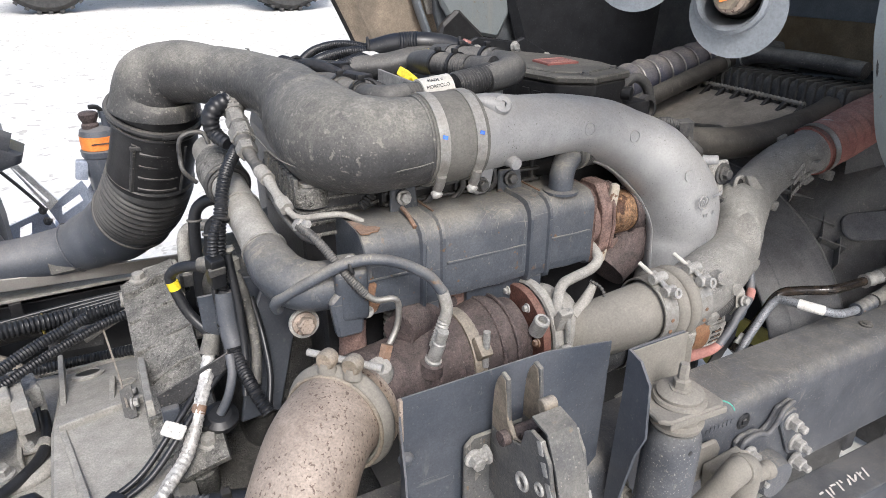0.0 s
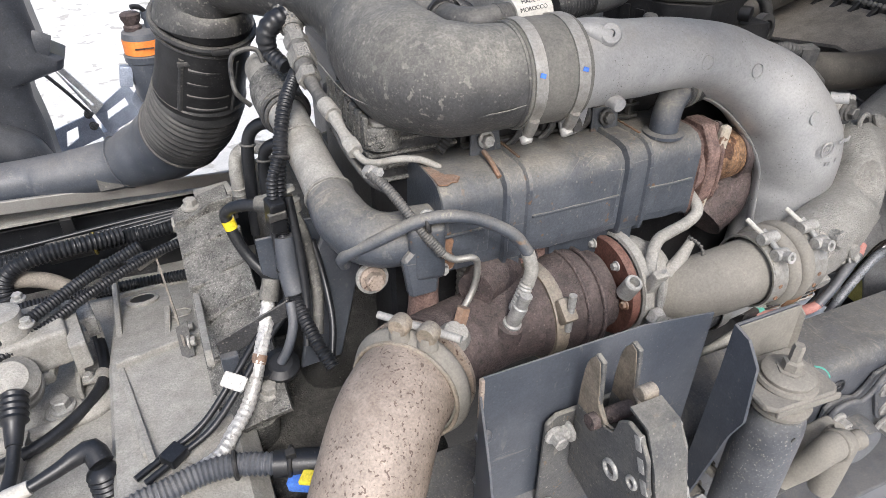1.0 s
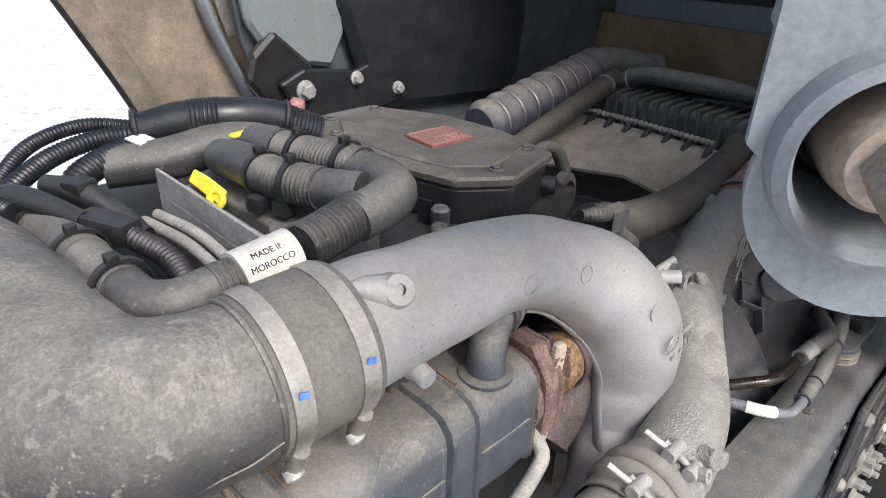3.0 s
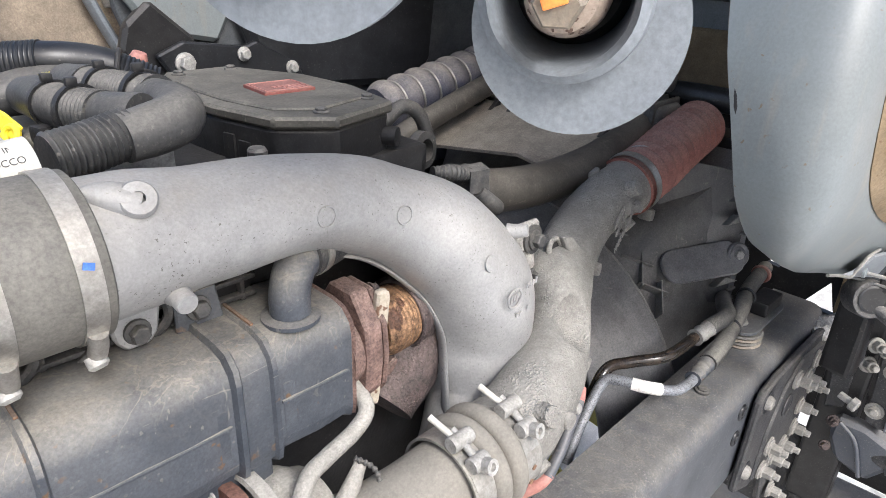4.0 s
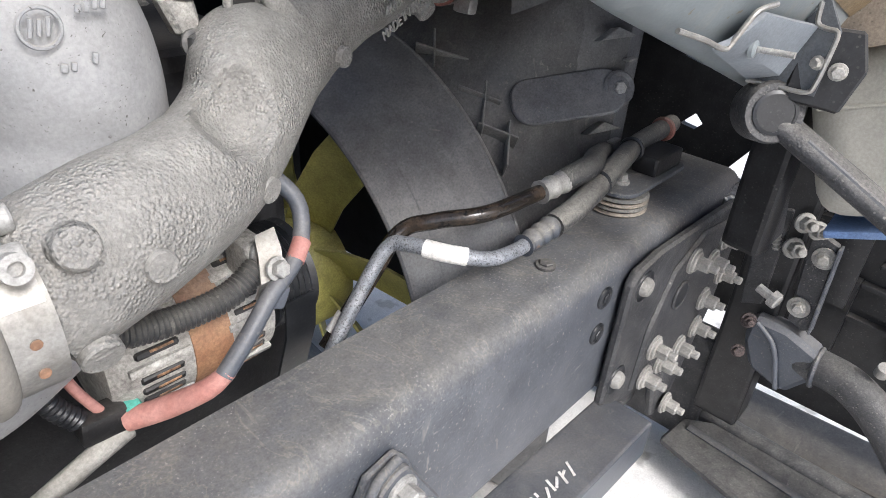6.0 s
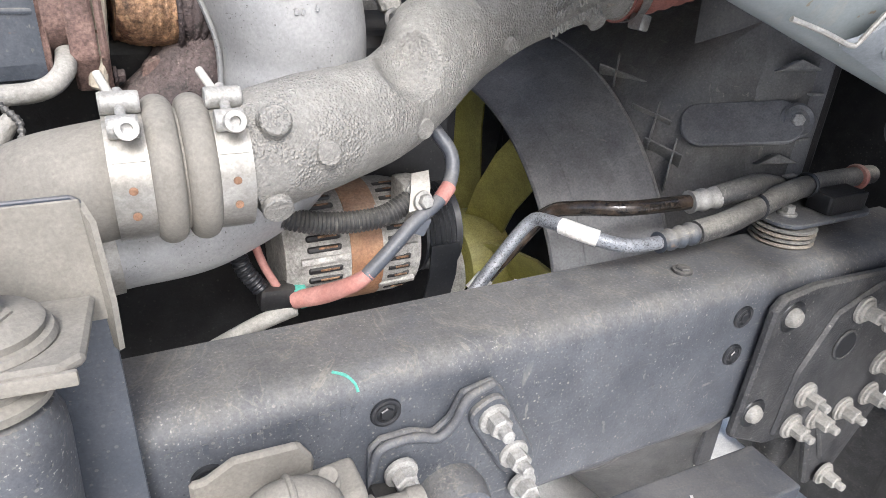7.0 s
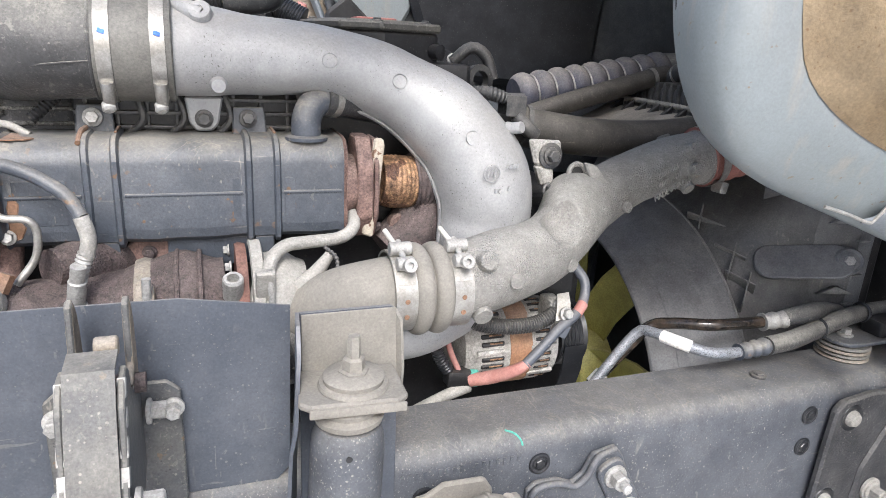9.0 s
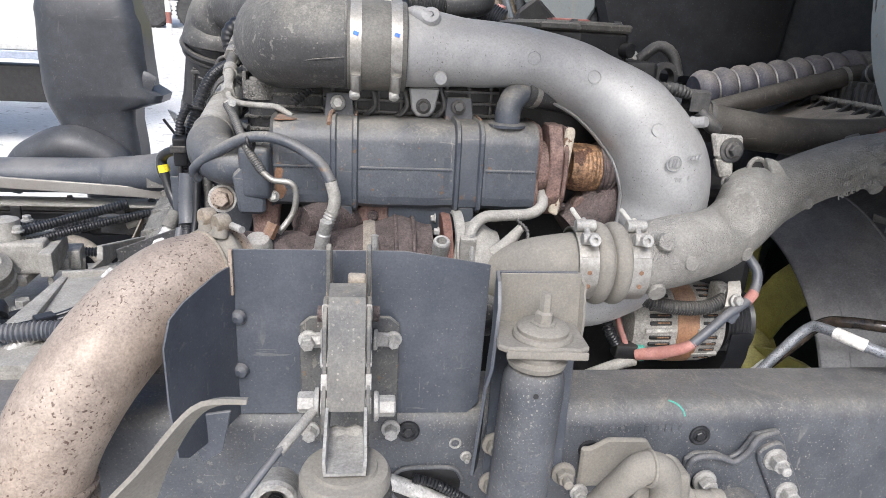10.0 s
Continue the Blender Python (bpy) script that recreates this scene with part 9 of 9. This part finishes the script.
def gap_plate(x, rect, hole, thick=0.02):
    """An upright plate across the truck with a gap of any outline through it."""
    y0, y1, z0, z1 = rect
    cy, cz = sum(p[0] for p in hole) / len(hole), sum(p[1] for p in hole) / len(hole)
    inner, outer = [], []
    for k in range(48):
        a = 2 * math.pi * k / 48
        c, sn = math.cos(a), math.sin(a)
        best = 1e9
        for p, q in zip(hole, hole[1:] + hole[:1]):
            d = (q[0] - p[0], q[1] - p[1])
            den = c * d[1] - sn * d[0]
            if abs(den) > 1e-9:
                t = ((p[0] - cy) * d[1] - (p[1] - cz) * d[0]) / den
                w = ((p[0] - cy) * sn - (p[1] - cz) * c) / den
                if t > 0 and -1e-6 <= w <= 1 + 1e-6:
                    best = min(best, t)
        far = min(((y1 if c > 0 else y0) - cy) / c if abs(c) > 1e-6 else 1e9, ((z1 if sn > 0 else z0) - cz) / sn if abs(sn) > 1e-6 else 1e9)
        inner.append((cy + best * c, cz + best * sn))
        outer.append((cy + far * c, cz + far * sn))
    for q in ((y0, z0), (y1, z0), (y1, z1), (y0, z1)):
        k = min(range(48), key=lambda i: (outer[i][0] - q[0]) ** 2 + (outer[i][1] - q[1]) ** 2)
        outer[k] = q
    return sheet([[Vector((x, *p)) for p in inner + inner[:1]], [Vector((x, *p)) for p in outer + outer[:1]]], thick)


part("front_panel", gap_plate(2.47, (0.60, 0.825, 0.66, 1.395), [(0.785, 0.862), (0.727, 0.950), (0.703, 0.868), (0.676, 0.866), (0.70, 0.856)]), M_BLACK, cab)
part("front_panel", gap_plate(2.47, (0.45, 0.60, 0.66, 1.395), [(0.565, 0.849), (0.541, 0.876), (0.517, 0.905), (0.514, 0.87), (0.53, 0.852)]), M_BLACK, cab)
part("front_panel", gap_plate(2.47, (0.825, 1.95, 0.66, 1.03), [(0.906, 0.950), (0.875, 0.982), (0.854, 0.962), (0.87, 0.945)]), M_BLACK, cab)
part("front_panel", gap_plate(2.47, (0.825, 1.36, 1.03, 1.395), [(0.932, 1.100), (0.930, 1.113), (0.88, 1.10), (0.88, 1.088)]), M_BLACK, cab)
part("front_panel", gap_plate(2.47, (1.36, 1.48, 1.03, 1.395), [(1.448, 1.315), (1.438, 1.333), (1.391, 1.328), (1.408, 1.315)]), M_BLACK, cab)
part("front_panel", gap_plate(2.47, (1.48, 1.53, 1.03, 1.395), [(1.524, 1.347), (1.505, 1.351), (1.506, 1.333)]), M_BLACK, cab)
part("front_panel", gap_plate(2.47, (1.53, 1.95, 1.03, 1.395), [(1.617, 1.327), (1.589, 1.340), (1.548, 1.321), (1.597, 1.315)]), M_BLACK, cab)
part("front_panel", box((0.03, 1.5, 0.22), Matrix.Translation((2.62, 1.2, 0.555)), 0, 1), M_BLACK, cab)
part("hinge_arm", slab([(1.04, 1.55), (1.055, 1.60), (1.11, 1.645), (1.16, 1.60), (1.20, 1.565), (1.20, 1.45), (1.12, 1.44)], 0.03, plane_pose((0, 1.795, 0), (0, -1, 0), (1, 0, 0)), 0.008), M_BLACK, cab)
part("hinge_plate", slab([(1.10, 1.54), (1.16, 1.565), (1.30, 1.545), (1.33, 1.555), (1.44, 1.495), (1.45, 1.465), (1.32, 1.44), (1.16, 1.445)], 0.02, plane_pose((0, 1.765, 0), (0, -1, 0), (1, 0, 0)), 0.004), M_CLEANBLACK, cab, "black hinge plate with bolts")
for x, z, r in ((1.155, 1.522, 0.022), (1.292, 1.53, 0.016), (1.415, 1.49, 0.016)):
    bolt(cab, (x, 1.753, z), (0, -1, 0), r, M_ZINC)

wing = thing("wing_liner", "muddy brown curved wheel arch liner hanging behind the engine", "wing liner", (0.95, 1.95, 1.45))
rows = []
for k in range(9):
    u = k / 8
    xe, ze = 0.865 - 0.16 * u ** 1.6 - 0.02 * math.sin(u * 3), 1.44 + 0.36 * u
    rows.append([(xe, 1.90, ze), (xe + 0.05, 1.87, ze + 0.005), (xe + 0.12, 1.90, ze + 0.004), (1.06 - 0.05 * u, 1.93, ze), (1.12 - 0.05 * u, 1.92, ze), (1.17 - 0.05 * u, 1.88, ze)])
part("liner", sheet(rows, 0.006), M_BROWNLINER, wing)
part("edge_bead", tube([r[0] for r in rows], 0.006, 8), M_BLACK, wing)
part("fold", tube([(1.11, 1.90, 1.47), (1.07, 1.90, 1.56), (1.03, 1.90, 1.66), (1.0, 1.90, 1.78)], [(0.012, 0.02)] * 4, 10), M_CABGREY, wing)
part("pale_corner", slab([(1.07, 1.62), (1.14, 1.62), (1.13, 1.8), (1.02, 1.8)], 0.01, plane_pose((0, 1.91, 0), (0, -1, 0), (1, 0, 0))), M_GEAR, wing)

# ---- cab mount cups above the engine ----
def cup(name, at, normal, r, label):
    """A bush housing: a tombstone plate with a deep round cup, a rubber core in it."""
    t = thing(name, label, "cab mount", at, "cab mounts")
    m = plane_pose(at, normal, (0.45, -0.85, 0))

    if m.to_3x3().col[1].z < 0:
        m = m @ pose(0, 0, 0, 0, 0, 180)
    off = Vector((0.16 * r, -0.34 * r))

    def reach(a):
        u = Vector((math.cos(a), math.sin(a)))
        round_end = off.dot(u) + math.sqrt((1.14 * r) ** 2 - off.length_squared + off.dot(u) ** 2)
        return round_end if u.y < 0 else max(round_end, 1.06 * r / max(abs(u.x), 0.3))

    ax, at, b = m.to_3x3().col[2], m.to_translation(), r * 0.74
    part("plate", holed_plate(reach, b * 0.98, 0.006, m), M_CABGREY, t)
    part("lip", lathe([(b * 0.98, 0.004), (b * 1.24, 0.006), (b * 1.18, 0.018), (b * 1.04, 0.022), (b * 0.96, 0.014), (b * 0.94, -0.06), (b * 0.2, -0.062)], at, ax, 48, close=False), M_CABGREY, t)
    part("rubber", lathe([(b * 0.93, -0.045), (b * 0.78, -0.038), (b * 0.5, -0.042)], at, ax, 40, close=False), M_BLACK, t)
    part("core", lathe([(b * 0.66, -0.05), (b * 0.64, -0.004), (b * 0.56, 0.012), (b * 0.48, 0.016), (0, 0.016)], at, ax, 32), M_EXH, t)
    head = part("bolt_head", lathe([(b * 0.36, 0.012), (b * 0.36, 0.040), (b * 0.30, 0.046), (0, 0.046)], at, ax, 6), M_WORN, t)
    part("paint_mark", box((b * 0.34, b * 0.22, 0.004), m @ Matrix.Translation((-b * 0.04, b * 0.08, 0.046)) @ pose(0, 0, 0, 0, 0, 20), 0.001), M_ORANGE, head, "orange paint mark")
    part("arm", tube([at + Vector((0.012, 0.008, r * 0.9)), at + Vector((0.14, 0.05, 0.10)), at + Vector((0.40, 0.12, 0.24)), Vector((1.46, 0.745, 2.02))], [(0.014, r * 1.0), (0.016, r * 1.0), (0.02, r), (0.02, r)], 16), M_CABGREY, t)
    return t


cup("cab_mount_cup", (0.830, 0.600, 1.752), (-0.86, -0.48, -0.06), 0.050, "grey painted cab mount cup with rubber core and orange mark")
cup("cab_mount_cup", (0.650, 0.592, 1.806), (-0.86, -0.48, -0.06), 0.044, "large grey painted cab mount cup seen from below")


# ---- front corner below the cab ----
rod = thing("stabiliser_rod", "dark painted cab stabiliser rod with rubber eye", "rod", (1.88, 0.4, 0.8))
part("eye", lathe([(0.018, -0.024), (0.034, -0.024), (0.037, -0.018), (0.037, 0.018), (0.034, 0.024), (0.018, 0.024)], (1.832, 0.557, 1.215), (-0.75, -0.6, 0.25), 36), M_BLACKCAST, rod)
part("eye_bush", lathe([(0.026, -0.026), (0.022, -0.027), (0.022, 0.027), (0.026, 0.026)], (1.832, 0.557, 1.215), (-0.75, -0.6, 0.25), 28), M_CLEANBLACK, rod)
part("bar", tube([(1.836, 0.548, 1.209), (1.838, 0.40, 1.137), (1.838, 0.25, 1.064), (1.838, 0.05, 0.966), (1.838, -0.02, 0.925)], [(0.016, 0.024)] * 5, 20), M_BLACKCAST, rod)
part("bar_rib", tube([(1.822, 0.50, 1.196), (1.822, 0.30, 1.098), (1.822, 0.05, 0.976)], 0.004, 8), M_RAIL, rod)
reserv = thing("washer_tank", "translucent off-white plastic washer tank under the cab", "tank", (2.0, 0.35, 1.1))
part("body", box((0.27, 0.40, 0.24), pose(2.12, 0.355, 1.215, -20, 0, 4), 0.055, 5), M_PALEBLOCK, reserv)
part("seam", box((0.274, 0.405, 0.006), pose(2.12, 0.355, 1.262, -20, 0, 4), 0.003), M_PALEBLOCK, reserv)
part("blue_strap", box((0.235, 0.37, 0.012), pose(2.13, 0.31, 1.078, -20, 0, 4), 0.004), M_STRAP, reserv)
part("top_cover", box((0.34, 0.44, 0.07), pose(2.12, 0.36, 1.378, -20, 0, 4), 0.012), M_BROWNLINER, reserv, "dusty brown cover")
part("cover_rib", box((0.30, 0.012, 0.05), pose(2.10, 0.50, 1.345, -20, 0, 4), 0.004), M_BROWNLINER, reserv)
ACROSS = plane_pose((2.42, 0, 0), (-1, 0, 0), (0, 1, 0))


def across(poly):
    """Corners given as (y, z) turned into the axes of the upright plane across the truck."""
    up = ACROSS.to_3x3().col[1].z
    return [(y, z * up) for y, z in poly]


arm = thing("anti_roll_bar", "thick dark anti-roll bar with clamped end bracket", "bar", (2.4, 0.4, 0.3))
part("bar", tube([(2.43, 0.48, 0.525), (2.42, 0.43, 0.530), (2.41, 0.38, 0.530), (2.40, 0.33, 0.512), (2.395, 0.28, 0.475), (2.39, 0.22, 0.415), (2.38, 0.15, 0.335), (2.36, 0.07, 0.22)], 0.041, 28), M_BLACKCAST, arm)
part("end_bracket", slab(across([(0.600, 0.600), (0.52, 0.60), (0.446, 0.573), (0.430, 0.52), (0.487, 0.436), (0.571, 0.464), (0.603, 0.531)]), 0.06, ACROSS, 0.012), M_SHIELD, arm, "dark blue-grey forged end bracket")
part("crease", tube([(2.386, 0.585, 0.592), (2.384, 0.535, 0.55), (2.384, 0.50, 0.45)], 0.006, 10), M_SHIELD, arm)
part("clamp_ring", ring((2.42, 0.445, 0.527), (0, -1, 0.1), 0.043, 0.006, 28), M_RAIL, arm)
bolt(arm, (2.385, 0.603, 0.588), (-0.8, -0.4, 0.3), 0.018, M_BROWN, stud=True)
bolt(arm, (2.385, 0.602, 0.50), (-0.8, -0.4, 0.3), 0.016, M_BROWN)
pillar = thing("front_carrier", "black steel front carrier with bolted plates", "carrier", (2.45, 0.6, 0.3))
part("upright", box((0.10, 0.11, 0.76), pose(2.475, 0.612, 0.63, 0, 0, 0), 0.01), M_BLACK, pillar)
part("upright", box((0.05, 0.07, 0.34), pose(2.12, 0.60, 1.06, 0, 0, -10), 0.01), M_BLACK, pillar)
part("tan_strip", box((0.02, 0.024, 0.16), pose(2.455, 0.687, 0.955, 0, 0, 0), 0.004), M_TAN, pillar, "tan dusty strip")
part("foil_wrap", tube([(2.27, 0.705, 0.882), (2.32, 0.682, 0.886), (2.37, 0.655, 0.892)], [0.022, 0.034, 0.030], 20, 0.006, ripple=(0.014, 0.004), wobble=0.22), M_FOIL, pillar, "crinkled silver cloth wrap")
part("wrap_arm", tube([(2.28, 0.70, 0.875), (2.38, 0.65, 0.88), (2.45, 0.63, 0.86)], 0.014, 12), M_BLACKCAST, pillar)
plate = part("hinge_plate", slab(across([(0.550, 0.822), (0.53, 0.832), (0.496, 0.820), (0.486, 0.61), (0.50, 0.60), (0.536, 0.615)]), 0.016, ACROSS, 0.003), M_BLACKCAST, pillar)
part("plate_edge", box((0.03, 0.006, 0.21), pose(2.412, 0.488, 0.714, -2, 0, 0), 0.002), M_RAIL, plate)
for y, z in ((0.513, 0.785), (0.522, 0.656)):
    part("washer", lathe([(0.024, 0), (0.024, 0.005)], (2.411, y, z), (-1, 0, 0), 24), M_GEAR, plate)
    bolt(plate, (2.407, y, z), (-1, -0.1, 0.1), 0.016, M_GEAR)
for y, z, r in ((0.572, 0.845, 0.022), (0.545, 0.838, 0.020), (0.576, 0.783, 0.023)):
    bolt(pillar, (2.41, y, z), (-0.75, -0.6, 0.25), r, M_GEAR, stud=True, tall=1.3)
part("loose_bolt", lathe([(0.011, 0), (0.011, 0.034), (0.020, 0.034), (0.020, 0.05), (0.016, 0.053)], (2.40, 0.61, 0.668), (-0.2, -0.95, -0.2), 6), M_ZINC, pillar)
part("spring", tube([(2.41, 0.618, 0.815), (2.41, 0.612, 0.79), (2.41, 0.606, 0.765)], 0.010, 14, 0.002, ripple=(0.009, 0.003)), M_GEAR, pillar)
part("side_plate", slab(across([(0.66, 0.85), (0.60, 0.86), (0.595, 0.62), (0.64, 0.60)]), 0.012, ACROSS @ Matrix.Translation((0, 0, -0.004)), 0.003), M_BLACKCAST, pillar)
part("wall", box((0.04, 0.9, 1.0), pose(2.66, 0.15, 0.75, 0, 0, 0), 0.01), M_BLACK, pillar)
for y, z, size in ((0.22, 0.55, 0.50), (0.27, 0.645, 0.36), (0.20, 0.70, 0.46), (0.11, 0.785, 0.30), (0.25, 0.83, 0.42), (0.22, 0.92, 0.50)):
    part("panel_rib", box((0.03, size, 0.012), pose(2.632, y, z, 3, 0, 0), 0.003), M_BLACK, pillar)
part("panel_rib", box((0.035, 0.015, 0.46), pose(2.630, 0.34, 0.72), 0.003), M_BLACK, pillar)
part("panel_rib", box((0.035, 0.015, 0.46), pose(2.630, 0.20, 0.72), 0.003), M_BLACK, pillar)
part("upper_beam", box((0.20, 1.05, 0.05), pose(2.67, 0.12, 0.135, 0, 0, 3), 0.012), M_DARKHOSE, pillar, "brown dusty cross beam")
part("beam_tube", tube([(2.54, 0.66, 0.15), (2.53, 0.40, 0.15), (2.52, -0.10, 0.15)], 0.028, 18), M_BLACKCAST, pillar)
part("lower_beam", slab([(2.356, 0.70), (2.307, 0.478), (2.18, -0.10), (2.50, -0.10), (2.515, 0.62), (2.47, 0.69)], 0.03, Matrix.Translation((0, 0, 0.145)), 0.008), M_BLACKCAST, pillar)
part("beam_rib", tube([(2.44, 0.66, 0.163), (2.42, 0.40, 0.163), (2.38, 0.0, 0.163)], [(0.006, 0.012)] * 3, 10), M_RAIL, pillar)
part("angle_rib", slab([(0, 0), (0.08, 0), (0.0, 0.14)], 0.01, plane_pose((2.13, 0.57, 0.90), (0, -1, 0), (1, 0, 0)), 0.002), M_BLACKCAST, pillar)
part("cross_member", box((0.08, 0.42, 0.36), pose(2.515, 0.87, 0.25, 0, 0, 0), 0.03, 3), M_BLACKCAST, pillar)
part("tow_eye", tube([(2.13, 0.755, 0.52), (2.145, 0.765, 0.44), (2.18, 0.79, 0.34)], [0.034, 0.040, 0.032], 18), M_BLACKCAST, pillar)
part("orange_reflector", box((0.012, 0.04, 0.022), pose(2.57, 0.20, 0.62), 0.003), M_ORANGE, pillar)
part("pale_stub", tube([(2.41, 0.335, 0.585), (2.40, 0.332, 0.61)], 0.014, 12), M_GEAR, pillar)
part("pale_plate", slab([(0, 0), (0.11, -0.02), (0.12, 0.06), (0.02, 0.09)], 0.006, plane_pose((1.80, 0.20, 0.72), (-0.4, 0.0, 0.9), (0, -1, 0))), M_GEAR, pillar)

plank = thing("axle_beam", "dark beam below the rail with chalk marks", "beam", (1.9, 0.72, 0.4))
part("beam", box((0.95, 0.125, 0.10), pose(1.605, 0.718, 0.40, 0, 0, -1), 0.006), M_SHIELD, plank)
bm = bmesh.new()
for u, v, size, a in ((0, 0, 0.034, 62), (0.018, 0.004, 0.014, 20), (0.028, -0.002, 0.030, 70), (0.046, 0.0, 0.026, 35), (0.060, 0.004, 0.028, 75), (0.078, -0.002, 0.024, 50), (0.098, 0.010, 0.010, 80), (0.116, 0.0, 0.032, 68), (0.130, 0.012, 0.018, -8), (0.152, 0.0, 0.026, 60), (0.168, -0.004, 0.030, 72), (0.186, 0.008, 0.016, 5)):
    box((size, 0.0055, 0.0012), pose(1.845 - u, 0.702 + v, 0.4515, 0, 0, a), 0, 1, bm)
part("chalk_marks", bm, M_WHITE, plank)
